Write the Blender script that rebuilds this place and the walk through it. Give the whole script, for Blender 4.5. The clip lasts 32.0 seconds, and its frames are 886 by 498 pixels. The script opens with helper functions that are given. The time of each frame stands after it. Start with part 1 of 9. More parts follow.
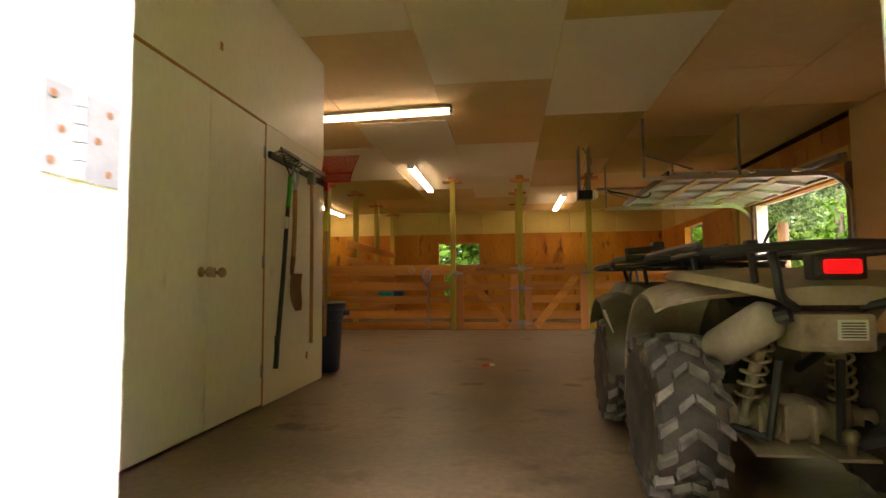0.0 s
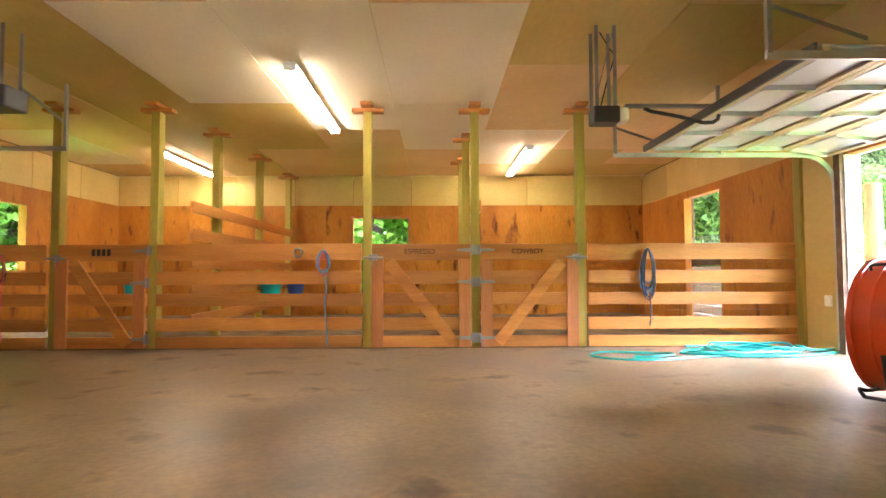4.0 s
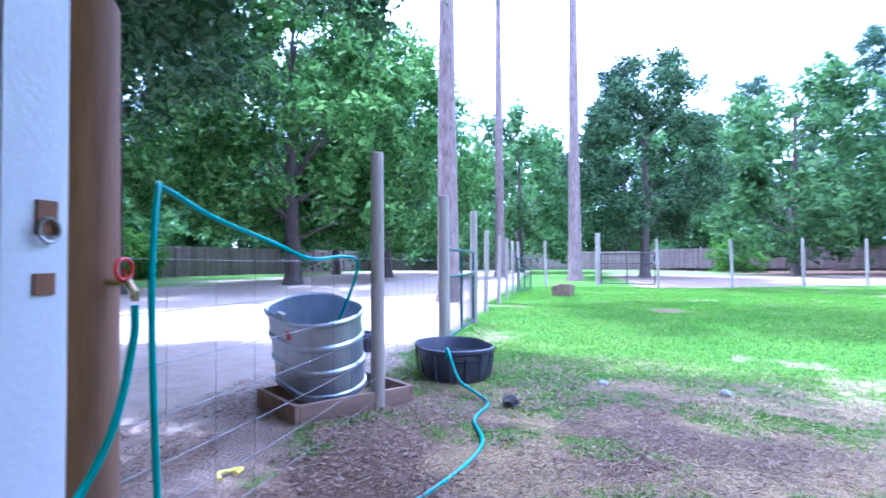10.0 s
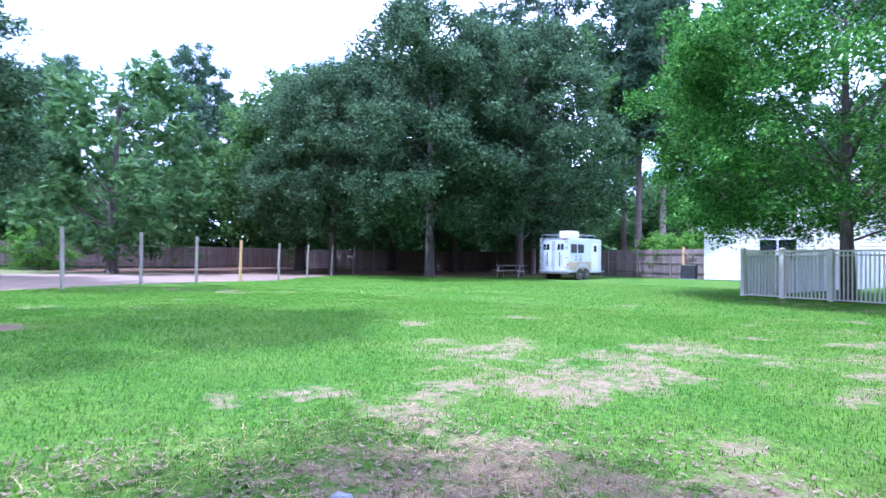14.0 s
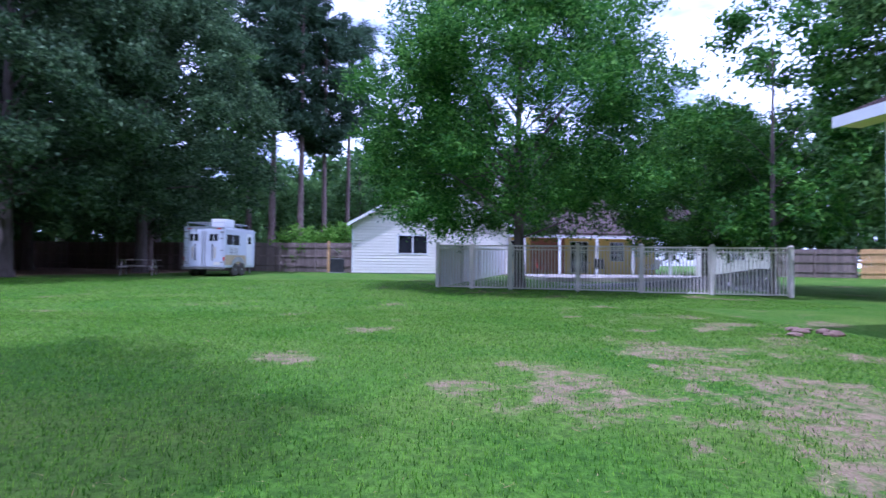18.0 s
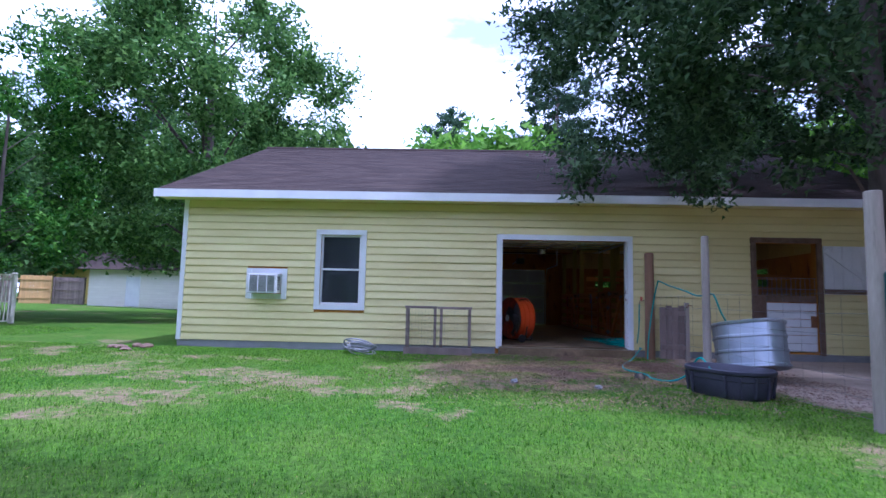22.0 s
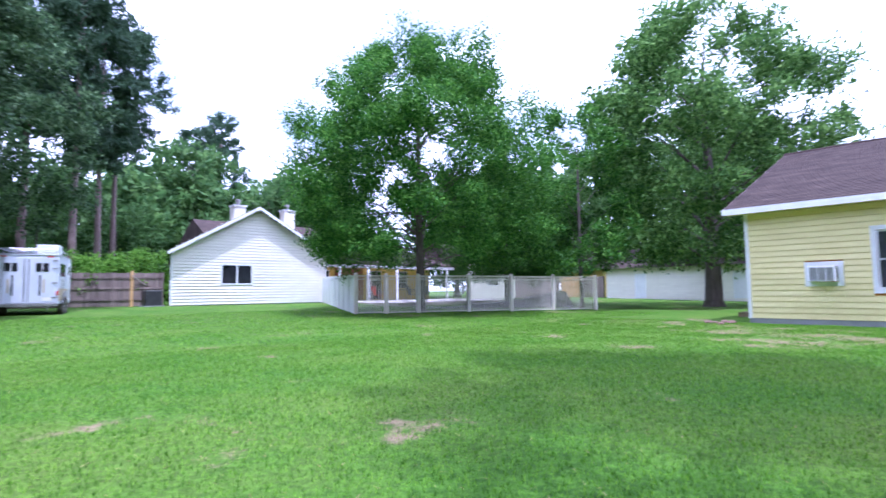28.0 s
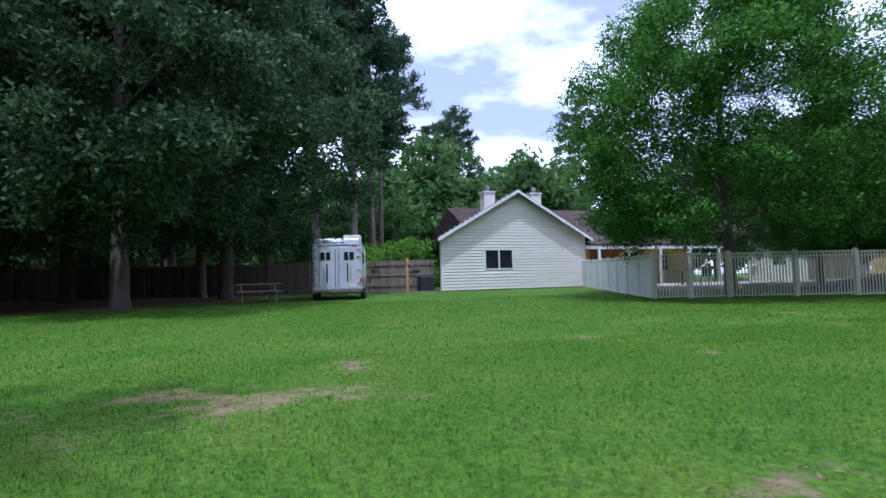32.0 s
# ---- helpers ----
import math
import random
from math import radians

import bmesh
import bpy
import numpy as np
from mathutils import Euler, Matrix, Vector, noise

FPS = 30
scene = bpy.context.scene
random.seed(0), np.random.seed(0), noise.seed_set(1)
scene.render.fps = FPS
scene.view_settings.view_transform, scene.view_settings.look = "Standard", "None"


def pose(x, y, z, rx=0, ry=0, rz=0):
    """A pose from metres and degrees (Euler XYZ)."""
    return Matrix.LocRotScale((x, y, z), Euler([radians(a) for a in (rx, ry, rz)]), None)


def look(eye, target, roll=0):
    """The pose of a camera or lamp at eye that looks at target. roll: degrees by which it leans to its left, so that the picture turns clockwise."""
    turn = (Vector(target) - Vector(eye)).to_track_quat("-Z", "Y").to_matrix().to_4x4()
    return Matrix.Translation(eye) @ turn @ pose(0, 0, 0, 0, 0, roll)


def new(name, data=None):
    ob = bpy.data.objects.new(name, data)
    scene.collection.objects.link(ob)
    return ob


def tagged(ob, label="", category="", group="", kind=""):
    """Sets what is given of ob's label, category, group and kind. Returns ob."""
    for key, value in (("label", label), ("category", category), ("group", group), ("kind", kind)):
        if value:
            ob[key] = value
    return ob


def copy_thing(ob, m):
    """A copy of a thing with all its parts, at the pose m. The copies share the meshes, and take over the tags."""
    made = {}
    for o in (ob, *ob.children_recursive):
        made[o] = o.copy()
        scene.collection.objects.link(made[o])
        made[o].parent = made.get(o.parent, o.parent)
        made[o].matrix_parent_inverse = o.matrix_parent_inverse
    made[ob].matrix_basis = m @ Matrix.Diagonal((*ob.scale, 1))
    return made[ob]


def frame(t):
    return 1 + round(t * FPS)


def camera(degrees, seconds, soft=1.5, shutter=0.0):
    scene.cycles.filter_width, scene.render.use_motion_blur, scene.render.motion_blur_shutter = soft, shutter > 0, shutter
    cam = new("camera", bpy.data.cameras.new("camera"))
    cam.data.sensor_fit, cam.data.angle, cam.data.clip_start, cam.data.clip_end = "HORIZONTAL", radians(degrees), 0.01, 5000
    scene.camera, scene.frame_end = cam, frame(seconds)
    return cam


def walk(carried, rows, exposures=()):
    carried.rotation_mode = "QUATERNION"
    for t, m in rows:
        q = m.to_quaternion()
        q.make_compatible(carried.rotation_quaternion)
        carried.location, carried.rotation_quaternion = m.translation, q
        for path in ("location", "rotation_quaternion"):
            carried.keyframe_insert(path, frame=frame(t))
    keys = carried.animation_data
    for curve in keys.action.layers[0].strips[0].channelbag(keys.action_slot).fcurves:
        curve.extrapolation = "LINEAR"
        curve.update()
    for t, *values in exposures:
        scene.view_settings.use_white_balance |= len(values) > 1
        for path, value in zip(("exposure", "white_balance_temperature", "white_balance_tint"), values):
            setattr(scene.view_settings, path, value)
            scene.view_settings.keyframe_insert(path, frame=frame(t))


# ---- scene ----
cam = camera(78.5, 32.0, 1.5, 0.3)
PATH = [
    (0, (0.450, 1.160, 0.818), (0.210, 3.140, 0.957), -0.42),
    (0.5, (0.409, 1.563, 0.822), (0.201, 3.548, 0.952), -0.42),
    (1, (0.367, 1.988, 0.841), (0.140, 3.972, 0.953), -0.44),
    (1.5, (0.268, 2.418, 0.890), (0.012, 4.399, 0.985), -0.49),
    (2, (0.233, 2.870, 0.925), (-0.024, 4.852, 1.002), -0.39),
    (2.5, (0.188, 3.390, 0.933), (-0.038, 5.376, 1.008), -0.25),
    (3, (0.138, 3.946, 0.922), (0.054, 5.943, 1.001), -0.22),
    (3.5, (0.150, 4.510, 0.900), (0.137, 6.508, 0.986), -0.23),
    (5.5, (0.626, 6.630, 0.884), (0.874, 8.613, 0.966), -0.28),
    (6, (0.901, 7.082, 0.894), (1.321, 9.036, 0.975), -0.31),
    (6.5, (1.172, 7.516, 0.912), (1.925, 9.367, 0.989), -0.31),
    (7, (1.511, 7.966, 0.932), (2.505, 9.700, 1.003), -0.40),
    (7.5, (1.798, 8.343, 0.938), (2.977, 9.956, 1.002), -0.37),
    (8, (2.100, 8.530, 0.965), (3.563, 9.893, 0.993), 0.10),
    (8.5, (2.430, 8.740, 0.985), (4.044, 9.921, 1.007), 0.50),
    (9, (2.930, 9.170, 1.010), (4.748, 10.003, 1.050), -0.20),
    (9.5, (3.320, 9.490, 1.010), (5.219, 10.118, 1.054), -0.30),
    (10, (3.640, 9.625, 1.015), (5.602, 10.013, 1.057), -0.30),
    (10.5, (3.910, 9.665, 1.000), (5.908, 9.745, 1.039), 0.00),
    (11, (4.250, 9.710, 0.995), (6.244, 9.557, 1.031), 0.40),
    (11.5, (4.690, 9.790, 0.975), (6.631, 9.306, 1.009), 0.50),
    (12, (5.180, 9.830, 0.930), (7.053, 9.130, 0.966), 0.35),
    (12.5, (5.620, 9.850, 0.890), (7.323, 8.802, 0.932), 0.40),
    (13, (6.108, 9.868, 0.866), (7.627, 8.567, 0.917), 0.54),
    (13.5, (6.584, 9.878, 0.876), (7.938, 8.408, 0.927), 0.72),
    (14, (7.051, 9.833, 0.875), (8.190, 8.189, 0.927), 0.96),
    (14.5, (7.602, 9.710, 0.863), (8.652, 8.008, 0.913), 1.05),
    (16.5, (10.475, 8.826, 0.825), (11.005, 6.898, 0.873), 0.53),
    (17, (11.005, 8.604, 0.830), (11.283, 6.624, 0.879), 0.53),
    (17.5, (11.559, 8.370, 0.815), (11.562, 6.370, 0.862), 0.51),
    (18, (12.007, 8.136, 0.806), (11.703, 6.160, 0.858), 0.64),
    (18.5, (12.468, 8.001, 0.780), (11.698, 6.156, 0.833), 0.80),
    (19, (12.899, 7.891, 0.768), (11.683, 6.304, 0.838), 1.05),
    (19.5, (13.305, 7.667, 0.730), (11.797, 6.357, 0.808), 1.30),
    (20, (13.703, 7.539, 0.727), (11.944, 6.592, 0.816), 1.40),
    (20.5, (14.188, 7.491, 0.763), (12.304, 6.829, 0.886), 1.47),
    (21, (14.716, 7.455, 0.811), (12.761, 7.065, 0.978), 1.39),
    (21.5, (15.262, 7.455, 0.849), (13.277, 7.304, 1.042), 1.33),
    (22, (15.814, 7.431, 0.854), (13.824, 7.365, 1.046), 1.28),
    (22.5, (16.375, 7.419, 0.848), (14.384, 7.439, 1.041), 1.26),
    (23, (16.936, 7.388, 0.827), (14.948, 7.480, 1.017), 1.16),
    (23.5, (17.500, 7.358, 0.808), (15.519, 7.551, 0.999), 1.07),
    (24, (18.045, 7.337, 0.777), (16.065, 7.547, 0.966), 0.94),
    (24.5, (18.634, 7.279, 0.745), (16.655, 7.499, 0.927), 0.85),
    (26.5, (20.846, 6.931, 0.742), (18.937, 6.354, 0.896), 0.50),
    (27, (21.088, 6.999, 0.753), (19.293, 6.131, 0.906), 0.17),
    (27.5, (21.223, 7.128, 0.788), (19.609, 5.957, 0.941), -0.23),
    (28, (21.326, 7.139, 0.813), (19.981, 5.666, 0.967), -0.65),
    (28.5, (21.380, 7.130, 0.810), (20.269, 5.475, 0.967), -0.99),
    (29, (21.389, 7.082, 0.782), (20.503, 5.297, 0.945), -1.39),
    (29.5, (21.377, 6.904, 0.733), (20.633, 5.055, 0.896), -1.59),
    (30, (21.470, 6.448, 0.704), (20.793, 4.572, 0.856), -1.45),
    (30.5, (21.710, 5.830, 0.736), (21.048, 3.949, 0.885), -1.43),
    (31, (21.996, 5.219, 0.725), (21.292, 3.352, 0.865), -1.31),
    (31.5, (22.342, 4.626, 0.748), (21.641, 2.758, 0.880), -1.40),
    (32, (22.725, 4.072, 0.755), (22.039, 2.197, 0.871), -1.50),
]
EXPOSURE = [(0.0, 4.23, 7200, 30), (0.4, 4.85, 7250, 33), (1.0, 5.03, 7450, 34), (2.0, 5.53, 7350, 30), (3.0, 5.83, 6650, 28), (3.5, 5.98, 6150, 27), (5.5, 5.75, 4950, 24), (6.5, 5.6, 4750, 20), (7.0, 5.1, 4600, 18), (7.5, 4.55, 4400, 14), (8.0, 4.1, 4150, 26), (8.5, 3.2, 4050, 26), (9.2, 2.25, 4050, 26), (10.5, 1.9, 4260, 32), (12.0, 1.27, 4230, 26), (13.0, 1.12, 4430, 28), (14.0, 1.27, 4530, 34), (17.0, 0.47, 4700, 27), (18.0, 0.17, 4590, 41), (19.0, 0.72, 4750, 39), (20.2, -0.03, 4550, 36), (21.5, 0.17, 4600, 32), (22.5, 0.57, 4690, 38), (24.0, 1.57, 4750, 44), (26.5, 0.37, 4850, 36), (27.2, 0.42, 4850, 36), (28.0, 0.82, 4850, 36), (29.0, 0.77, 5040, 29), (30.0, 0.22, 5080, 20), (32.0, -0.26, 5000, 24)]
walk(cam, [(t, look(eye, target, roll)) for t, eye, target, roll in PATH], EXPOSURE)

# ---- light ----
world = bpy.data.worlds.new("world")
scene.world = world
world.use_nodes = True
SUN_EL, SUN_AZ = 72.0, -24.0   # azimuth of the sun from +y towards -x
wn = world.node_tree
wn.nodes.clear()
w_out = wn.nodes.new("ShaderNodeOutputWorld")
w_bg = wn.nodes.new("ShaderNodeBackground")
w_sky = wn.nodes.new("ShaderNodeTexSky")
w_sky.sky_type = 'NISHITA'
w_sky.sun_disc = False
w_sky.sun_elevation = radians(SUN_EL)
w_sky.sun_rotation = radians(-SUN_AZ)
w_sky.air_density, w_sky.dust_density, w_sky.ozone_density = 1.0, 1.0, 1.0
w_co = wn.nodes.new("ShaderNodeTexCoord")
w_map = wn.nodes.new("ShaderNodeMapping")
w_map.inputs["Scale"].default_value = (1.6, 1.6, 4.2)
w_map.inputs["Location"].default_value = (0.35, 0.1, 0.2)
w_noise = wn.nodes.new("ShaderNodeTexNoise")
w_noise.inputs["Scale"].default_value = 1.5
w_noise.inputs["Detail"].default_value = 8.0
w_noise.inputs["Roughness"].default_value = 0.55
w_ramp = wn.nodes.new("ShaderNodeValToRGB")
w_ramp.color_ramp.elements[0].position, w_ramp.color_ramp.elements[1].position = 0.40, 0.53
w_ramp.color_ramp.elements[0].color = (0.30, 0.30, 0.30, 1)
w_mix = wn.nodes.new("ShaderNodeMixRGB")
w_mix.inputs[2].default_value = (16.0, 16.2, 16.8, 1)
wn.links.new(w_co.outputs["Generated"], w_map.inputs[0])
wn.links.new(w_map.outputs[0], w_noise.inputs[0])
wn.links.new(w_noise.outputs[0], w_ramp.inputs[0])
wn.links.new(w_ramp.outputs[0], w_mix.inputs[0])
wn.links.new(w_sky.outputs[0], w_mix.inputs[1])
wn.links.new(w_mix.outputs[0], w_bg.inputs[0])
w_bg.inputs[1].default_value = 0.13
wn.links.new(w_bg.outputs[0], w_out.inputs[0])
sun = new("sun", bpy.data.lights.new("sun", 'SUN'))
sun.data.energy, sun.data.angle, sun.data.color = 3.6, radians(0.6), (1.0, 0.96, 0.88)
_e, _a = radians(SUN_EL), radians(SUN_AZ)
sun.matrix_world = look((-math.sin(_a) * math.cos(_e) * 30, math.cos(_a) * math.cos(_e) * 30, math.sin(_e) * 30), (0, 0, 0))

# ---- materials ----
def surf(name, c1, c2, scale=2.0, rough=0.7, metal=0.0, bump=0.15, bscale=60.0, stretch=(1, 1, 1), fine=0.25, rnd=0.0,
         spec=0.5, c3=None, spot=0.62, spot_scale=5.0, trans=0.0, rough_var=0.1):
    """A node material: two colours mixed by broad noise, fine grain, spots of a third colour, piece-to-piece variation and relief."""
    m = bpy.data.materials.new(name)
    m.use_nodes = True
    nt = m.node_tree
    N, L = nt.nodes, nt.links
    bs = N["Principled BSDF"]
    co, info, mp = N.new("ShaderNodeTexCoord"), N.new("ShaderNodeObjectInfo"), N.new("ShaderNodeMapping")
    add = N.new("ShaderNodeVectorMath")
    add.operation = 'MULTIPLY_ADD'
    add.inputs[1].default_value = (17.3, 9.1, 23.7)
    L.new(info.outputs["Random"], add.inputs[0])
    L.new(co.outputs["Object"], add.inputs[2])
    L.new(add.outputs[0], mp.inputs[0])
    mp.inputs["Scale"].default_value = stretch
    n1, n2 = N.new("ShaderNodeTexNoise"), N.new("ShaderNodeTexNoise")
    n1.inputs["Scale"].default_value, n1.inputs["Detail"].default_value = scale, 5.0
    n2.inputs["Scale"].default_value, n2.inputs["Detail"].default_value = bscale, 6.0
    L.new(mp.outputs[0], n1.inputs[0])
    L.new(mp.outputs[0], n2.inputs[0])
    r1 = N.new("ShaderNodeValToRGB")
    r1.color_ramp.elements[0].position, r1.color_ramp.elements[1].position = 0.32, 0.68
    r1.color_ramp.elements[0].color, r1.color_ramp.elements[1].color = (*c1, 1), (*c2, 1)
    L.new(n1.outputs[0], r1.inputs[0])
    col = r1.outputs[0]
    if c3 is not None:
        n3, r3, mx = N.new("ShaderNodeTexNoise"), N.new("ShaderNodeValToRGB"), N.new("ShaderNodeMixRGB")
        n3.inputs["Scale"].default_value, n3.inputs["Detail"].default_value = spot_scale, 6.0
        L.new(mp.outputs[0], n3.inputs[0])
        r3.color_ramp.elements[0].position, r3.color_ramp.elements[1].position = spot, min(0.99, spot + 0.12)
        L.new(n3.outputs[0], r3.inputs[0])
        L.new(r3.outputs[0], mx.inputs[0])
        L.new(col, mx.inputs[1])
        mx.inputs[2].default_value = (*c3, 1)
        col = mx.outputs[0]
    hv, mr = N.new("ShaderNodeHueSaturation"), N.new("ShaderNodeMath")
    mr.operation = 'MULTIPLY_ADD'
    mr.inputs[1].default_value, mr.inputs[2].default_value = fine, 1.0 - fine / 2
    L.new(n2.outputs[0], mr.inputs[0])
    val = mr.outputs[0]
    if rnd:
        mo, mm = N.new("ShaderNodeMath"), N.new("ShaderNodeMath")
        mo.operation, mm.operation = 'MULTIPLY_ADD', 'MULTIPLY'
        mo.inputs[1].default_value, mo.inputs[2].default_value = rnd, 1.0 - rnd / 2
        L.new(info.outputs["Random"], mo.inputs[0])
        L.new(mo.outputs[0], mm.inputs[0])
        L.new(val, mm.inputs[1])
        val = mm.outputs[0]
    L.new(val, hv.inputs["Value"])
    L.new(col, hv.inputs["Color"])
    L.new(hv.outputs[0], bs.inputs["Base Color"])
    rr = N.new("ShaderNodeMath")
    rr.operation = 'MULTIPLY_ADD'
    rr.inputs[1].default_value, rr.inputs[2].default_value = rough_var * 2, rough - rough_var
    L.new(n1.outputs[0], rr.inputs[0])
    L.new(rr.outputs[0], bs.inputs["Roughness"])
    bs.inputs["Metallic"].default_value = metal
    bs.inputs["Specular IOR Level"].default_value = spec
    if bump:
        bp = N.new("ShaderNodeBump")
        bp.inputs["Strength"].default_value, bp.inputs["Distance"].default_value = bump, 0.01
        L.new(n2.outputs[0], bp.inputs["Height"])
        L.new(bp.outputs[0], bs.inputs["Normal"])
    if trans:
        tr, mix, out = N.new("ShaderNodeBsdfTranslucent"), N.new("ShaderNodeMixShader"), N["Material Output"]
        L.new(hv.outputs[0], tr.inputs[0])
        mix.inputs[0].default_value = trans
        L.new(bs.outputs[0], mix.inputs[1])
        L.new(tr.outputs[0], mix.inputs[2])
        L.new(mix.outputs[0], out.inputs[0])
    return m


def leafy(name, c1, c2, c3, trans=0.35):
    """Foliage: each leaf its own shade, by island, with light coming through."""
    m = bpy.data.materials.new(name)
    m.use_nodes = True
    N, L = m.node_tree.nodes, m.node_tree.links
    bs = N["Principled BSDF"]
    g, r = N.new("ShaderNodeNewGeometry"), N.new("ShaderNodeValToRGB")
    e = r.color_ramp.elements
    e[0].color, e[1].color = (*c1, 1), (*c3, 1)
    mid = e.new(0.5)
    mid.color = (*c2, 1)
    L.new(g.outputs["Random Per Island"], r.inputs[0])
    info, hv, mo = N.new("ShaderNodeObjectInfo"), N.new("ShaderNodeHueSaturation"), N.new("ShaderNodeMath")
    mo.operation = 'MULTIPLY_ADD'
    mo.inputs[1].default_value, mo.inputs[2].default_value = 0.35, 0.82
    L.new(info.outputs["Random"], mo.inputs[0])
    L.new(mo.outputs[0], hv.inputs["Value"])
    L.new(r.outputs[0], hv.inputs["Color"])
    L.new(hv.outputs[0], bs.inputs["Base Color"])
    bs.inputs["Roughness"].default_value = 0.6
    bs.inputs["Specular IOR Level"].default_value = 0.16
    tr, mix = N.new("ShaderNodeBsdfTranslucent"), N.new("ShaderNodeMixShader")
    L.new(hv.outputs[0], tr.inputs[0])
    mix.inputs[0].default_value = trans
    L.new(bs.outputs[0], mix.inputs[1])
    L.new(tr.outputs[0], mix.inputs[2])
    L.new(mix.outputs[0], N["Material Output"].inputs[0])
    return m


def glow(name, colour, strength):
    m = bpy.data.materials.new(name)
    m.use_nodes = True
    bs = m.node_tree.nodes["Principled BSDF"]
    bs.inputs["Base Color"].default_value = (*colour, 1)
    bs.inputs["Emission Color"].default_value = (*colour, 1)
    bs.inputs["Emission Strength"].default_value = strength
    return m


def glassy(name, tint=(0.9, 0.95, 1.0), rough=0.02):
    m = bpy.data.materials.new(name)
    m.use_nodes = True
    bs = m.node_tree.nodes["Principled BSDF"]
    bs.inputs["Base Color"].default_value = (*tint, 1)
    bs.inputs["Roughness"].default_value = rough
    bs.inputs["Transmission Weight"].default_value = 1.0
    bs.inputs["IOR"].default_value = 1.45
    return m


M_CONCRETE = surf("concrete", (0.088, 0.059, 0.028), (0.265, 0.188, 0.105), 1.3, 0.44, bump=0.16, bscale=26, fine=0.85, c3=(0.09, 0.055, 0.03), spot=0.57, spot_scale=2.6, rough_var=0.2)
M_STALLPLY = surf("stall_plywood", (0.36, 0.125, 0.009), (0.52, 0.22, 0.018), 1.6, 0.6, stretch=(1, 1, 0.35), bscale=25, fine=0.55, spec=0.25, c3=(0.15, 0.05, 0.012), spot=0.60, spot_scale=5.5, rnd=0.25)
M_PALEPLY = surf("pale_plywood", (0.50, 0.345, 0.085), (0.62, 0.45, 0.14), 0.8, 0.65, stretch=(1, 0.35, 1), bscale=20, fine=0.2, rnd=0.3)
M_CEILPLY = surf("ceiling_board", (0.66, 0.44, 0.18), (0.77, 0.55, 0.27), 0.7, 0.7, bscale=15, fine=0.15, rnd=0.3)
M_CEILWHITE = surf("ceiling_board_white", (0.82, 0.71, 0.52), (0.88, 0.79, 0.61), 0.8, 0.65, bscale=25, fine=0.12, rnd=0.1)
M_CLOSET = surf("white_painted_ply", (0.84, 0.76, 0.63), (0.92, 0.86, 0.76), 1.0, 0.5, stretch=(1, 1, 0.4), bscale=30, fine=0.16, c3=(0.45, 0.32, 0.16), spot=0.71, spot_scale=4.0)
M_REDWOOD = surf("bare_wood_edge", (0.42, 0.17, 0.05), (0.5, 0.23, 0.08), 3, 0.7, fine=0.4)
M_BOARD = surf("fir_board", (0.37, 0.132, 0.016), (0.57, 0.24, 0.04), 1.6, 0.5, stretch=(0.25, 1, 3.5), bscale=28, fine=0.55, c3=(0.25, 0.09, 0.03), spot=0.70, spot_scale=3.0, rnd=0.4)
M_BOARDY = surf("fir_board_y", (0.37, 0.132, 0.016), (0.57, 0.24, 0.04), 1.6, 0.5, stretch=(1, 0.25, 3.5), bscale=28, fine=0.55, c3=(0.25, 0.09, 0.03), spot=0.70, spot_scale=3.0, rnd=0.4)
M_BOARDZ = surf("fir_board_upright", (0.38, 0.13, 0.028), (0.52, 0.20, 0.055), 1.6, 0.5, stretch=(3.5, 3.5, 0.25), bscale=28, fine=0.5, rnd=0.3)
M_POST = surf("treated_post", (0.32, 0.245, 0.03), (0.45, 0.35, 0.055), 1.5, 0.7, stretch=(4, 4, 0.4), bscale=30, fine=0.5, c3=(0.2, 0.14, 0.05), spot=0.66)
M_STEEL = surf("galvanised_steel", (0.48, 0.50, 0.52), (0.62, 0.64, 0.66), 6, 0.35, 0.9, bscale=90, fine=0.15, bump=0.05)
M_DULLSTEEL = surf("dull_steel", (0.25, 0.24, 0.23), (0.36, 0.34, 0.32), 5, 0.5, 0.8, fine=0.25)
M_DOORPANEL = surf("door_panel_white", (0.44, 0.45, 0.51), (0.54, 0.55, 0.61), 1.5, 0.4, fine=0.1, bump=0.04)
M_BLACK = surf("black_plastic", (0.018, 0.018, 0.02), (0.035, 0.034, 0.034), 3, 0.5, fine=0.3, bump=0.08)
M_NAVY = surf("navy_plastic", (0.008, 0.018, 0.06), (0.016, 0.03, 0.09), 3, 0.4, fine=0.3)
M_TEAL = surf("teal_hose", (0.0, 0.26, 0.22), (0.01, 0.36, 0.31), 6, 0.35, fine=0.2, bump=0.05)
M_BUCKETTEAL = surf("teal_plastic", (0.0, 0.3, 0.36), (0.0, 0.36, 0.42), 3, 0.4)
M_BUCKETBLUE = surf("blue_plastic", (0.02, 0.06, 0.25), (0.03, 0.09, 0.32), 3, 0.4)
M_RED = surf("red_plastic", (0.5, 0.012, 0.012), (0.62, 0.03, 0.02), 5, 0.4)
M_ORANGE = surf("orange_enamel", (0.62, 0.06, 0.004), (0.72, 0.085, 0.006), 2, 0.35, fine=0.2, c3=(0.25, 0.05, 0.02), spot=0.72)
M_GREENGRIP = surf("green_grip", (0.03, 0.35, 0.03), (0.04, 0.42, 0.05), 5, 0.5)
M_RUST = surf("rusty_steel", (0.20, 0.085, 0.035), (0.30, 0.15, 0.07), 6, 0.75, 0.3, fine=0.4)
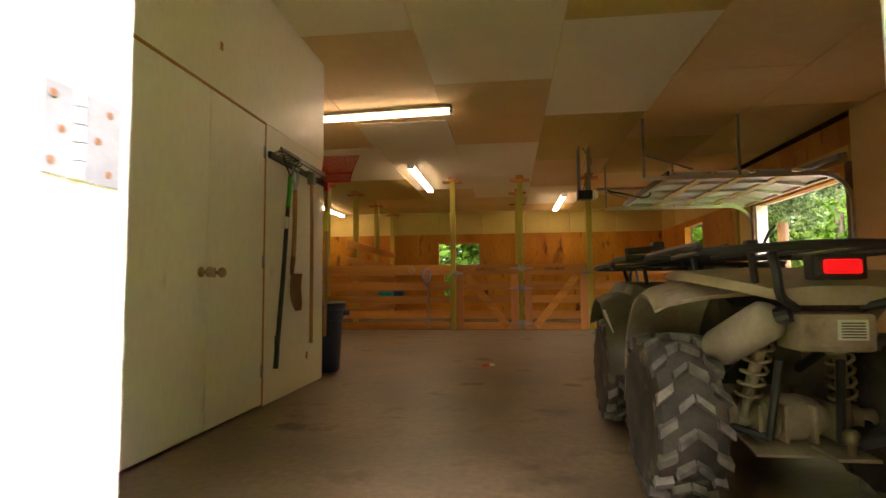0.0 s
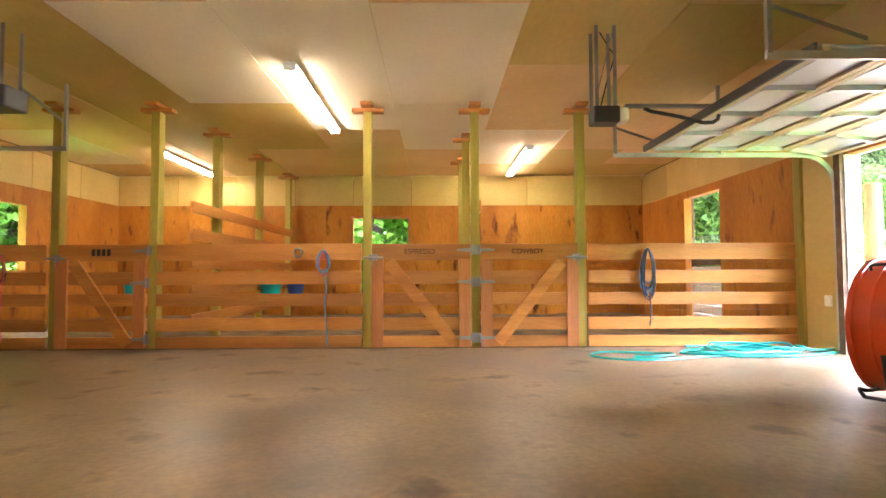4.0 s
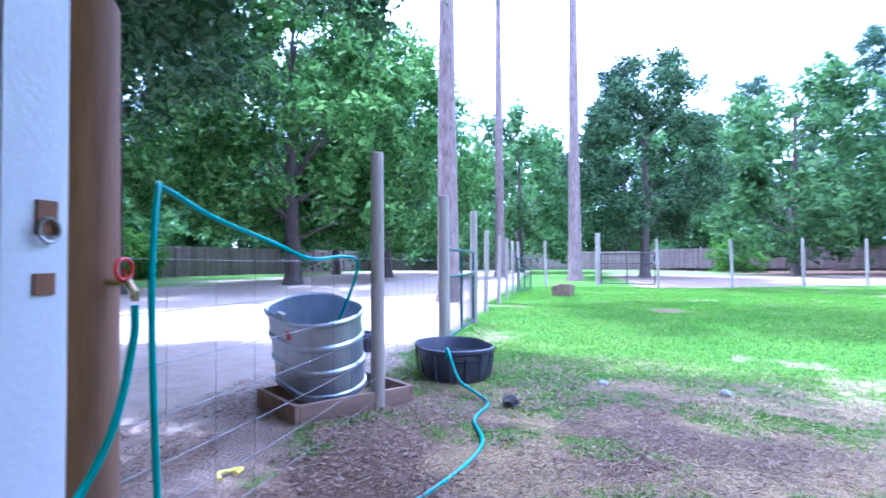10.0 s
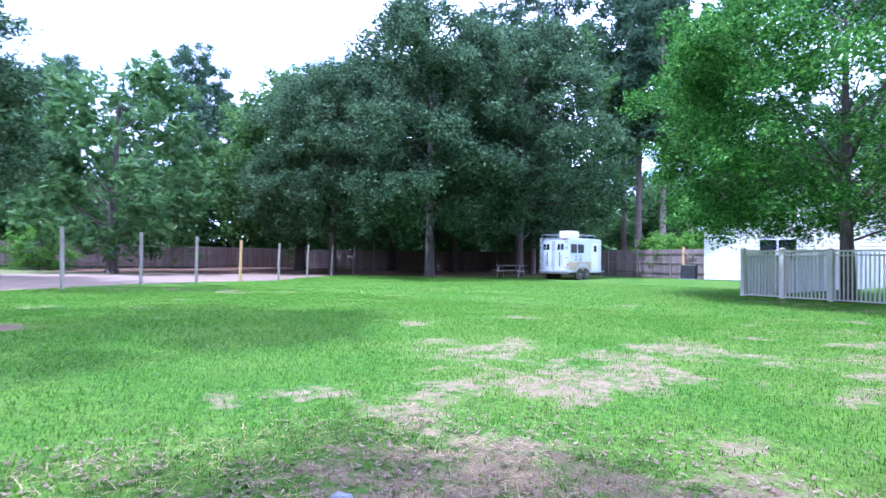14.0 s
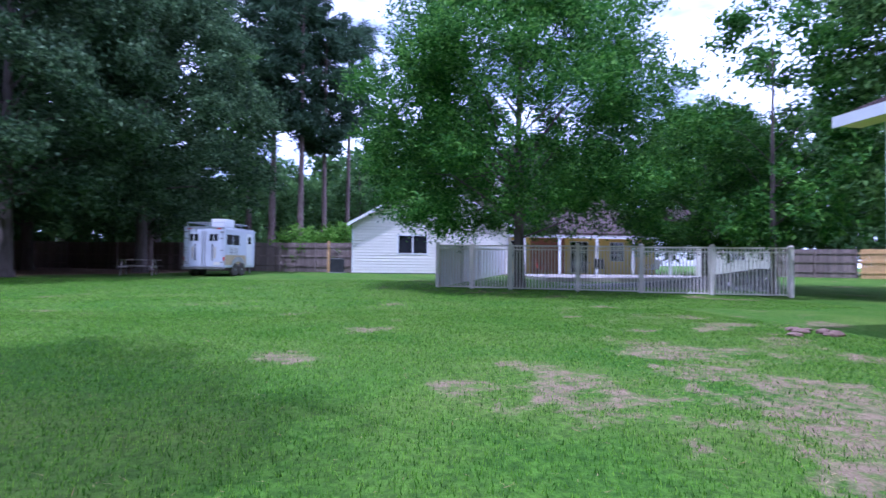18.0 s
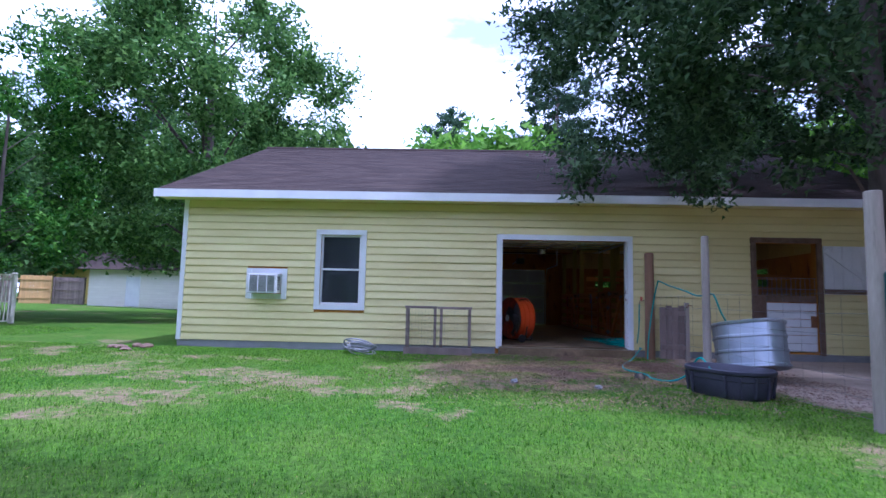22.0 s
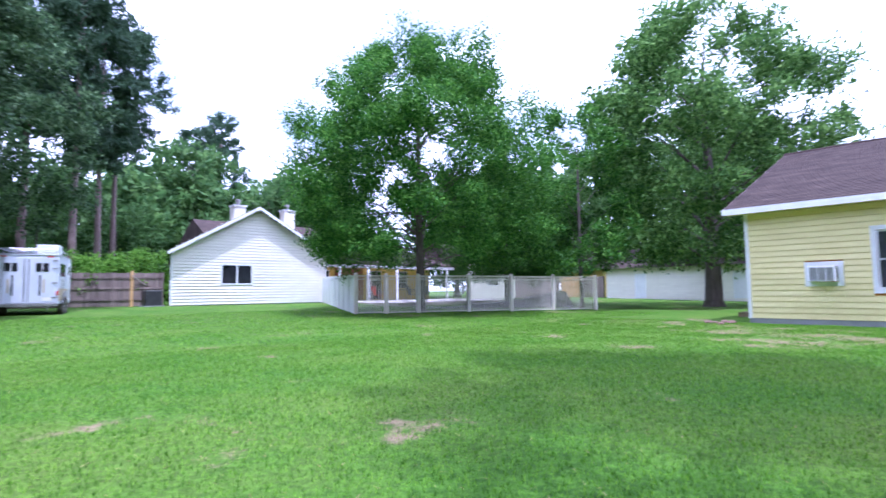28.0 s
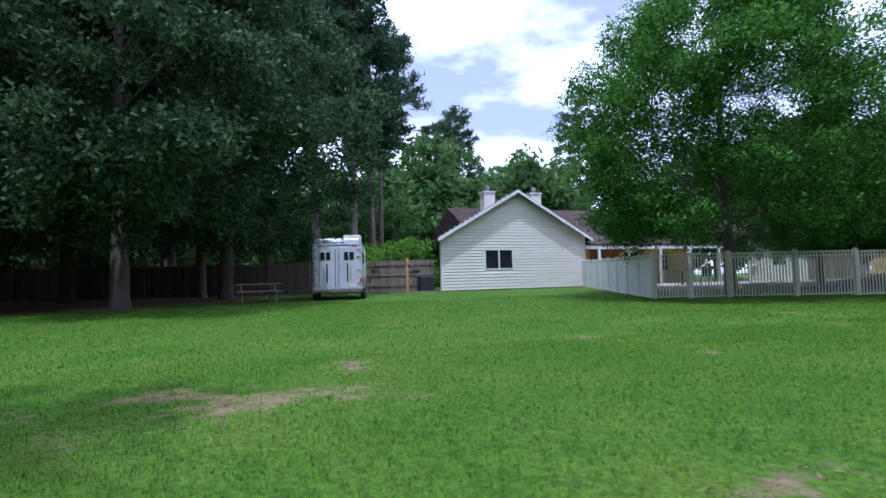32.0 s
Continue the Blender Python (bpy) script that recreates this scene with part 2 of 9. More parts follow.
M_HANDLE = surf("ash_handle", (0.40, 0.19, 0.07), (0.48, 0.25, 0.10), 4, 0.5, stretch=(4, 4, 0.4))
M_RUBBER = surf("dusty_rubber", (0.025, 0.023, 0.021), (0.11, 0.09, 0.07), 5, 0.85, fine=0.5, c3=(0.24, 0.19, 0.14), spot=0.60, spot_scale=9)
M_MUD = surf("mud_coated", (0.26, 0.19, 0.125), (0.44, 0.35, 0.25), 5, 0.9, fine=0.45, bump=0.35, bscale=45, c3=(0.10, 0.075, 0.05), spot=0.62, spot_scale=8)
M_CAMO = surf("camo_plastic", (0.03, 0.035, 0.012), (0.13, 0.10, 0.05), 6, 0.5, fine=0.3, c3=(0.22, 0.18, 0.11), spot=0.56, spot_scale=7)
M_TAIL = glow("red_lens", (0.7, 0.01, 0.01), 0.05)
M_WHITE = surf("white_paint", (0.72, 0.72, 0.72), (0.80, 0.80, 0.80), 2, 0.45, fine=0.12, c3=(0.55, 0.52, 0.46), spot=0.72, spot_scale=3)
M_CREAM = surf("cream_vinyl", (0.66, 0.60, 0.52), (0.74, 0.68, 0.60), 2, 0.4, fine=0.1)
M_YELLOW = surf("yellow_siding", (0.70, 0.60, 0.25), (0.78, 0.69, 0.32), 0.8, 0.55, stretch=(1, 0.3, 1), fine=0.12, rnd=0.06, c3=(0.55, 0.45, 0.2), spot=0.74, spot_scale=2)
M_HYELLOW = surf("house_yellow", (0.70, 0.50, 0.12), (0.76, 0.56, 0.16), 1, 0.6, fine=0.1)
M_HWHITE = surf("house_siding", (0.72, 0.68, 0.57), (0.79, 0.75, 0.64), 1, 0.5, fine=0.08, rnd=0.05)
M_SHINGLE = surf("roof_shingle", (0.038, 0.027, 0.023), (0.074, 0.053, 0.045), 1.5, 0.95, fine=0.5, spec=0.2, bump=0.2, bscale=50, c3=(0.095, 0.072, 0.062), spot=0.64, spot_scale=2.2, rnd=0.3)
M_GREYSLAB = surf("grey_foundation", (0.20, 0.20, 0.21), (0.28, 0.28, 0.28), 3, 0.85, fine=0.3)
M_DARKGLASS = surf("dark_pane", (0.012, 0.013, 0.016), (0.03, 0.03, 0.035), 1.5, 0.08, fine=0.1, bump=0, spec=0.6, rough_var=0.03)
M_SCREEN = surf("insect_screen", (0.05, 0.05, 0.06), (0.07, 0.07, 0.08), 3, 0.6)
M_OLDPOST = surf("weathered_post", (0.25, 0.21, 0.17), (0.38, 0.33, 0.28), 2, 0.85, stretch=(4, 4, 0.35), bscale=30, fine=0.6, c3=(0.13, 0.10, 0.08), spot=0.66)
M_TANPOST = surf("tan_round_post", (0.17, 0.085, 0.045), (0.28, 0.155, 0.085), 2, 0.8, stretch=(4, 4, 0.3), bscale=25, fine=0.5, c3=(0.22, 0.12, 0.06), spot=0.66)
M_WIRE = surf("wire", (0.14, 0.14, 0.14), (0.22, 0.22, 0.22), 8, 0.5, 0.7)
M_GATEGREEN = surf("green_gate_paint", (0.008, 0.05, 0.045), (0.015, 0.075, 0.065), 5, 0.4, fine=0.2)
M_TROUGH = surf("black_trough", (0.034, 0.034, 0.052), (0.065, 0.064, 0.09), 4, 0.5, fine=0.4, c3=(0.12, 0.10, 0.09), spot=0.68)
M_TANK = surf("galvanised_tank", (0.40, 0.45, 0.52), (0.56, 0.60, 0.66), 5, 0.32, 0.75, fine=0.2, bscale=70, bump=0.05, c3=(0.35, 0.36, 0.38), spot=0.66)
M_WATER = surf("tank_water", (0.03, 0.05, 0.05), (0.04, 0.07, 0.07), 2, 0.04, bump=0.05, bscale=6, rough_var=0.02)
M_FENCE = surf("weathered_fence_board", (0.17, 0.125, 0.105), (0.27, 0.21, 0.18), 1.5, 0.85, stretch=(3, 3, 0.3), bscale=25, fine=0.5, rnd=0.45)
M_NEWFENCE = surf("new_fence_board", (0.55, 0.33, 0.12), (0.62, 0.39, 0.16), 2, 0.7, stretch=(3, 3, 0.3), fine=0.3, rnd=0.15)
M_CLOD = surf("soil_clod", (0.15, 0.09, 0.065), (0.25, 0.16, 0.12), 6, 0.95, fine=0.5, bump=0.6)
M_LITTER = leafy("leaf_litter", (0.13, 0.075, 0.05), (0.22, 0.14, 0.10), (0.34, 0.24, 0.17), 0.05)
M_LUG = surf("worn_lug_rubber", (0.075, 0.068, 0.062), (0.27, 0.235, 0.20), 9, 0.8, fine=0.5, c3=(0.26, 0.22, 0.18), spot=0.62, spot_scale=14)
M_BRICK = surf("brick_red", (0.28, 0.10, 0.06), (0.38, 0.16, 0.10), 6, 0.8, fine=0.4, rnd=0.3)
M_BARK = surf("oak_bark", (0.065, 0.05, 0.042), (0.13, 0.105, 0.09), 3, 0.95, stretch=(3, 3, 0.5), bscale=14, fine=0.8, bump=0.9)
M_PINEBARK = surf("pine_bark", (0.15, 0.10, 0.085), (0.27, 0.20, 0.175), 4, 0.95, stretch=(3, 3, 0.6), bscale=12, fine=0.9, bump=0.9, c3=(0.08, 0.055, 0.05), spot=0.58, spot_scale=7)
M_LEAF = leafy("leaf_oak", (0.032, 0.085, 0.017), (0.09, 0.195, 0.04), (0.22, 0.37, 0.085), 0.42)
M_LEAFFAR = leafy("leaf_far", (0.05, 0.115, 0.034), (0.092, 0.19, 0.05), (0.155, 0.27, 0.075), 0.45)
M_LEAFDARK = leafy("leaf_dark", (0.022, 0.05, 0.02), (0.06, 0.118, 0.045), (0.165, 0.255, 0.11), 0.36)
M_LEAFELM = leafy("leaf_elm", (0.02, 0.075, 0.009), (0.05, 0.16, 0.018), (0.16, 0.34, 0.042), 0.33)
M_LEAFPINE = leafy("leaf_pine", (0.035, 0.075, 0.04), (0.06, 0.115, 0.055), (0.10, 0.17, 0.085), 0.3)
M_BUSH = leafy("leaf_bush", (0.07, 0.17, 0.02), (0.13, 0.28, 0.03), (0.20, 0.37, 0.05), 0.55)
M_BLADE = leafy("grass_blade", (0.02, 0.075, 0.003), (0.085, 0.235, 0.008), (0.30, 0.52, 0.05), 0.42)
M_BLADE.node_tree.nodes["Principled BSDF"].inputs["Specular IOR Level"].default_value = 0.08
M_STRAW = leafy("straw", (0.34, 0.22, 0.09), (0.45, 0.32, 0.15), (0.55, 0.42, 0.22), 0.1)
M_TRAILER = surf("trailer_white", (0.54, 0.56, 0.62), (0.64, 0.66, 0.72), 1.5, 0.35, fine=0.08)
M_ALU = surf("aluminium", (0.55, 0.57, 0.6), (0.66, 0.68, 0.7), 4, 0.35, 0.8)
M_YTRIM = surf("brown_stripe", (0.45, 0.36, 0.20), (0.5, 0.4, 0.24), 4, 0.5)
M_BROWN = surf("brown_wood", (0.11, 0.065, 0.04), (0.19, 0.12, 0.08), 3, 0.8, stretch=(1, 3, 3), fine=0.5)
M_BOX = surf("edging_board", (0.16, 0.10, 0.07), (0.26, 0.17, 0.12), 3, 0.85, stretch=(0.4, 3, 3), fine=0.5)
M_BEDDING = surf("straw_bedding", (0.11, 0.065, 0.025), (0.26, 0.17, 0.075), 3, 0.95, fine=0.7, bump=0.8, bscale=25)
M_PATIO = surf("patio_concrete", (0.38, 0.33, 0.29), (0.48, 0.42, 0.37), 2, 0.8)
M_LAMP = glow("fluorescent_tube", (1.0, 0.86, 0.56), 1.35)
M_INK = surf("black_ink", (0.012, 0.010, 0.009), (0.02, 0.018, 0.015), 5, 0.7)
M_BRASS = surf("antique_brass", (0.30, 0.22, 0.12), (0.42, 0.33, 0.19), 6, 0.3, 0.9)
M_ROPER = surf("red_rope", (0.55, 0.03, 0.05), (0.6, 0.1, 0.1), 20, 0.7)
M_ROPEY = surf("yellow_rope", (0.6, 0.5, 0.05), (0.7, 0.6, 0.1), 20, 0.7)
M_ROPEB = surf("blue_rope", (0.05, 0.25, 0.5), (0.1, 0.35, 0.6), 20, 0.7)
M_LEATHER = surf("dark_halter", (0.015, 0.02, 0.04), (0.03, 0.04, 0.07), 10, 0.6)
M_GLASS = glassy("window_glass", (0.80, 0.84, 0.86))
M_LABEL = surf("paper_label", (0.7, 0.66, 0.55), (0.78, 0.74, 0.64), 8, 0.6)
M_COIL = surf("grey_hose", (0.22, 0.22, 0.24), (0.34, 0.34, 0.36), 6, 0.5)


# ---- mesh helpers ----
def box(bm, x0, x1, y0, y1, z0, z1):
    v = [bm.verts.new((x, y, z)) for z in (z0, z1) for y in (y0, y1) for x in (x0, x1)]
    for f in ((0, 2, 3, 1), (4, 5, 7, 6), (0, 1, 5, 4), (2, 6, 7, 3), (0, 4, 6, 2), (1, 3, 7, 5)):
        bm.faces.new([v[i] for i in f])
    return v


def mbox(x0, x1, y0, y1, z0, z1, bevel=0.0):
    bm = bmesh.new()
    box(bm, x0, x1, y0, y1, z0, z1)
    if bevel:
        bmesh.ops.bevel(bm, geom=bm.edges[:], offset=bevel, segments=2, affect='EDGES', profile=0.6)
    return bm


def beam(bm, a, b, w, h, up=(0, 0, 1)):
    """A square bar from a to b, w wide and h deep."""
    a, b = Vector(a), Vector(b)
    d = (b - a).normalized()
    u = Vector(up)
    if abs(d.dot(u)) > 0.99:
        u = Vector((0, 1, 0))
    s = d.cross(u).normalized() * w / 2
    t = s.cross(d).normalized() * h / 2
    r = [[bm.verts.new(p + i * s + j * t) for i, j in ((-1, -1), (1, -1), (1, 1), (-1, 1))] for p in (a, b)]
    bm.faces.new(r[0])
    bm.faces.new(r[1][::-1])
    for k in range(4):
        bm.faces.new((r[0][k], r[1][k], r[1][(k + 1) % 4], r[0][(k + 1) % 4]))


def tube(bm, pts, rad, seg=8, closed=False, caps=True):
    """A round tube through points; rad may be a list."""
    pts = [Vector(p) for p in pts]
    n = len(pts)
    rads = rad if isinstance(rad, (list, tuple)) else [rad] * n
    rings = []
    prev = None
    for i, p in enumerate(pts):
        q0, q1 = pts[(i - 1) % n if closed else max(i - 1, 0)], pts[(i + 1) % n if closed else min(i + 1, n - 1)]
        d = (q1 - q0).normalized()
        if prev is None:
            prev = d.cross(Vector((0, 0, 1)) if abs(d.z) < 0.9 else Vector((1, 0, 0))).normalized()
        s = (prev - d * prev.dot(d)).normalized()
        prev = s
        t = d.cross(s)
        rings.append([bm.verts.new(p + rads[i] * (math.cos(2 * math.pi * k / seg) * s + math.sin(2 * math.pi * k / seg) * t)) for k in range(seg)])
    for i in range(n if closed else n - 1):
        a, b = rings[i], rings[(i + 1) % n]
        for k in range(seg):
            bm.faces.new((a[k], a[(k + 1) % seg], b[(k + 1) % seg], b[k]))
    if caps and not closed:
        bm.faces.new(rings[0][::-1])
        bm.faces.new(rings[-1])


def lathe(bm, prof, seg=24, sx=1.0, sy=1.0, cap=True):
    """Turn a profile of (radius, z) round the z axis."""
    rings = [[bm.verts.new((r * sx * math.cos(2 * math.pi * k / seg), r * sy * math.sin(2 * math.pi * k / seg), z)) for k in range(seg)] for r, z in prof]
    for a, b in zip(rings, rings[1:]):
        for k in range(seg):
            bm.faces.new((a[k], a[(k + 1) % seg], b[(k + 1) % seg], b[k]))
    if cap:
        bm.faces.new(rings[0][::-1])
        bm.faces.new(rings[-1])


def loft(bm, rings):
    rs = [[bm.verts.new(p) for p in r] for r in rings]
    for a, b in zip(rs, rs[1:]):
        n = len(a)
        for k in range(n):
            bm.faces.new((a[k], a[(k + 1) % n], b[(k + 1) % n], b[k]))
    bm.faces.new(rs[0][::-1])
    bm.faces.new(rs[-1])


def turned(bm, m):
    bm.transform(m)
    return bm


def mesh_of(name, bm, material, smooth=False):
    bmesh.ops.recalc_face_normals(bm, faces=bm.faces[:])
    me = bpy.data.meshes.new(name)
    bm.to_mesh(me)
    bm.free()
    me.materials.append(material)
    if smooth:
        me.shade_smooth()
        me.set_sharp_from_angle(angle=radians(38))
    return me


def part(name, bm, material, parent=None, label="", smooth=False, m=None, kind=""):
    ob = new(name, mesh_of(name, bm, material, smooth))
    ob.parent = parent
    if m is not None:
        ob.matrix_basis = m
    return tagged(ob, label, kind=kind)


def piece(name, me, parent, m=None, label=""):
    ob = new(name, me)
    ob.parent = parent
    if m is not None:
        ob.matrix_basis = m
    return tagged(ob, label)


def thing(name, m, label, category, group="", kind=""):
    ob = new(name)
    ob.matrix_basis = m
    ob.empty_display_size = 0.2
    return tagged(ob, label, category, group, kind)


def solid(name, bm, material, label, category="", group="", kind="", smooth=False, m=None):
    ob = new(name, mesh_of(name, bm, material, smooth))
    if m is not None:
        ob.matrix_basis = m
    return tagged(ob, label, category, group, kind)


def raw_mesh(name, verts, faces, material):
    me = bpy.data.meshes.new(name)
    me.from_pydata(verts, [], faces)
    me.materials.append(material)
    return me
M_HINGE = surf("spattered_hinge", (0.26, 0.27, 0.30), (0.36, 0.37, 0.40), 8, 0.45, 0.3, fine=0.3)

# ---- the barn ----
XE, XW, YS, YN = 4.75, -6.55, 1.63, 16.6      # outer faces
T = 0.15
CEIL = 2.93
SOFF = 2.86
OP0, OP1, OPZ = 8.27, 10.80, 2.14             # the east roller door's opening
GROUND = -0.17


def wall_with_holes(name, axis, at, thick, a0, a1, z0, z1, holes, material, label, parent=None):
    """A wall in the plane axis = at .. at + thick, from a0 to a1, cut through by holes (a0, a1, z0, z1)."""
    bm = bmesh.new()
    cuts = sorted({a0, a1, *[h[0] for h in holes], *[h[1] for h in holes]})
    for u, v in zip(cuts, cuts[1:]):
        mid = (u + v) / 2
        inside = sorted((h[2], h[3]) for h in holes if h[0] < mid < h[1])
        z = z0
        for h0, h1 in inside + [(z1, z1)]:
            if h0 > z + 1e-4:
                if axis == 'x':
                    box(bm, at, at + thick, u, v, z, h0)
                else:
                    box(bm, u, v, at, at + thick, z, h0)
            z = max(z, h1)
    bmesh.ops.remove_doubles(bm, verts=bm.verts[:], dist=0.0005)
    return solid(name, bm, material, label, kind="structure")


SD0, SD1, SDZ = 13.36, 14.55, 2.17            # stall dutch door in the east wall
DOOR0, DOOR1 = -0.028, 0.86                    # south walk-in door
WIN = (4.55, 5.38, 0.74, 2.17)
NWIN = (-1.52, -0.37, 1.38, 2.03)
NVENT = (-1.36, -0.95, 0.45, 1.2)
wall_e = wall_with_holes("wall_east", 'x', XE - T, T - 0.02, YS + T, YN - T, GROUND, SOFF, [(OP0, OP1, -0.05, OPZ), (SD0, SD1, 0.0, SDZ), WIN], M_STALLPLY, "plywood-lined east wall with a wide roller door opening")
wall_s = wall_with_holes("wall_south", 'y', YS + 0.02, T - 0.02, XW, XE - 0.02, GROUND, SOFF, [(DOOR0, DOOR1, 0.0, 2.05)], M_CLOSET, "painted south wall with a walk-in doorway")
wall_n = wall_with_holes("wall_north", 'y', YN - T, T - 0.02, XW, XE - 0.02, GROUND, SOFF, [NWIN, NVENT], M_STALLPLY, "stained plywood stall wall with an unglazed window hole")
wall_w = wall_with_holes("wall_west", 'x', XW + 0.02, T - 0.02, YS + T, YN - T, GROUND, SOFF, [(OP0, OP1, -0.05, OPZ), (12.9, 13.9, 0.95, 2.0)], M_STALLPLY, "stained plywood west wall with a window hole")

# floor slab, and stall bedding beyond the rails
solid("floor", mbox(XW + T, XE - 0.03, YS + T - 0.02, 11.5, -0.16, 0.0), M_CONCRETE, "stained tan concrete barn floor", kind="structure")
solid("door_sill", mbox(XE - 0.03, XE + 0.28, OP0 - 0.05, OP1 + 0.05, -0.2, -0.02, 0.01), M_CONCRETE, "worn concrete sill of the roller door", kind="structure")
solid("south_step", mbox(DOOR0 - 0.6, DOOR1 + 0.7, YS - 1.4, YS + T - 0.02, -0.2, -0.02, 0.01), M_CONCRETE, "concrete step outside the walk-in door", kind="structure")
bm = bmesh.new()
GX, GY = 56, 24
vs = [[bm.verts.new((XW + T + (XE - XW - 2 * T) * i / GX, 11.5 + (YN - T - 11.5) * j / GY, -0.02 + 0.09 * (noise.noise((i * 0.35, j * 0.4, 3)) * 0.5 + 0.5) * min(1, j / 3))) for j in range(GY + 1)] for i in range(GX + 1)]
for i in range(GX):
    for j in range(GY):
        bm.faces.new((vs[i][j], vs[i + 1][j], vs[i + 1][j + 1], vs[i][j + 1]))
solid("stall_bedding", bm, M_BEDDING, "loose straw and shavings over the stall floor", kind="structure")

# ceiling of plywood sheets, some of them painted
bm = bmesh.new()
box(bm, XW + T, XE - T, YS + T, YN - T, CEIL + 0.012, CEIL + 0.05)
ceiling = solid("ceiling", bm, M_CEILPLY, "plywood ceiling of tan and off-white sheets", kind="structure")
ceiling.data.materials.append(M_CEILWHITE)
ceiling.data.materials.append(M_PALEPLY)
bm = bmesh.new()
bm.from_mesh(ceiling.data)
rg = random.Random(5)
for i in range(10):
    for j in range(7):
        x0 = XW + T + i * 1.22 + 0.003
        y0 = YS + T + j * 2.44 + (1.22 if i % 2 else 0) - 1.22
        x1, y1 = min(x0 + 1.214, XE - T - 0.003), min(y0 + 2.434, YN - T - 0.003)
        y0 = max(y0, YS + T + 0.003)
        if x1 - x0 < 0.05 or y1 - y0 < 0.05:
            continue
        n0 = len(bm.faces)
        dz = rg.uniform(0, 0.005)
        box(bm, x0, x1, y0, y1, CEIL + dz, CEIL + 0.011)
        bm.faces.ensure_lookup_table()
        pick = 1 if (i in (4, 5) and j in (3, 4)) or rg.random() < 0.12 else (2 if rg.random() < 0.35 else 0)
        for f in bm.faces[n0:]:
            f.material_index = pick
bmesh.ops.recalc_face_normals(bm, faces=bm.faces[:])
bm.to_mesh(ceiling.data)
bm.free()

# pale band along the top of the stall walls, in sheets
me_band = mesh_of("upper_panel", mbox(0, 1.21, 0, 0.008, 0, 0.62), M_PALEPLY)
for i in range(9):
    piece("upper_panel", me_band, wall_n, pose(XW + T + 0.01 + i * 1.22, YN - T - 0.010, CEIL - 0.63))
for i in range(4):
    piece("upper_panel", me_band, wall_e, pose(XE - T - 0.010, YN - T - 0.02 - i * 1.22, CEIL - 0.63, 0, 0, -90))
for i in range(4):
    piece("upper_panel", me_band, wall_w, pose(XW + T + 0.010, YN - T - 1.24 - i * 1.22, CEIL - 0.63, 0, 0, 90))
# bare studs and pale boards beside the roller door
part("jamb_board", mbox(XE - T - 0.025, XE - T - 0.005, OP1 + 0.1, OP1 + 0.62, 0, 2.25), M_PALEPLY, wall_e)
part("jamb_stud", mbox(XE - T - 0.06, XE - T - 0.005, OP1 + 0.63, OP1 + 0.75, 0, CEIL), M_POST, wall_e)
part("track_board", mbox(XE - T - 0.05, XE - T - 0.005, OP1 + 0.0, OP1 + 0.09, 0, 2.3), M_BROWN, wall_e)
part("track_board", mbox(XE - T - 0.05, XE - T - 0.005, OP0 - 0.09, OP0, 0, 2.3), M_BROWN, wall_e)
part("header_board", mbox(XE - T - 0.05, XE - T - 0.005, OP0 - 0.09, OP1 + 0.09, 2.302, 2.5), M_PALEPLY, wall_e)
part("outlet_box", mbox(XE - T - 0.06, XE - T - 0.026, OP1 + 0.2, OP1 + 0.28, 0.5, 0.62, 0.004), M_LABEL, wall_e)
for b in ((YS + T, WIN[0], 0, CEIL), (WIN[1], OP0 - 0.1, 0, CEIL), (WIN[0], WIN[1], 0, WIN[2]), (WIN[0], WIN[1], WIN[3], CEIL)):
    part("lining_board", mbox(XE - T - 0.02, XE - T - 0.004, b[0] + 0.001, b[1] - 0.001, b[2], b[3]), M_CEILPLY, wall_e)

# lap siding outside, each plank a piece
LAP = 0.152


def siding(parent, axis, at, out, spans_at, z0, z1, material, name="siding_plank", lip=0.034, groove=0.021):
    """Rows of lapped planks. out: +1 or -1, the side they face. spans_at(z): list of (a0, a1) left free by openings."""
    z, cache = z0, {}
    while z < z1 - 0.02:
        h = min(LAP, z1 - z)
        for a0, a1 in spans_at(z + LAP / 2):
            k = (round(a1 - a0, 3), round(h, 3))
            if k not in cache:
                bm = bmesh.new()
                p = [(0.0, 0), (lip, 0), (lip, 0.004), (lip * 0.45, h - groove), (0.002, h - groove), (0.002, h), (0.0, h)]
                loft(bm, [[(0, u, v) for u, v in p], [(k[0], u, v) for u, v in p]])
                cache[k] = mesh_of(name, bm, material)
            if axis == 'x':
                m = pose(at, a0 if out < 0 else a1, z, 0, 0, 90 if out < 0 else -90)
            else:
                m = pose(a1 if out > 0 else a0, at, z, 0, 0, 0 if out > 0 else 180)
                m = pose(a0, at, z) if out > 0 else pose(a1, at, z, 0, 0, 180)
            piece(name, cache[k], parent, m)
        z += LAP


def free(a0, a1, holes, pad=0.105):
    def spans(z):
        cut = sorted((h[0] - pad, h[1] + pad) for h in holes if h[2] - pad < z < h[3] + pad)
        out, a = [], a0
        for c0, c1 in cut:
            if c0 > a + 0.03:
                out.append((a, c0))
            a = max(a, c1)
        if a1 > a + 0.03:
            out.append((a, a1))
        return out
    return spans


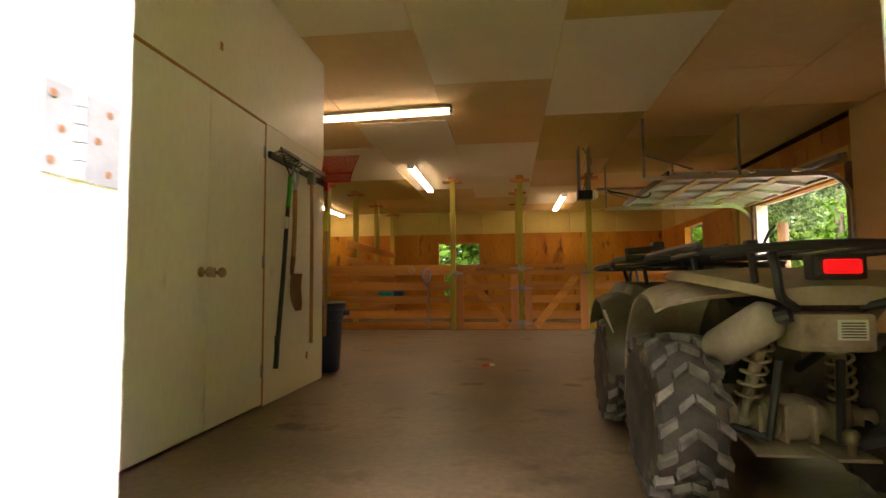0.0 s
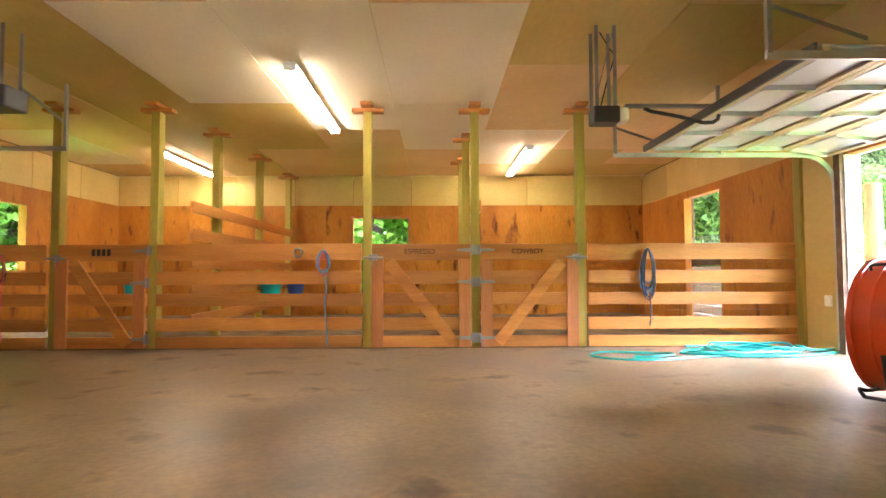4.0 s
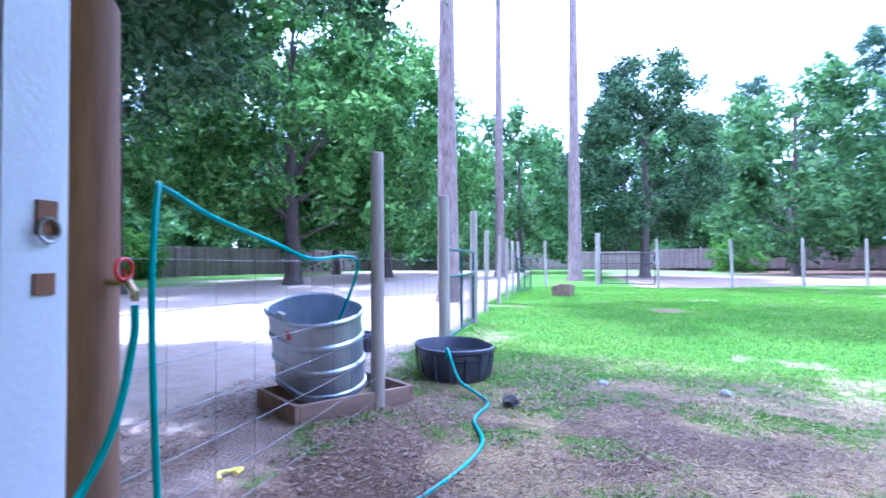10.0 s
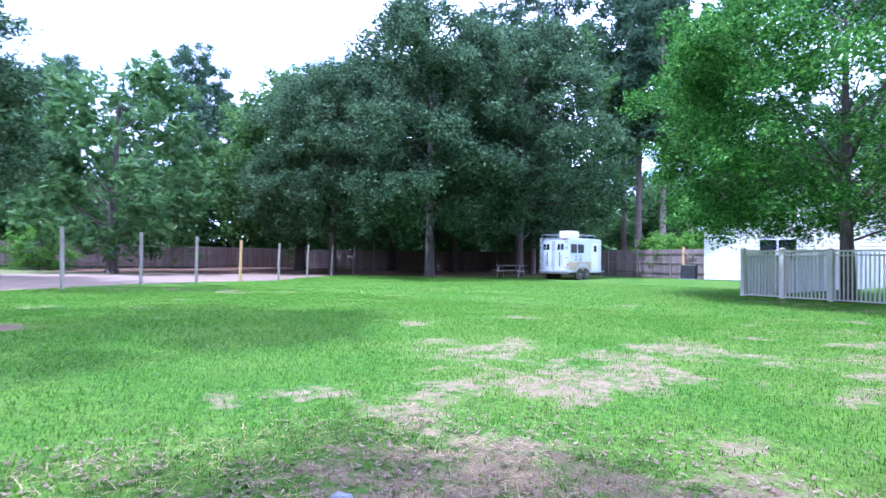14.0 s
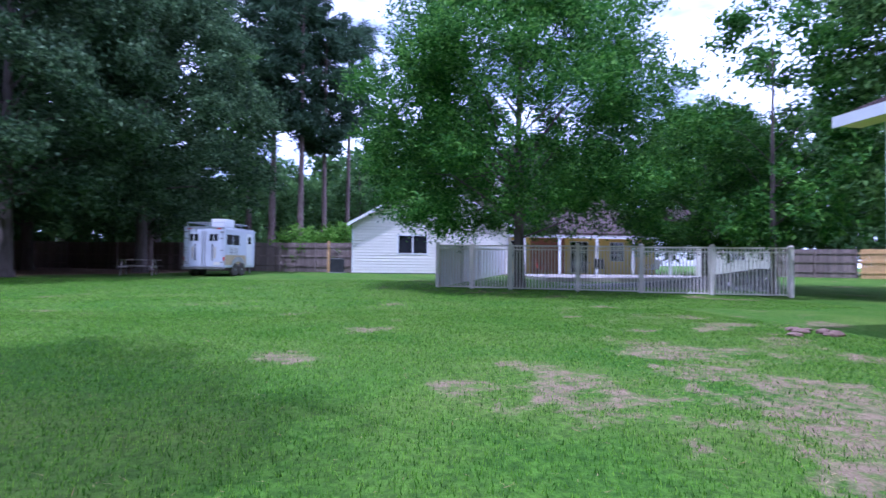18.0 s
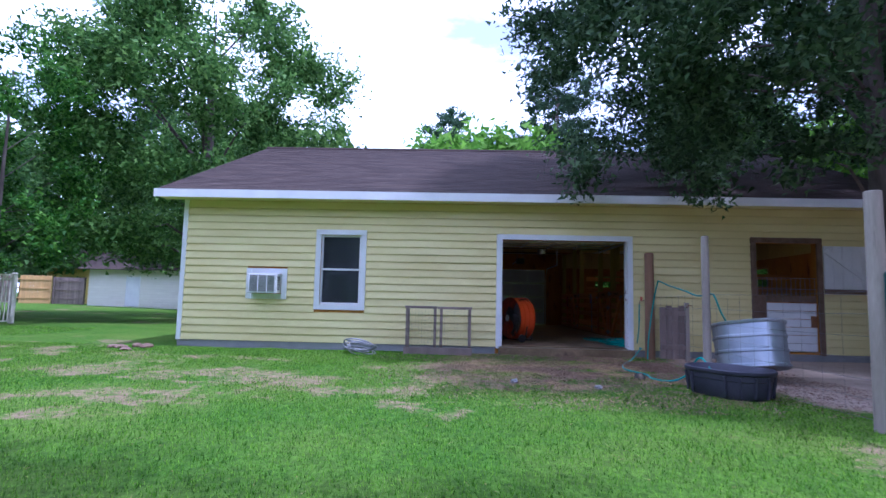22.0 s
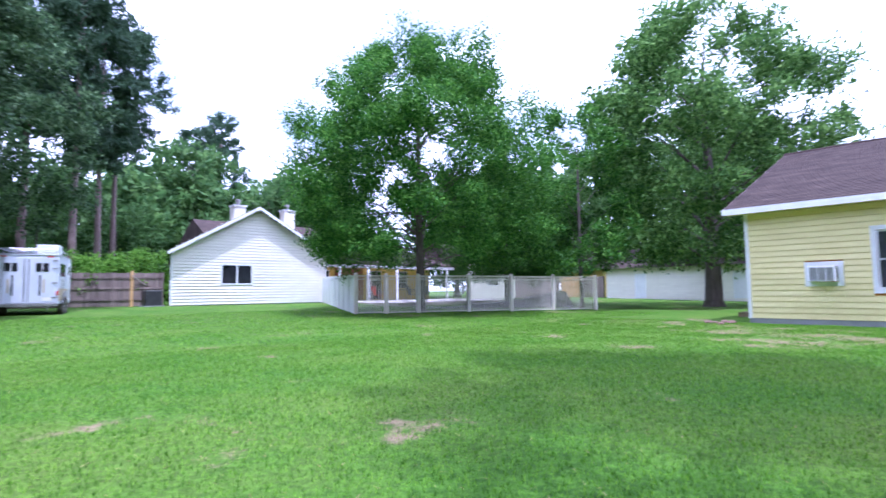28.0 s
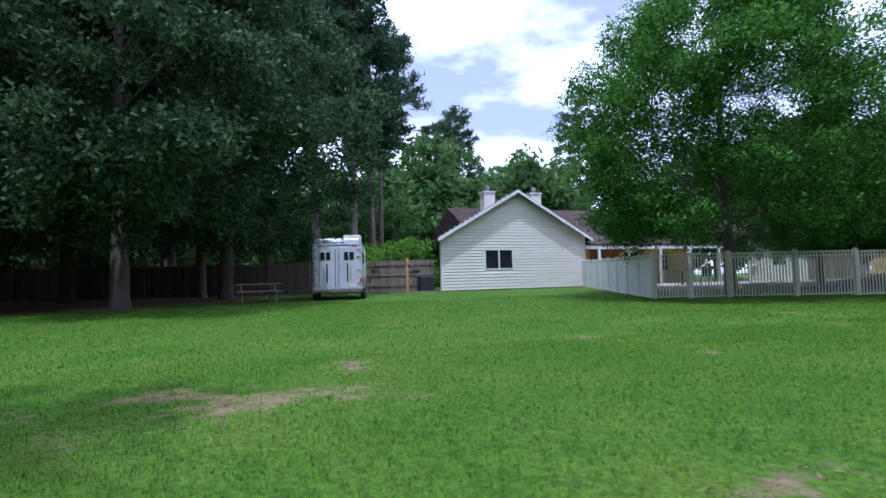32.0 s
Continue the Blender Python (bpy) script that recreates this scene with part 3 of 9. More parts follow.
ACH = (3.14, 3.76, 0.93, 1.34)
siding(wall_e, 'x', XE - 0.019, 1, free(YS + 0.09, YN - 0.09, [(OP0, OP1, -0.3, OPZ), (SD0, SD1, -0.3, SDZ), WIN, ACH]), -0.03, SOFF, M_YELLOW)
siding(wall_s, 'y', YS + 0.019, -1, free(XW + 0.09, XE - 0.09, [(DOOR0, DOOR1, -0.3, 2.05)]), -0.03, SOFF, M_YELLOW)
for y0 in (YS - 0.004, YN - 0.086):
    part("corner_board", mbox(XE - 0.018, XE + 0.012, y0, y0 + 0.09, -0.04, SOFF), M_WHITE, wall_e)
part("foundation", mbox(XE - 0.018, XE - 0.004, YS + 0.02, OP0 - 0.12, GROUND - 0.1, -0.035), M_GREYSLAB, wall_e)
part("foundation", mbox(XE - 0.018, XE - 0.004, OP1 + 0.12, YN - 0.02, GROUND - 0.1, -0.035), M_GREYSLAB, wall_e)


def casing(parent, axis, at, a0, a1, z0, z1, w, d, material, sill=True, name="casing"):
    """Trim boards round an opening, butted end to end."""
    def bx(u0, u1, v0, v1, nm):
        part(nm, mbox(at, at + d, u0, u1, v0, v1, 0.003) if axis == 'x' else mbox(u0, u1, at, at + d, v0, v1, 0.003), material, parent)
    bx(a0 - w, a0, z0 - (w if sill else 0), z1, name + "_side")
    bx(a1, a1 + w, z0 - (w if sill else 0), z1, name + "_side")
    bx(a0 - w, a1 + w, z1 + 0.001, z1 + w, name + "_head")
    if sill:
        bx(a0 + 0.001, a1 - 0.001, z0 - w, z0, name + "_sill")


opening_e = thing("door_1", pose(0, 0, 0), "white-trimmed roller door opening in the yellow wall", "doorway", kind="structure")
casing(opening_e, 'x', XE - 0.005, OP0, OP1, -0.06, OPZ, 0.107, 0.035, M_WHITE, sill=False)
part("jamb_lining", mbox(XE - T - 0.004, XE - 0.006, OP0 + 0.002, OP0 + 0.018, -0.02, OPZ), M_WHITE, opening_e)
part("jamb_lining", mbox(XE - T - 0.004, XE - 0.006, OP1 - 0.018, OP1 - 0.002, -0.02, OPZ), M_WHITE, opening_e)

window_e = thing("window_1", pose(0, 0, 0), "white sash window with dark screened panes", "window", kind="structure")
casing(window_e, 'x', XE - 0.005, *WIN, 0.107, 0.035, M_WHITE)
part("upper_pane", mbox(XE - 0.05, XE - 0.044, WIN[0] + 0.04, WIN[1] - 0.04, 1.48, WIN[3] - 0.04), M_GLASS, window_e, "glass pane").visible_shadow = False
part("lower_pane", mbox(XE - 0.05, XE - 0.044, WIN[0] + 0.04, WIN[1] - 0.04, WIN[2] + 0.04, 1.44), M_GLASS, window_e, "glass pane").visible_shadow = False
for nm, b in (("sash_rail", (WIN[0] + 0.001, WIN[1] - 0.001, 1.441, 1.479)), ("sash_top", (WIN[0] + 0.001, WIN[1] - 0.001, WIN[3] - 0.039, WIN[3] - 0.001)), ("sash_bottom", (WIN[0] + 0.001, WIN[1] - 0.001, WIN[2] + 0.001, WIN[2] + 0.039)),
              ("sash_side", (WIN[0] + 0.001, WIN[0] + 0.039, WIN[2] + 0.04, 1.44)), ("sash_side", (WIN[1] - 0.039, WIN[1] - 0.001, WIN[2] + 0.04, 1.44)), ("sash_side", (WIN[0] + 0.001, WIN[0] + 0.039, 1.48, WIN[3] - 0.04)), ("sash_side", (WIN[1] - 0.039, WIN[1] - 0.001, 1.48, WIN[3] - 0.04))):
    part(nm, mbox(XE - 0.06, XE - 0.03, *b, 0.003), M_WHITE, window_e)

for nm, z0, z1 in (("upper_screen", 1.482, WIN[3] - 0.042), ("lower_screen", WIN[2] + 0.042, 1.438)):
    part(nm, mbox(XE - 0.058, XE - 0.054, WIN[0] + 0.042, WIN[1] - 0.042, z0, z1), M_SCREEN, window_e, "dark insect screen")

# dutch door of the stall: brown frame, lower leaf shut, upper leaf folded back on the wall
dutch = thing("stall_door", pose(0, 0, 0), "brown-framed stall door with its white lower leaf shut and its upper leaf folded open", "stall door")
casing(dutch, 'x', XE - 0.005, SD0, SD1, -0.05, SDZ, 0.107, 0.035, M_BROWN, sill=False, name="frame")
for k in range(6):
    part("lower_board", mbox(XE - 0.045, XE - 0.02, SD0 + 0.20, SD1 - 0.02, 0.02 + k * 0.16, 0.172 + k * 0.16, 0.004), M_WHITE, dutch)
part("lower_stile", mbox(XE - 0.05, XE - 0.018, SD0 + 0.005, SD0 + 0.195, 0.02, 1.12, 0.004), M_BROWN, dutch)
part("lower_rail", mbox(XE - 0.05, XE - 0.012, SD0 + 0.2, SD1 - 0.02, 0.99, 1.12, 0.004), M_BROWN, dutch)
part("latch_plate", mbox(XE - 0.02, XE + 0.012, SD1 - 0.14, SD1 - 0.03, 0.5, 0.72, 0.004), M_RUST, dutch)
for k in range(6):
    part("upper_board", mbox(XE + 0.034, XE + 0.058, SD1 + 0.11 + k * 0.185, SD1 + 0.29 + k * 0.185, 1.16, 2.12, 0.003), M_WHITE, dutch)
bm = bmesh.new()
beam(bm, (XE + 0.07, SD1 + 0.15, 2.02), (XE + 0.07, SD1 + 1.15, 1.28), 0.09, 0.022, (1, 0, 0))
part("brace", bm, M_WHITE, dutch)
part("upper_rail", mbox(XE + 0.059, XE + 0.08, SD1 + 0.1, SD1 + 1.22, 1.17, 1.26, 0.003), M_BROWN, dutch)
bm = bmesh.new()
for k in range(13):
    tube(bm, [(XE - 0.03, SD0 + 0.04 + k * 0.093, 1.12), (XE - 0.03, SD0 + 0.04 + k * 0.093, 1.47)], 0.005, 5)
for z in (1.25, 1.47):
    tube(bm, [(XE - 0.03, SD0, z), (XE - 0.03, SD1, z)], 0.006, 5)
part("grille", bm, M_DULLSTEEL, dutch)

# window hole frames of the stalls
for nm, (a0, a1, z0, z1) in (("window_2", NWIN),):
    w = thing(nm, pose(0, 0, 0), "unglazed stall window hole with bare wood edges", "window", kind="structure")
    casing(w, 'y', YN - T - 0.022, a0, a1, z0, z1, 0.05, 0.02, M_BOARDZ, name="frame")

# roof: two slopes of shingle courses, fascia and soffit
RIDGE_X, EAVE = (XE + XW) / 2, 0.42
RISE = 0.425
roof = thing("roof_barn", pose(0, 0, 0), "brown-grey asphalt shingle gable roof with white fascia", "roof", kind="structure")
EZ = SOFF + 0.13
half = XE + EAVE - RIDGE_X
for s in (1, -1):
    n = int(half * 1.087 / 0.145)
    for k in range(n):
        u0, u1 = half - half * k / n, max(half - half * (k + 1.25) / n, 0)
        z0, z1 = EZ + (half - u0) * RISE, EZ + (half - u1) * RISE
        x0, x1 = RIDGE_X + s * u0, RIDGE_X + s * u1
        a, b, m = YS - 0.42, YN + 0.42, 60
        bm = bmesh.new()
        rows = [[bm.verts.new((x, a + (b - a) * i / m, z)) for i in range(m + 1)] for x, z in ((x0, z0 + 0.003), (x0, z0 + 0.012), (x1, z1 + 0.002))]
        for r0, r1 in zip(rows, rows[1:]):
            for i in range(m):
                bm.faces.new((r0[i], r0[i + 1], r1[i + 1], r1[i]))
        part("shingle_course", bm, M_SHINGLE, roof)
    bm = bmesh.new()
    loft(bm, [[(RIDGE_X + s * half, y, EZ - 0.01), (RIDGE_X, y, EZ + half * RISE - 0.01), (RIDGE_X, y, EZ + half * RISE - 0.06), (RIDGE_X + s * half, y, EZ - 0.06)] for y in (YS - 0.41, YN + 0.41)])
    part("roof_deck", bm, M_BROWN, roof)
    part("fascia", mbox(RIDGE_X + s * half - (0.0 if s < 0 else 0.0), RIDGE_X + s * half + s * 0.025, YS - 0.43, YN + 0.43, EZ - 0.15, EZ + 0.012) if s > 0 else mbox(RIDGE_X - half - 0.025, RIDGE_X - half, YS - 0.43, YN + 0.43, EZ - 0.15, EZ + 0.012), M_WHITE, roof)
    xa, xb = sorted((RIDGE_X + s * half, (XE if s > 0 else XW) - s * 0.02))
    part("soffit", mbox(xa + 0.001, xb - 0.001, YS - 0.41, YN + 0.41, SOFF + 0.004, SOFF + 0.016), M_YELLOW, roof)
    for y in (YS - 0.43, YN + 0.405):
        bm = bmesh.new()
        loft(bm, [[(RIDGE_X + s * half, yy, EZ - 0.15), (RIDGE_X, yy, EZ + half * RISE - 0.15), (RIDGE_X, yy, EZ + half * RISE + 0.0), (RIDGE_X + s * half, yy, EZ + 0.0)] for yy in (y, y + 0.025)])
        part("barge_board", bm, M_WHITE, roof)
bm = bmesh.new()
tube(bm, [(RIDGE_X, YS - 0.42, EZ + half * RISE + 0.0), (RIDGE_X, YN + 0.42, EZ + half * RISE + 0.0)], 0.06, 6)
part("ridge_cap", bm, M_SHINGLE, roof)
for y, s in ((YS, 1), (YN, -1)):
    bm = bmesh.new()
    y0 = y + s * 0.02
    loft(bm, [[(XW, yy, SOFF), (XE, yy, SOFF), (RIDGE_X, yy, SOFF + (XE - RIDGE_X) * RISE)] for yy in (y0, y0 + s * 0.1)])
    part("gable_wall", bm, M_YELLOW, roof)
part("gable_vent", mbox(RIDGE_X - 0.3, RIDGE_X + 0.3, YS - 0.01, YS + 0.015, 4.2, 4.8, 0.01), M_WHITE, roof)

# ---- the ground ----
def vnoise(x, y, s, seed=0):
    """Smooth value noise in 0..1 on arrays."""
    rs = np.random.RandomState(seed)
    tab = rs.rand(256, 256)
    u, v = np.asarray(x) / s, np.asarray(y) / s
    i, j = np.floor(u).astype(int), np.floor(v).astype(int)
    f, g = u - i, v - j
    f, g = f * f * (3 - 2 * f), g * g * (3 - 2 * g)
    a, b, c, d = tab[i % 256, j % 256], tab[(i + 1) % 256, j % 256], tab[i % 256, (j + 1) % 256], tab[(i + 1) % 256, (j + 1) % 256]
    return (a * (1 - f) + b * f) * (1 - g) + (c * (1 - f) + d * f) * g


def fbm(x, y, s, seed=0):
    return (vnoise(x, y, s, seed) * 0.5 + vnoise(x, y, s / 2.1, seed + 1) * 0.28 + vnoise(x, y, s / 4.3, seed + 2) * 0.22)


def ramp(v, a, b):
    return np.clip((v - a) / (b - a), 0, 1)


def spot(x, y, cx, cy, rx, ry):
    return np.clip(1.35 - np.hypot((x - cx) / rx, (y - cy) / ry), 0, 1)


WORN = [(8.25, 7.28), (7.49, 7.32), (7.4, 6.95), (7.8, 7.9), (8.97, 9.14), (8.9, 1.2), (8.97, 7.8), (9.15, 3.2), (9.87, 4.8), (9.3, 6.7), (8.8, 5.8), (8.44, 1.97), (7.47, 2.69), (7.0, 4.06), (9.4, 7.5),
        (7.67, 6.1), (9.19, 4.2), (10.7, 4.3), (9.6, 4.2), (5.86, -1.0), (9.7, 5.9), (9.3, 5.2), (10.43, 6.57), (10.8, 7.27), (8.06, 2.9), (5.2, -0.4), (10.1, 5.3), (6.4, 1.6), (6.9, 0.4), (7.8, 0.6), (4.4, -1.6)]


def ground_mask(x, y):
    """Grass, bright sand and straw cover at places on the ground."""
    n, m = fbm(x, y, 2.2, 3), fbm(x, y, 0.8, 11)
    bare = ramp(n * 0.5 + m * 0.5, 0.56, 0.72) * (0.5 + 0.3 * ramp(x, 13, 9))
    for cx, cy, rx, ry, k in ((6.7, 9.3, 2.2, 2.4, 1.1), (8.6, 7.6, 2.2, 1.6, 0.52), (9.0, 4.6, 2.2, 3.2, 0.42), (7.4, 2.4, 2.6, 2.2, 0.46), (5.6, -0.9, 2.6, 1.5, 0.5),
                              (22.6, -0.6, 2.0, 1.2, 0.62), (25.0, 1.5, 1.5, 1.0, 0.4), (12.9, 10.6, 1.6, 0.6, 0.9), (18.9, 4.0, 0.5, 0.35, 0.75), (19.6, 3.4, 0.4, 0.3, 0.6), (2.0, -9.0, 5.0, 4.0, 0.3)):
        bare = np.maximum(bare, spot(x, y, cx, cy, rx, ry) * k * (0.35 + 1.1 * ramp(m * 0.65 + n * 0.35, 0.40, 0.64)) * 0.92)
    fine = fbm(x, y, 0.45, 91)
    rp_ = random.Random(31)
    for cx, cy in WORN:
        r0 = rp_.uniform(0.22, 0.55)
        edge = spot(x + (fine - 0.5) * 1.6 * r0 * 2, y + (m - 0.5) * 1.6 * r0 * 2, cx, cy, r0 * rp_.uniform(0.8, 1.6), r0 * rp_.uniform(0.5, 0.9))
        bare = np.maximum(bare, edge * np.clip(0.05 + 1.5 * ramp(fine, 0.35, 0.7), 0, 1) * 0.95)
    bare = bare * (0.45 + 0.75 * ramp(fbm(x, y, 0.6, 131), 0.40, 0.58))
    bare = np.minimum(bare, 0.55 + 0.45 * np.clip(spot(x, y, 6.6, 9.4, 2.0, 2.0), 0, 1))
    mulch = np.clip(spot(x, y, 16.9, 6.98, 0.62, 0.42) * (0.3 + 1.3 * m), 0, 1)
    bare = np.maximum(bare, mulch)
    wob = (n - 0.5) * 1.4
    pad = ramp(y + wob * 0.8, 11.05, 11.6) * ramp(x, 4.0, 5.0) * (1 - ramp(y + wob * 5, 23, 29) * 0.85) * (1 - ramp(x, 48, 60))
    line = x - (25.3 + np.maximum(5.4 - y, 0) * 0.34)
    pen = ramp(line + wob, -0.5, 0.8) * ramp(-y, -7.0, -5.5) * (1 - 0.55 * ramp(line, 9, 16))
    wood = ramp(-y + wob * 3 + (x - 22) * 0.55, 19, 23) * ramp(x, 19, 23)
    sand = np.maximum(pad, pen * 0.55)
    straw = spot(x, y, 6.9, 9.2, 2.8, 2.4) * ramp(fbm(x, y, 1.1, 71), 0.5, 0.62) * 0.8
    grass = np.clip(1 - np.maximum.reduce([bare, pad, pen, wood * 0.9]), 0, 1)
    return grass, np.clip(sand, 0, 1), np.clip(straw, 0, 1), np.clip(wood + pen * 0.4 + spot(x, y, 6.4, 9.8, 2.4, 2.6) * 0.75 + mulch, 0, 1)


def ground_z(x, y):
    z = GROUND + 0.05 * (fbm(x, y, 3.0, 21) - 0.5) + 0.03 * (fbm(x, y, 0.6, 31) - 0.5)
    return z + 0.32 * ramp(-y, 7, 23) + 0.2 * ramp(x, 23, 29) * ramp(y, -8, 4)


gx = np.concatenate([[-900, -400, -200, -110, -70, -45, -32, -25], np.arange(-20, 4.6, 0.4), np.arange(4.8, 24.9, 0.11), np.arange(25, 46, 0.4), [48, 53, 60, 75, 100, 150, 300, 600, 900]])
gy = np.concatenate([[-900, -400, -200, -120, -85, -65, -52, -45, -40], np.arange(-37, -4.2, 0.4), np.arange(-4, 11.9, 0.11), np.arange(12, 26, 0.4), [28, 32, 40, 52, 70, 110, 200, 400, 900]])
GXX, GYY = np.meshgrid(gx, gy, indexing='ij')
nx, ny = GXX.shape
zz = ground_z(GXX, GYY)
verts = np.stack([GXX, GYY, zz], -1).reshape(-1, 3)
idx = np.arange(nx * ny).reshape(nx, ny)
quads = np.stack([idx[:-1, :-1], idx[1:, :-1], idx[1:, 1:], idx[:-1, 1:]], -1).reshape(-1, 4)


def np_mesh(name, verts, faces, material, per=4, smooth=False):
    """A mesh straight from arrays; all faces have the same number of corners."""
    me = bpy.data.meshes.new(name)
    nv, nf = len(verts), len(faces)
    me.vertices.add(nv)
    me.vertices.foreach_set("co", np.asarray(verts, np.float32).ravel())
    me.loops.add(nf * per)
    me.loops.foreach_set("vertex_index", np.asarray(faces, np.int32).ravel())
    me.polygons.add(nf)
    me.polygons.foreach_set("loop_start", np.arange(nf, dtype=np.int32) * per)
    me.update(calc_edges=True)
    me.validate()
    me.materials.append(material)
    if smooth:
        me.shade_smooth()
    return me


def ground_material():
    m = bpy.data.materials.new("ground_cover")
    m.use_nodes = True
    N, L = m.node_tree.nodes, m.node_tree.links
    bs = N["Principled BSDF"]
    co = N.new("ShaderNodeTexCoord")
    at = N.new("ShaderNodeAttribute")
    at.attribute_name = "cover"
    sep = N.new("ShaderNodeSeparateColor")
    L.new(at.outputs["Color"], sep.inputs[0])

    def noise_col(scale, c1, c2, a=0.35, b=0.65, detail=8.0):
        n, r = N.new("ShaderNodeTexNoise"), N.new("ShaderNodeValToRGB")
        n.inputs["Scale"].default_value, n.inputs["Detail"].default_value = scale, detail
        n.inputs["Roughness"].default_value = 0.65
        L.new(co.outputs["Object"], n.inputs[0])
        e = r.color_ramp.elements
        e[0].position, e[1].position, e[0].color, e[1].color = a, b, (*c1, 1), (*c2, 1)
        L.new(n.outputs[0], r.inputs[0])
        return r.outputs[0], n.outputs[0]

    def mix(f, a, b, kind='MIX'):
        x = N.new("ShaderNodeMixRGB")
        x.blend_type = kind
        if isinstance(f, float):
            x.inputs[0].default_value = f
        else:
            L.new(f, x.inputs[0])
        L.new(a, x.inputs[1])
        L.new(b, x.inputs[2])
        return x.outputs[0]
    g1, gn = noise_col(20, (0.02, 0.062, 0.004), (0.105, 0.235, 0.016), 0.38, 0.64, 10.0)
    g2, _ = noise_col(0.5, (0.045, 0.12, 0.01), (0.19, 0.22, 0.045), 0.4, 0.7)
    grass = mix(0.35, g1, g2)
    d1, _ = noise_col(9, (0.15, 0.105, 0.055), (0.30, 0.225, 0.13))
    d2, _ = noise_col(55, (0.10, 0.07, 0.037), (0.37, 0.285, 0.17))
    dirt = mix(0.5, d1, d2)
    s1, _ = noise_col(4, (0.30, 0.235, 0.18), (0.43, 0.345, 0.275))
    s2, _ = noise_col(60, (0.24, 0.18, 0.135), (0.48, 0.39, 0.315))
    sand = mix(0.4, s1, s2)
    t1, _ = noise_col(90, (0.20, 0.13, 0.06), (0.56, 0.42, 0.22), 0.42, 0.6)
    p1, _ = noise_col(70, (0.06, 0.035, 0.022), (0.18, 0.105, 0.066))
    col = mix(sep.outputs[1], dirt, sand)
    col = mix(at.outputs["Alpha"], col, p1)
    col = mix(sep.outputs[2], col, t1)
    # a ragged edge between turf and soil
    n3 = N.new("ShaderNodeTexNoise")
    n3.inputs["Scale"].default_value, n3.inputs["Detail"].default_value = 7, 9
    n3.inputs["Roughness"].default_value = 0.7
    L.new(co.outputs["Object"], n3.inputs[0])
    ad, rp = N.new("ShaderNodeMath"), N.new("ShaderNodeValToRGB")
    ad.operation = 'MULTIPLY_ADD'
    ad.inputs[1].default_value = 1.5
    L.new(n3.outputs[0], ad.inputs[0])
    sb = N.new("ShaderNodeMath")
    sb.operation = 'SUBTRACT'
    sb.inputs[1].default_value = 0.75
    L.new(sep.outputs[0], sb.inputs[0])
    L.new(sb.outputs[0], ad.inputs[2])
    rp.color_ramp.elements[0].position, rp.color_ramp.elements[1].position = 0.36, 0.66
    L.new(ad.outputs[0], rp.inputs[0])
    col = mix(rp.outputs[0], col, grass)
    L.new(col, bs.inputs["Base Color"])
    bs.inputs["Roughness"].default_value = 0.95
    bs.inputs["Specular IOR Level"].default_value = 0.15
    bp = N.new("ShaderNodeBump")
    bp.inputs["Strength"].default_value, bp.inputs["Distance"].default_value = 0.9, 0.03
    n4 = N.new("ShaderNodeTexNoise")
    n4.inputs["Scale"].default_value, n4.inputs["Detail"].default_value = 45, 8
    L.new(co.outputs["Object"], n4.inputs[0])
    L.new(n4.outputs[0], bp.inputs["Height"])
    L.new(bp.outputs[0], bs.inputs["Normal"])
    return m


ground = new("ground", np_mesh("ground", verts, quads, ground_material(), smooth=True))
tagged(ground, "lawn with bare sandy patches and a dirt paddock", "ground", kind="structure")
mg, ms, mt, mw = ground_mask(verts[:, 0], verts[:, 1])
layer = ground.data.color_attributes.new("cover", 'FLOAT_COLOR', 'POINT')
layer.data.foreach_set("color", np.stack([mg, ms, mt, mw], -1).astype(np.float32).ravel())


def blades(name, n, x0, x1, y0, y1, h0, h1, w, material, keep, label, seed, lie=0.5, low=0.1):
    """Loose blades as single leaning triangles, kept where keep(x, y) says."""
    rs = np.random.RandomState(seed)
    x, y = rs.uniform(x0, x1, n), rs.uniform(y0, y1, n)
    ok = rs.rand(n) < keep(x, y)
    x, y = x[ok], y[ok]
    k = len(x)
    h, a, b = rs.uniform(h0, h1, k) * rs.uniform(0.6, 1.25, k), rs.uniform(0, 6.283, k), rs.uniform(0, 6.283, k)
    z = ground_z(x, y) + (0.012 if low > 0.5 else -0.006)
    ww = w * rs.uniform(0.6, 1.4, k)
    p0 = np.stack([x - ww * np.cos(a), y - ww * np.sin(a), z], -1)
    p1 = np.stack([x + ww * np.cos(a), y + ww * np.sin(a), z], -1)
    t = rs.uniform(low, lie, k) * h
    up = np.stack([x + t * np.cos(b), y + t * np.sin(b), z + np.sqrt(np.maximum(h * h - t * t, 1e-5))], -1)
    v = np.stack([p0, p1, up], 1).reshape(-1, 3)
    ob = new(name, np_mesh(name, v, np.arange(3 * k).reshape(-1, 3), material, 3))
    return tagged(ob, label, "grass", kind="stuff")


def turf(x, y):
    g = ground_mask(x, y)[0]
    inside = (x > XW) & (x < XE + 0.05) & (y > YS) & (y < YN)
    return ramp(g + (fbm(x, y, 0.5, 41) - 0.5) * 0.9, 0.25, 0.9) * ~inside


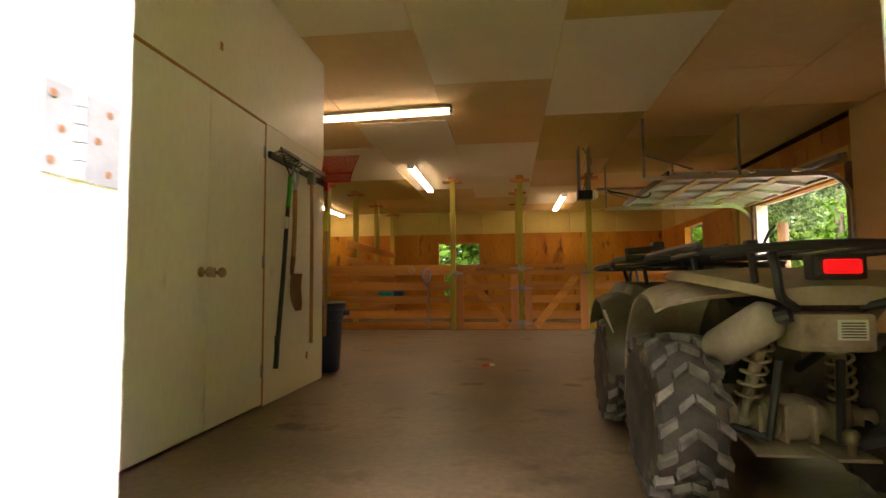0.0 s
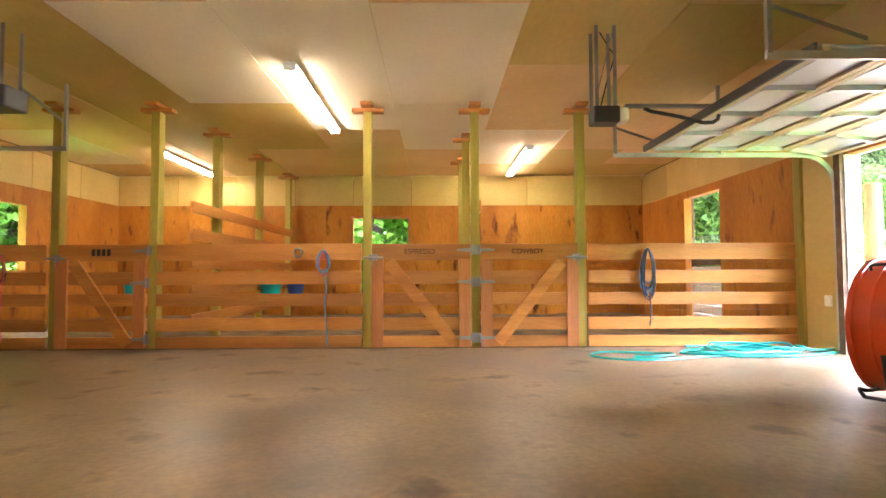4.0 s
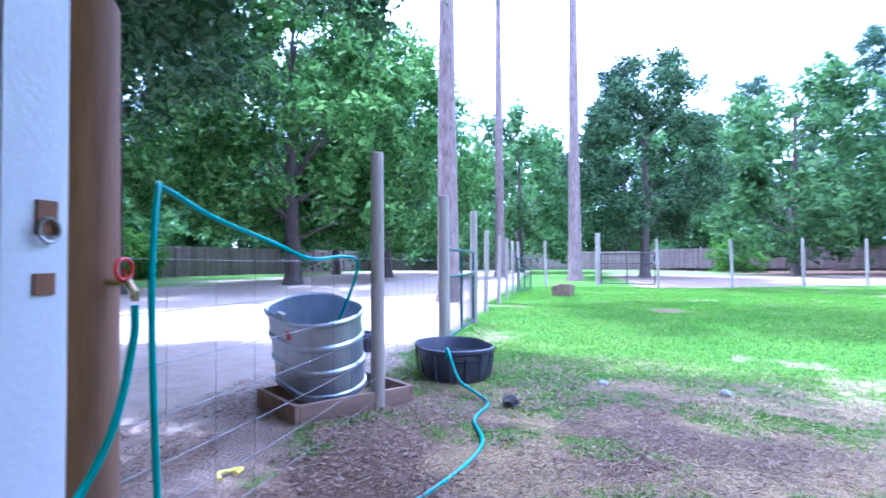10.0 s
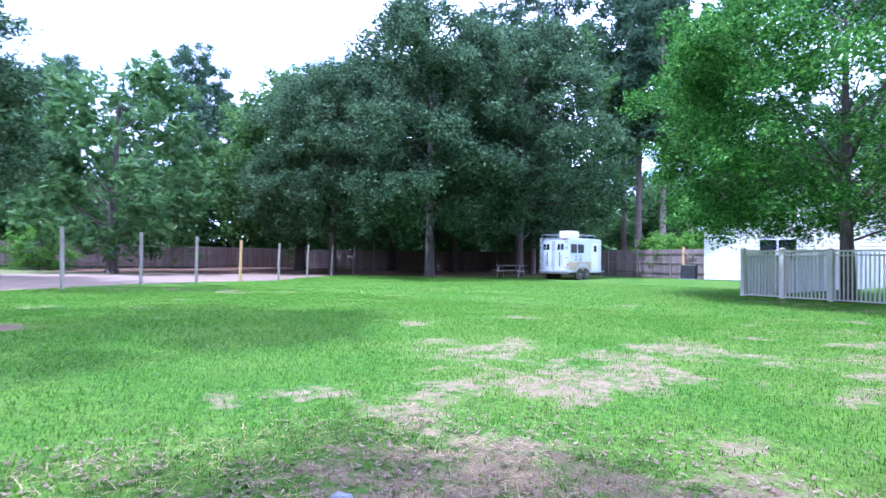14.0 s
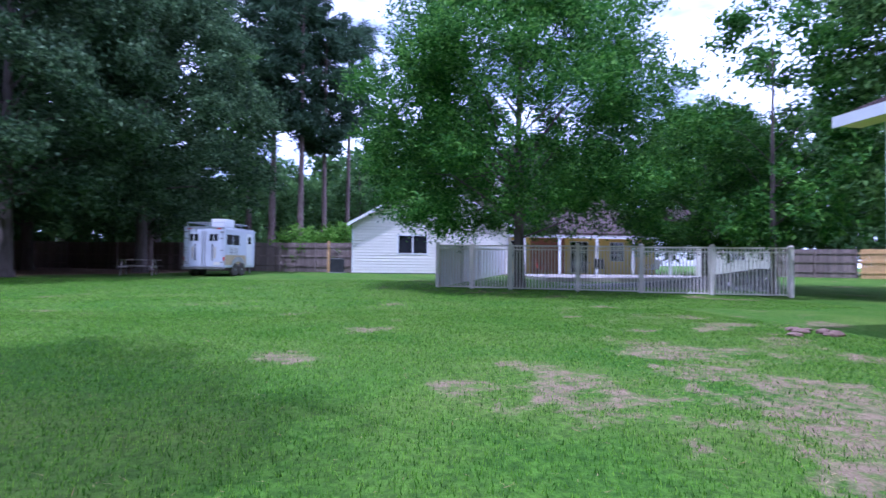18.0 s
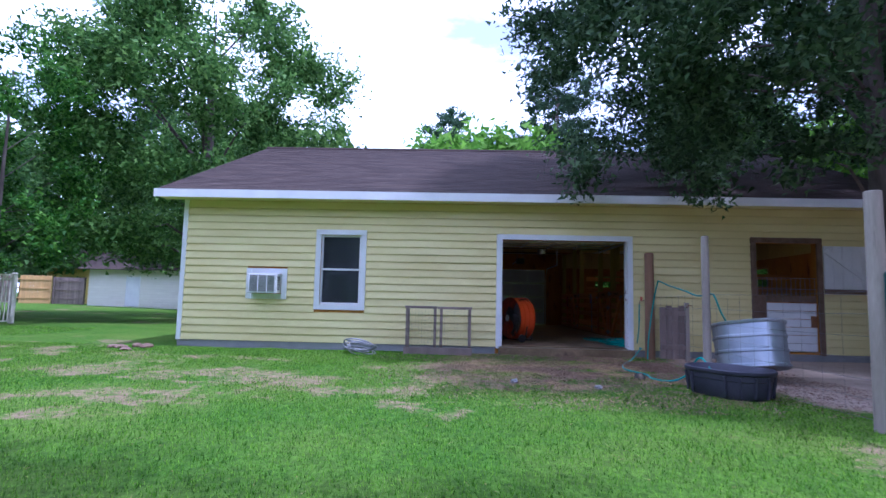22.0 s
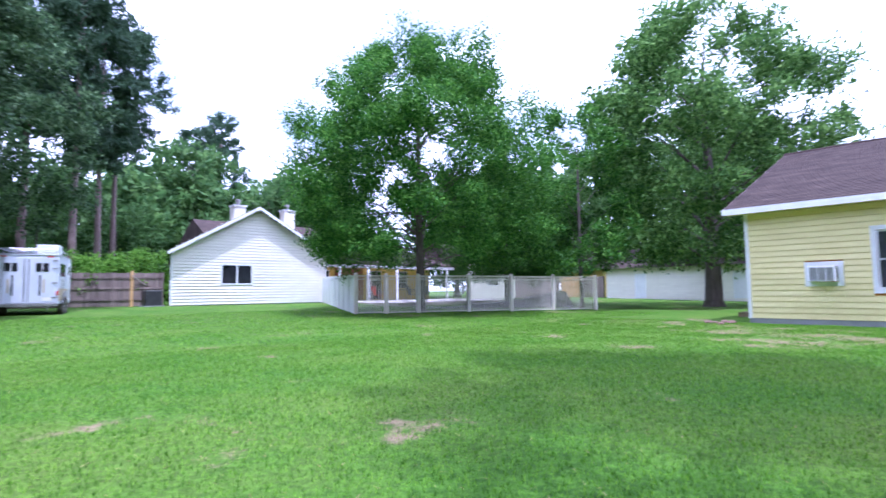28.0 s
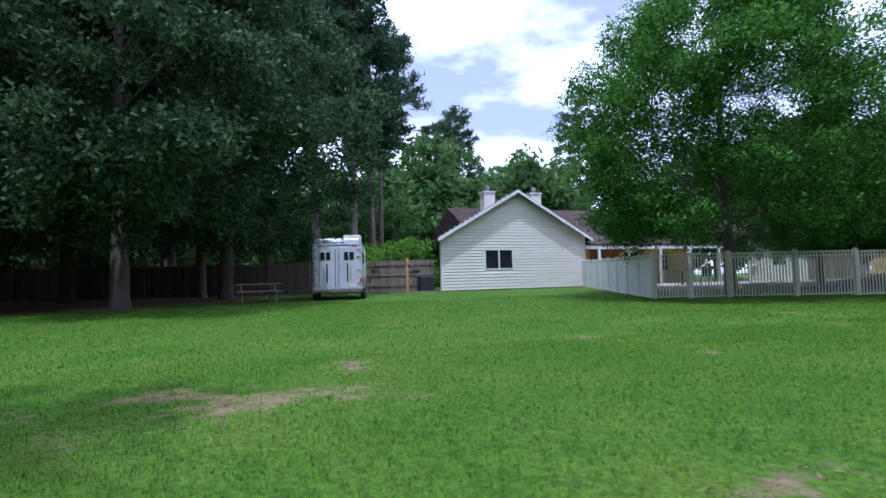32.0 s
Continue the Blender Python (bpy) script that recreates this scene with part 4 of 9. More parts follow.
blades("lawn_grass", 620000, 5, 26, -3, 11.3, 0.02, 0.046, 0.0032, M_BLADE, turf, "short green lawn grass", 1)
blades("lawn_grass", 130000, 0, 32, -16, -3, 0.03, 0.06, 0.006, M_BLADE, turf, "short green lawn grass further off", 2)
blades("weed_tuft", 36000, 5, 25, -2, 11.0, 0.035, 0.065, 0.004, M_BLADE, lambda x, y: turf(x, y) * (fbm(x, y, 0.7, 55) > 0.57), "taller tufts of grass", 3, 0.7)
def strewn(x, y):
    return np.clip(spot(x, y, 6.9, 9.2, 2.8, 2.4) * 1.1, 0, 1) * ramp(fbm(x, y, 1.1, 71), 0.46, 0.6)


blades("loose_straw", 70000, 4.9, 10.5, 5.6, 11.3, 0.05, 0.14, 0.0018, M_STRAW, strewn, "loose straw strewn in mats outside the roller door", 4, 0.999, 0.97)
blades("leaf_litter", 80000, 4.9, 10.5, 5.6, 12.6, 0.015, 0.05, 0.009, M_LITTER, lambda x, y: np.clip(spot(x, y, 7.0, 10.0, 3.4, 3.2), 0, 1) * (fbm(x, y, 0.6, 81) > 0.40), "brown leaf litter and bark chips on the soil", 5, 0.995, 0.93)
blades("dry_thatch", 120000, 6, 26, -3, 10.5, 0.02, 0.07, 0.0022, M_STRAW, lambda x, y: ramp(1 - ground_mask(x, y)[0], 0.15, 0.6) * 0.8 + 0.06, "dry thatch between the grass", 6, 0.999, 0.94)

# ---- trees ----
def leaf_cloud(rs, centres, radii, n, size, flat=0.8, droop=0.2, width=0.5, spread=0.45, tri=False):
    """n small pointed leaves along sprays that reach outwards from each clump's middle."""
    w = radii ** 2
    c = rs.choice(len(centres), n, p=w / w.sum())
    mid = centres.mean(0)
    out = centres - mid
    out /= np.linalg.norm(out, axis=1)[:, None] + 1e-6
    k = 4                                            # sprays in a clump
    tw = out[:, None, :] * 0.9 + rs.normal(size=(len(centres), k, 3)) * 0.75 + np.array([0, 0, 0.12])
    tw /= np.linalg.norm(tw, axis=2)[:, :, None]
    u = rs.rand(n) ** 0.8 * 1.75 - 0.45
    j = rs.randint(0, k, n)
    d = rs.normal(size=(n, 3))
    side = spread * (1.15 - 0.5 * np.clip(u, 0, 1.3)) * rs.rand(n) ** 0.4
    p = centres[c] + (tw[c, j] * u[:, None] + d * side[:, None] * 0.6) * radii[c][:, None] * np.array([1, 1, flat])
    nrm = rs.normal(size=(n, 3)) + np.array([0, 0, 1.0])
    nrm /= np.linalg.norm(nrm, axis=1)[:, None]
    t = rs.normal(size=(n, 3)) + tw[c, j] * 0.8 + np.array([0, 0, -droop])
    t -= nrm * (t * nrm).sum(1)[:, None]
    t /= np.linalg.norm(t, axis=1)[:, None] + 1e-9
    b = np.cross(nrm, t)
    s = (size * rs.uniform(0.6, 1.35, n))[:, None]
    if tri:
        return np.stack([p - t * s * 0.7 - b * s * width, p - t * s * 0.7 + b * s * width, p + t * s], 1).reshape(-1, 3)
    v = np.stack([p - t * s, p + b * s * width + nrm * s * 0.12, p + t * s, p - b * s * width + nrm * s * 0.12], 1).reshape(-1, 3)
    return v


def tree_meshes(seed, h, cr, z0, tr, leaf_mat, n, size, clumps=60, clump_r=0.2, kind="oak", bark=None, lean=0.0, clear=None, tri=False):
    """Meshes of a tree's trunk with limbs, and of its crown, standing at the origin."""
    rs = np.random.RandomState(seed)
    rg = random.Random(seed)
    bark = bark or M_BARK
    bm = bmesh.new()
    top = h * (0.86 if kind != "pine" else 0.97)
    lx, ly = lean * rg.uniform(-1, 1), lean * rg.uniform(-1, 1)
    def axis(z):
        f = z / h
        return Vector((lx * f * f * h + 0.12 * tr * math.sin(f * 7 + seed), ly * f * f * h + 0.12 * tr * math.cos(f * 6), z))
    k = 10
    rads = [tr * (1.55 if i == 0 else 1.18 if i == 1 else 1.0) * (1 - 0.82 * (i / k) ** 1.2) for i in range(k + 1)]
    zs = [0 if i == 0 else 0.35 if i == 1 else top * i / k for i in range(k + 1)]
    tube(bm, [axis(z) - Vector((0, 0, 0.1 if z == 0 else 0)) for z in zs], rads, 12)
    cen, rad = [], []
    for i in range(clumps):
        f = (i + rg.random()) / clumps
        a = rg.uniform(0, 2 * math.pi)
        if kind == "pine":
            z = z0 + (h - z0) * f
            rr = cr * (0.25 + 0.75 * math.sin(math.pi * min(1, (1 - f) * 0.85 + 0.1))) * rg.uniform(0.35, 1.0)
            q = rg.uniform(0.55, 1.1) * clump_r * cr
        else:
            z = z0 + (h - z0) * (0.04 + 0.92 * f)
            g = (z - z0) / (h - z0)
            prof = math.sqrt(max(0.0, 1 - (2 * g - 0.84) ** 2 / (1.75 if g < 0.42 else 1.36)))
            rr = cr * prof * rg.uniform(0.25, 1.0) ** 0.5 * rg.uniform(0.82, 1.1)
            q = rg.uniform(0.6, 1.25) * clump_r * cr
        c = axis(z) + Vector((math.cos(a) * rr, math.sin(a) * rr, 0))
        cen.append(c)
        rad.append(q)
        if i % (7 if kind != "pine" else 4) == 0:
            zb = max(z0 * (0.9 + 1.3 * (i * 0.618 % 1)), z - rr * (0.75 if kind != "pine" else 0.1))
            s = axis(min(zb, top * 0.9))
            m = (s + c) / 2 + Vector((0, 0, rr * 0.12))
            r0 = max(0.02, tr * 0.34 * (1 - 0.5 * (zb / h)))
            tube(bm, [s, m, s + (c - s) * 0.72 + Vector((0, 0, rr * 0.05))], [r0 * 0.7, r0 * 0.38, r0 * 0.08], 6, caps=False)
    trunk = mesh_of("trunk", bm, bark, True)
    v = leaf_cloud(rs, np.array([tuple(c) for c in cen]), np.array(rad), n, size, 0.8 if kind != "pine" else 0.6, 0.2, 0.5 if kind != "pine" else 0.16, 0.8 if kind != "pine" else 0.7, tri)
    if clear is not None:
        q = v.reshape(-1, 3 if tri else 4, 3)
        v = q[~clear(q.min(1))].reshape(-1, 3)
    per = 3 if tri else 4
    crown = np_mesh("crown", v, np.arange(len(v)).reshape(-1, per), leaf_mat, per)
    return trunk, crown


def tree(m, meshes, label, category="tree", group=""):
    ob = thing("tree", m, label, category, group)
    piece("trunk", meshes[0], ob)
    piece("crown", meshes[1], ob)
    return ob


def stand(x, y, rz=0, s=1.0):
    z = float(ground_z(np.array([x]), np.array([y]))[0])
    return pose(x, y, z, 0, 0, rz) @ Matrix.Diagonal((s, s, s, 1))


# the elm by the pool fence and its neighbours
ELM = tree_meshes(11, 13.6, 6.7, 2.4, 0.24, M_LEAFELM, 230000, 0.078, 330, 0.15, tri=True)
tree(stand(6.35, -10.75, 0, 0.83), ELM, "broad bright green elm shading the pool fence")
tree(stand(-3.5, -14.4, 140, 0.58), ELM, "smaller bright green elm inside the pool fence")
YOUNG = tree_meshes(12, 9.6, 3.0, 1.6, 0.10, M_LEAFELM, 17000, 0.095, 95, 0.2, tri=True)
tree(stand(-1.5, -7.9, 0, 1.03), YOUNG, "slender light green young tree at the fence corner", group="young trees")
# the oak shading the stall door
OAKNEAR = tree_meshes(13, 17.0, 6.1, 2.9, 0.20, M_LEAFDARK, 330000, 0.072, 330, 0.145, tri=True, clear=lambda p: (p[:, 0] + 5.95 < 5.3) & (p[:, 2] - 0.17 < 3.3 + (5.3 - p[:, 0] - 5.95) * 0.425))
tree(stand(5.95, 14.95), OAKNEAR, "dark green live oak standing against the barn's stall door")
# shared kinds for the rest
OAKA = tree_meshes(14, 17, 6.6, 2.6, 0.30, M_LEAFDARK, 115000, 0.118, 230, 0.16, tri=True)
OAKS = tree_meshes(27, 13.2, 4.1, 2.4, 0.28, M_LEAFDARK, 60000, 0.125, 120, 0.24, tri=True)
OAKB = tree_meshes(15, 14, 5.8, 2.2, 0.36, M_LEAF, 38000, 0.18, 200, 0.18, tri=True)
OAKG = tree_meshes(15, 14, 5.8, 2.2, 0.36, M_LEAF, 90000, 0.115, 200, 0.18, tri=True)
OAKC = tree_meshes(16, 18, 6.5, 4.0, 0.45, M_LEAF, 75000, 0.155, 150, 0.19, tri=True)
FARA = tree_meshes(24, 17, 7.0, 1.8, 0.4, M_LEAFFAR, 8000, 0.36, 120, 0.2, tri=True)
FARB = tree_meshes(25, 15, 6.4, 1.5, 0.36, M_LEAFFAR, 8000, 0.34, 120, 0.2, tri=True)
PINEA = tree_meshes(17, 24, 3.6, 11, 0.27, M_LEAFPINE, 11000, 0.42, 90, 0.3, "pine", M_PINEBARK, tri=True)
PINEB = tree_meshes(18, 27, 4.2, 15, 0.29, M_LEAFPINE, 10000, 0.42, 80, 0.3, "pine", M_PINEBARK, 0.02, tri=True)
PINET = tree_meshes(19, 30, 4.0, 21, 0.30, M_LEAFPINE, 6000, 0.42, 50, 0.3, "pine", M_PINEBARK, 0.012, tri=True)
UNDERB = tree_meshes(26, 6.5, 3.8, 0.1, 0.09, M_BUSH, 12000, 0.17, 90, 0.25, tri=True)
UNDER = tree_meshes(20, 6.5, 3.8, 0.1, 0.09, M_LEAFFAR, 5000, 0.25, 70, 0.27, tri=True)
rg = random.Random(77)
OAKTXT = "dark green oak with low hanging branches"
for x, y, k, s, txt in (
        # big oaks by the trailer
        (23.5, -22.9, OAKA, 0.96, OAKTXT), (26.8, -17.2, OAKA, 0.97, OAKTXT), (30.5, -25.5, OAKA, 1.0, OAKTXT), (27.5, -36.0, FARA, 1.25, OAKTXT),
        (35.2, -17.2, OAKA, 0.86, "rounded dark oak at the back of the pen"), (38.0, -27.0, OAKA, 1.05, OAKTXT), (42.0, -20.0, OAKB, 1.1, "rounded mid-green oak behind the pen"), (46.0, -33.0, FARA, 1.2, OAKTXT),
        # pen and paddock
        (35.0, 4.5, OAKS, 0.88, "dense dark oak standing in the pen"), (26.8, 21.3, OAKB, 1.0, "leafy oak in the dirt paddock"), (41.0, 25.0, OAKA, 0.95, "large oak at the back of the paddock"),
        (34.0, 19.0, OAKB, 0.92, "leafy oak in the dirt paddock"), (21.0, 25.5, OAKC, 0.8, "tall oak by the paddock fence"), (47.0, 12.0, FARB, 0.8, "leafy tree beyond the paddock"), (45.0, -7.0, FARB, 0.9, "leafy tree behind the pen"),
        # behind and beside the barn
        (-8.5, -4.4, OAKG, 1.1, "large oak in front of the white garage"), (-23.0, -9.5, OAKC, 0.85, "tall oak behind the garage"),
        (-12.0, 21.0, OAKB, 0.8, "green tree behind the barn"), (-2.0, 25.0, OAKC, 0.75, "oak behind the stalls"), (9.0, 28.0, OAKB, 0.9, "oak beyond the paddock"),
        # beyond the house
        (-6.0, -46.0, FARB, 0.8, "tall tree behind the house"), (3.0, -52.0, FARB, 0.85, "tall tree behind the house"), (12.0, -40.0, FARB, 0.5, "tree behind the fence"), (17.0, -38.5, FARB, 0.45, "tree behind the fence"), (-20.0, -36.0, FARB, 0.9, "tall tree behind the house")):
    tree(stand(x, y, rg.uniform(0, 360), s), k, txt, group="oaks of the yard")
PTXT = "tall straight pine with a bare trunk"
for x, y, k, s in ((29.9, 8.45, PINET, 0.95), (19.1, 12.5, PINET, 0.95), (36.0, 12.6, PINET, 0.95), (16.1, -30.5, PINEA, 0.85), (18.3, -32.5, PINEA, 0.95), (14.6, -32.0, PINEA, 0.78), (13.0, -36.0, PINEB, 0.72), (21.0, -38.0, PINEB, 0.9), (9.0, -58.0, PINEA, 0.8), (0.0, -60.0, PINEB, 0.75),
                   (2.2, 21.5, PINEB, 0.75), (5.5, 26.0, PINEA, 0.8), (-9.0, 24.0, PINEB, 0.8), (-22.0, 6.6, PINEA, 0.6), (-14.5, 12.8, PINEA, 0.6), (26.0, 33.0, PINEB, 0.9), (20.0, 33.0, PINEA, 0.95), (17.0, 30.5, PINEB, 0.8), (33.0, 37.0, PINEB, 1.0), (36.0, -40.0, PINEB, 1.0), (25.0, -28.0, PINEB, 0.85), (58.0, -20.0, PINEA, 0.9)):
    tree(stand(x, y, rg.uniform(0, 360), s), k, PTXT, group="pines")
for x, y, q in ((-26.0, -24.0, 0.9), (-31.0, -31.0, 1.0), (-24.0, -33.0, 0.9), (-33.0, -21.0, 0.95), (-29.0, -12.0, 0.9)):
    tree(stand(x, y, x * 17, q), FARB, "tall leafy tree beyond the garage fence", group="surrounding wood")
# the wood that closes the view
for i in range(46):
    a = radians(-118 + i * 4.35 + rg.uniform(-1.5, 1.5))
    d = rg.uniform(55, 74)
    x, y = 12 + d * math.cos(a), 0 + d * math.sin(a)
    tree(stand(x, y, rg.uniform(0, 360), rg.uniform(0.8, 1.1)), rg.choice((FARA, FARB, FARA, FARB, PINEA)), "mixed green tree of the surrounding wood", group="surrounding wood")
for i in range(16):
    a = radians(92 + i * 9.5 + rg.uniform(-2, 2))
    d = rg.uniform(46, 60)
    tree(stand(4 + d * math.cos(a), 4 + d * math.sin(a), rg.uniform(0, 360), rg.uniform(0.75, 1.0)), rg.choice((FARA, FARB, PINEA)), "mixed green tree of the surrounding wood", group="surrounding wood")
for i in range(52):
    a = radians(-118 + i * 4.05 + rg.uniform(-1.5, 1.5))
    d = rg.uniform(47, 72)
    tree(stand(13 + d * math.cos(a), 0 + d * math.sin(a), rg.uniform(0, 360), rg.uniform(1.1, 1.8)), UNDER, "low leafy undergrowth tree", group="undergrowth")
for x, y, q in ((-13.0, 22.5, 1.3), (-9.5, 24.5, 1.2), (-5.5, 25.5, 1.4), (-1.0, 27.0, 1.3), (3.5, 28.0, 1.4), (8.5, 30.5, 1.2), (-16.0, 17.0, 1.3), (-17.5, 11.0, 1.2), (13.5, 33.0, 1.3), (-16.5, 8.6, 1.6), (-16.2, 11.4, 1.65)):
    tree(stand(x, y, x * 33, q), UNDERB, "low leafy tree crowding the fence behind the barn", group="undergrowth")

# ---- inside the barn: stalls ----
YF = 11.62
BOARDS = ((0.01, 0.14), (0.21, 0.355), (0.505, 0.65), (0.755, 0.91), (1.04, 1.235))


def corner_post(x, y, label, w=0.10, d=0.13):
    p = thing("stall_post", pose(x, y, 0), label, "post", "stall posts")
    part("shaft", mbox(-w / 2, w / 2, -d / 2, d / 2, 0, CEIL - 0.09, 0.006), M_POST, p)
    part("top_block", mbox(-0.19, 0.19, -0.065, 0.065, CEIL - 0.088, CEIL - 0.045, 0.006), M_BOARD, p)
    part("top_plate", mbox(-0.07, 0.07, -0.2, 0.2, CEIL - 0.043, CEIL - 0.002, 0.006), M_BOARDY, p)
    return p


first = corner_post(-4.33, YF + 0.02, "green-tinted treated post from floor to ceiling")
for x, y in ((-3.16, YF + 0.02), (-0.62, YF + 0.02), (0.68, YF + 0.02), (1.965, YF + 0.02), (-2.9, 12.8), (-2.85, 14.5), (-2.83, 16.28), (0.66, 13.1), (0.67, 14.8), (-6.3, YF + 0.02)):
    copy_thing(first, pose(x, y, 0))
board_cache = {}


def board_mesh(length, h, along='x', t=0.036):
    k = (round(length, 3), round(h, 3), along)
    if k not in board_cache:
        b = mbox(0, length, 0, t, 0, h, 0.004) if along == 'x' else mbox(0, t, 0, length, 0, h, 0.004)
        board_cache[k] = mesh_of("board", b, M_BOARD if along == 'x' else M_BOARDY)
    return board_cache[k]


def rails(x0, x1, y, label, boards=BOARDS):
    ob = thing("stall_fence", pose(x0, y, 0), label, "stall fence", "stall fences")
    for i, (z0, z1) in enumerate(boards):
        piece("board", board_mesh(x1 - x0, z1 - z0), ob, pose(0, 0.003 * (i % 2), z0, 0, rg.uniform(-0.25, 0.25), 0))
    return ob


rg = random.Random(3)
rails(-6.38, -4.39, YF - 0.085, "orange-brown plank stall fence")
fence_mid = rails(-3.10, -0.68, YF - 0.085, "orange-brown plank stall fence with a rope hung on it")
fence_east = rails(2.025, 4.58, YF - 0.085, "orange-brown plank stall fence backed with wire mesh")
bm = bmesh.new()
for k in range(11):
    z = 0.15 + k * 0.095
    tube(bm, [(2.08 + i * 0.31, YF - 0.04 + 0.004 * math.sin(i * 2.1 + k), z + 0.008 * math.sin(i * 1.7 + k * 2)) for i in range(9)], 0.0016, 4)
for k in range(18):
    x = 2.1 + k * 0.145
    tube(bm, [(x, YF - 0.04, 0.12), (x + 0.01, YF - 0.042, 0.6), (x, YF - 0.04, 1.12)], 0.0013, 4)
part("wire_mesh", bm, M_WIRE, fence_east, m=pose(-2.045, -(YF - 0.085), 0))


def divider(x, y0, y1, zs, label):
    ob = thing("stall_divider", pose(x, y0, 0), label, "stall fence", "stall dividers")
    for z0 in zs:
        piece("board", board_mesh(y1 - y0, 0.14, 'y'), ob, pose(0, 0, z0))


divider(-2.80, 11.72, 16.38, (0.25, 0.6, 0.95, 1.3, 1.64), "plank divider between two stalls")
divider(0.735, 11.72, 16.38, (0.25, 0.6, 0.95, 1.3, 1.64), "plank divider between two stalls")


def letters(text, size, parent, m, name="lettering"):
    cu = bpy.data.curves.new(name, 'FONT')
    cu.body, cu.size, cu.align_x, cu.align_y, cu.extrude = text, size, 'CENTER', 'CENTER', 0.001
    tmp = bpy.data.objects.new(name, cu)
    me = bpy.data.meshes.new_from_object(tmp)
    bpy.data.objects.remove(tmp)
    me.materials.clear()
    me.materials.append(M_INK)
    ob = new(name, me)
    ob.parent = parent
    ob.matrix_basis = m
    return ob


def strap_hinge(parent, x, z, dirx, y):
    bm = bmesh.new()
    loft(bm, [[(x, y - 0.006, z - 0.024), (x, y - 0.006, z + 0.024), (x + dirx * 0.165, y - 0.006, z + 0.012), (x + dirx * 0.165, y - 0.006, z - 0.012)],
              [(x, y, z - 0.024), (x, y, z + 0.024), (x + dirx * 0.165, y, z + 0.012), (x + dirx * 0.165, y, z - 0.012)]])
    tube(bm, [(x - dirx * 0.01, y - 0.008, z - 0.06), (x - dirx * 0.01, y - 0.008, z + 0.06)], 0.011, 8)
    box(bm, min(x - dirx * 0.06, x - dirx * 0.015), max(x - dirx * 0.06, x - dirx * 0.015), y - 0.006, y, z - 0.055, z + 0.055)
    part("strap_hinge", bm, M_DULLSTEEL, parent, "galvanised strap hinge")


def stall_gate(x0, x1, diag, text, hinge, label):
    y = YF - 0.11
    ob = thing("stall_gate", pose(0, 0, 0), label, "gate", "stall gates")
    for i, (z0, z1) in enumerate(BOARDS):
        piece("board", board_mesh(x1 - x0 - 0.004, z1 - z0), ob, pose(x0 + 0.002, y + 0.036, z0))
    for xa in (x0, x1 - 0.14):
        part("stile", mbox(xa + 0.002, xa + 0.138, y + 0.0, y + 0.034, 0.012, 1.05, 0.004), M_BOARDZ, ob)
    bm = bmesh.new()
    a, b = ((x0 + 0.2, y + 0.016, 1.02), (x1 - 0.2, y + 0.016, 0.06)) if diag > 0 else ((x0 + 0.2, y + 0.016, 0.06), (x1 - 0.2, y + 0.016, 1.02))
    beam(bm, a, b, 0.034, 0.135, (0, 0, 1))
    part("brace", bm, M_BOARD, ob)
    if text:
        letters(text, 0.085, ob, pose((x0 + x1) / 2 - 0.02, y + 0.033, 1.14, 90))
    else:
        bm = bmesh.new()
        for k in range(4):
            box(bm, (x0 + x1) / 2 - 0.12 + k * 0.06, (x0 + x1) / 2 - 0.08 + k * 0.06, y + 0.030, y + 0.034, 1.10, 1.18)
        part("lettering", bm, M_INK, ob)
    for z in (0.12, 0.78, 1.16)[:3]:
        strap_hinge(ob, x1 if hinge > 0 else x0, z, -hinge, y + (-0.002 if z < 1.05 else 0.034))
    xl = x0 + 0.02 if hinge > 0 else x1 - 0.02
    bm = bmesh.new()
    tube(bm, [(xl - 0.12, y - 0.012, 1.07), (xl + 0.12, y - 0.012, 1.07)], 0.012, 8)
    box(bm, xl - 0.05, xl + 0.05, y - 0.006, y - 0.001, 1.03, 1.11)
    tube(bm, [(xl, y - 0.012, 1.07), (xl, y - 0.045, 1.02), (xl, y - 0.03, 0.97)], 0.006, 6)
    part("latch", bm, M_DULLSTEEL, ob, "steel bolt latch")
    return ob


stall_gate(-4.27, -3.22, 1, "", 1, "plank stall gate with a diagonal brace and a name board")
stall_gate(-0.56, 0.62, 1, "ESPRESSO", 1, "plank stall gate lettered ESPRESSO with a diagonal brace")
stall_gate(0.74, 1.905, -1, "COWBOY", -1, "plank stall gate lettered COWBOY with a diagonal brace")


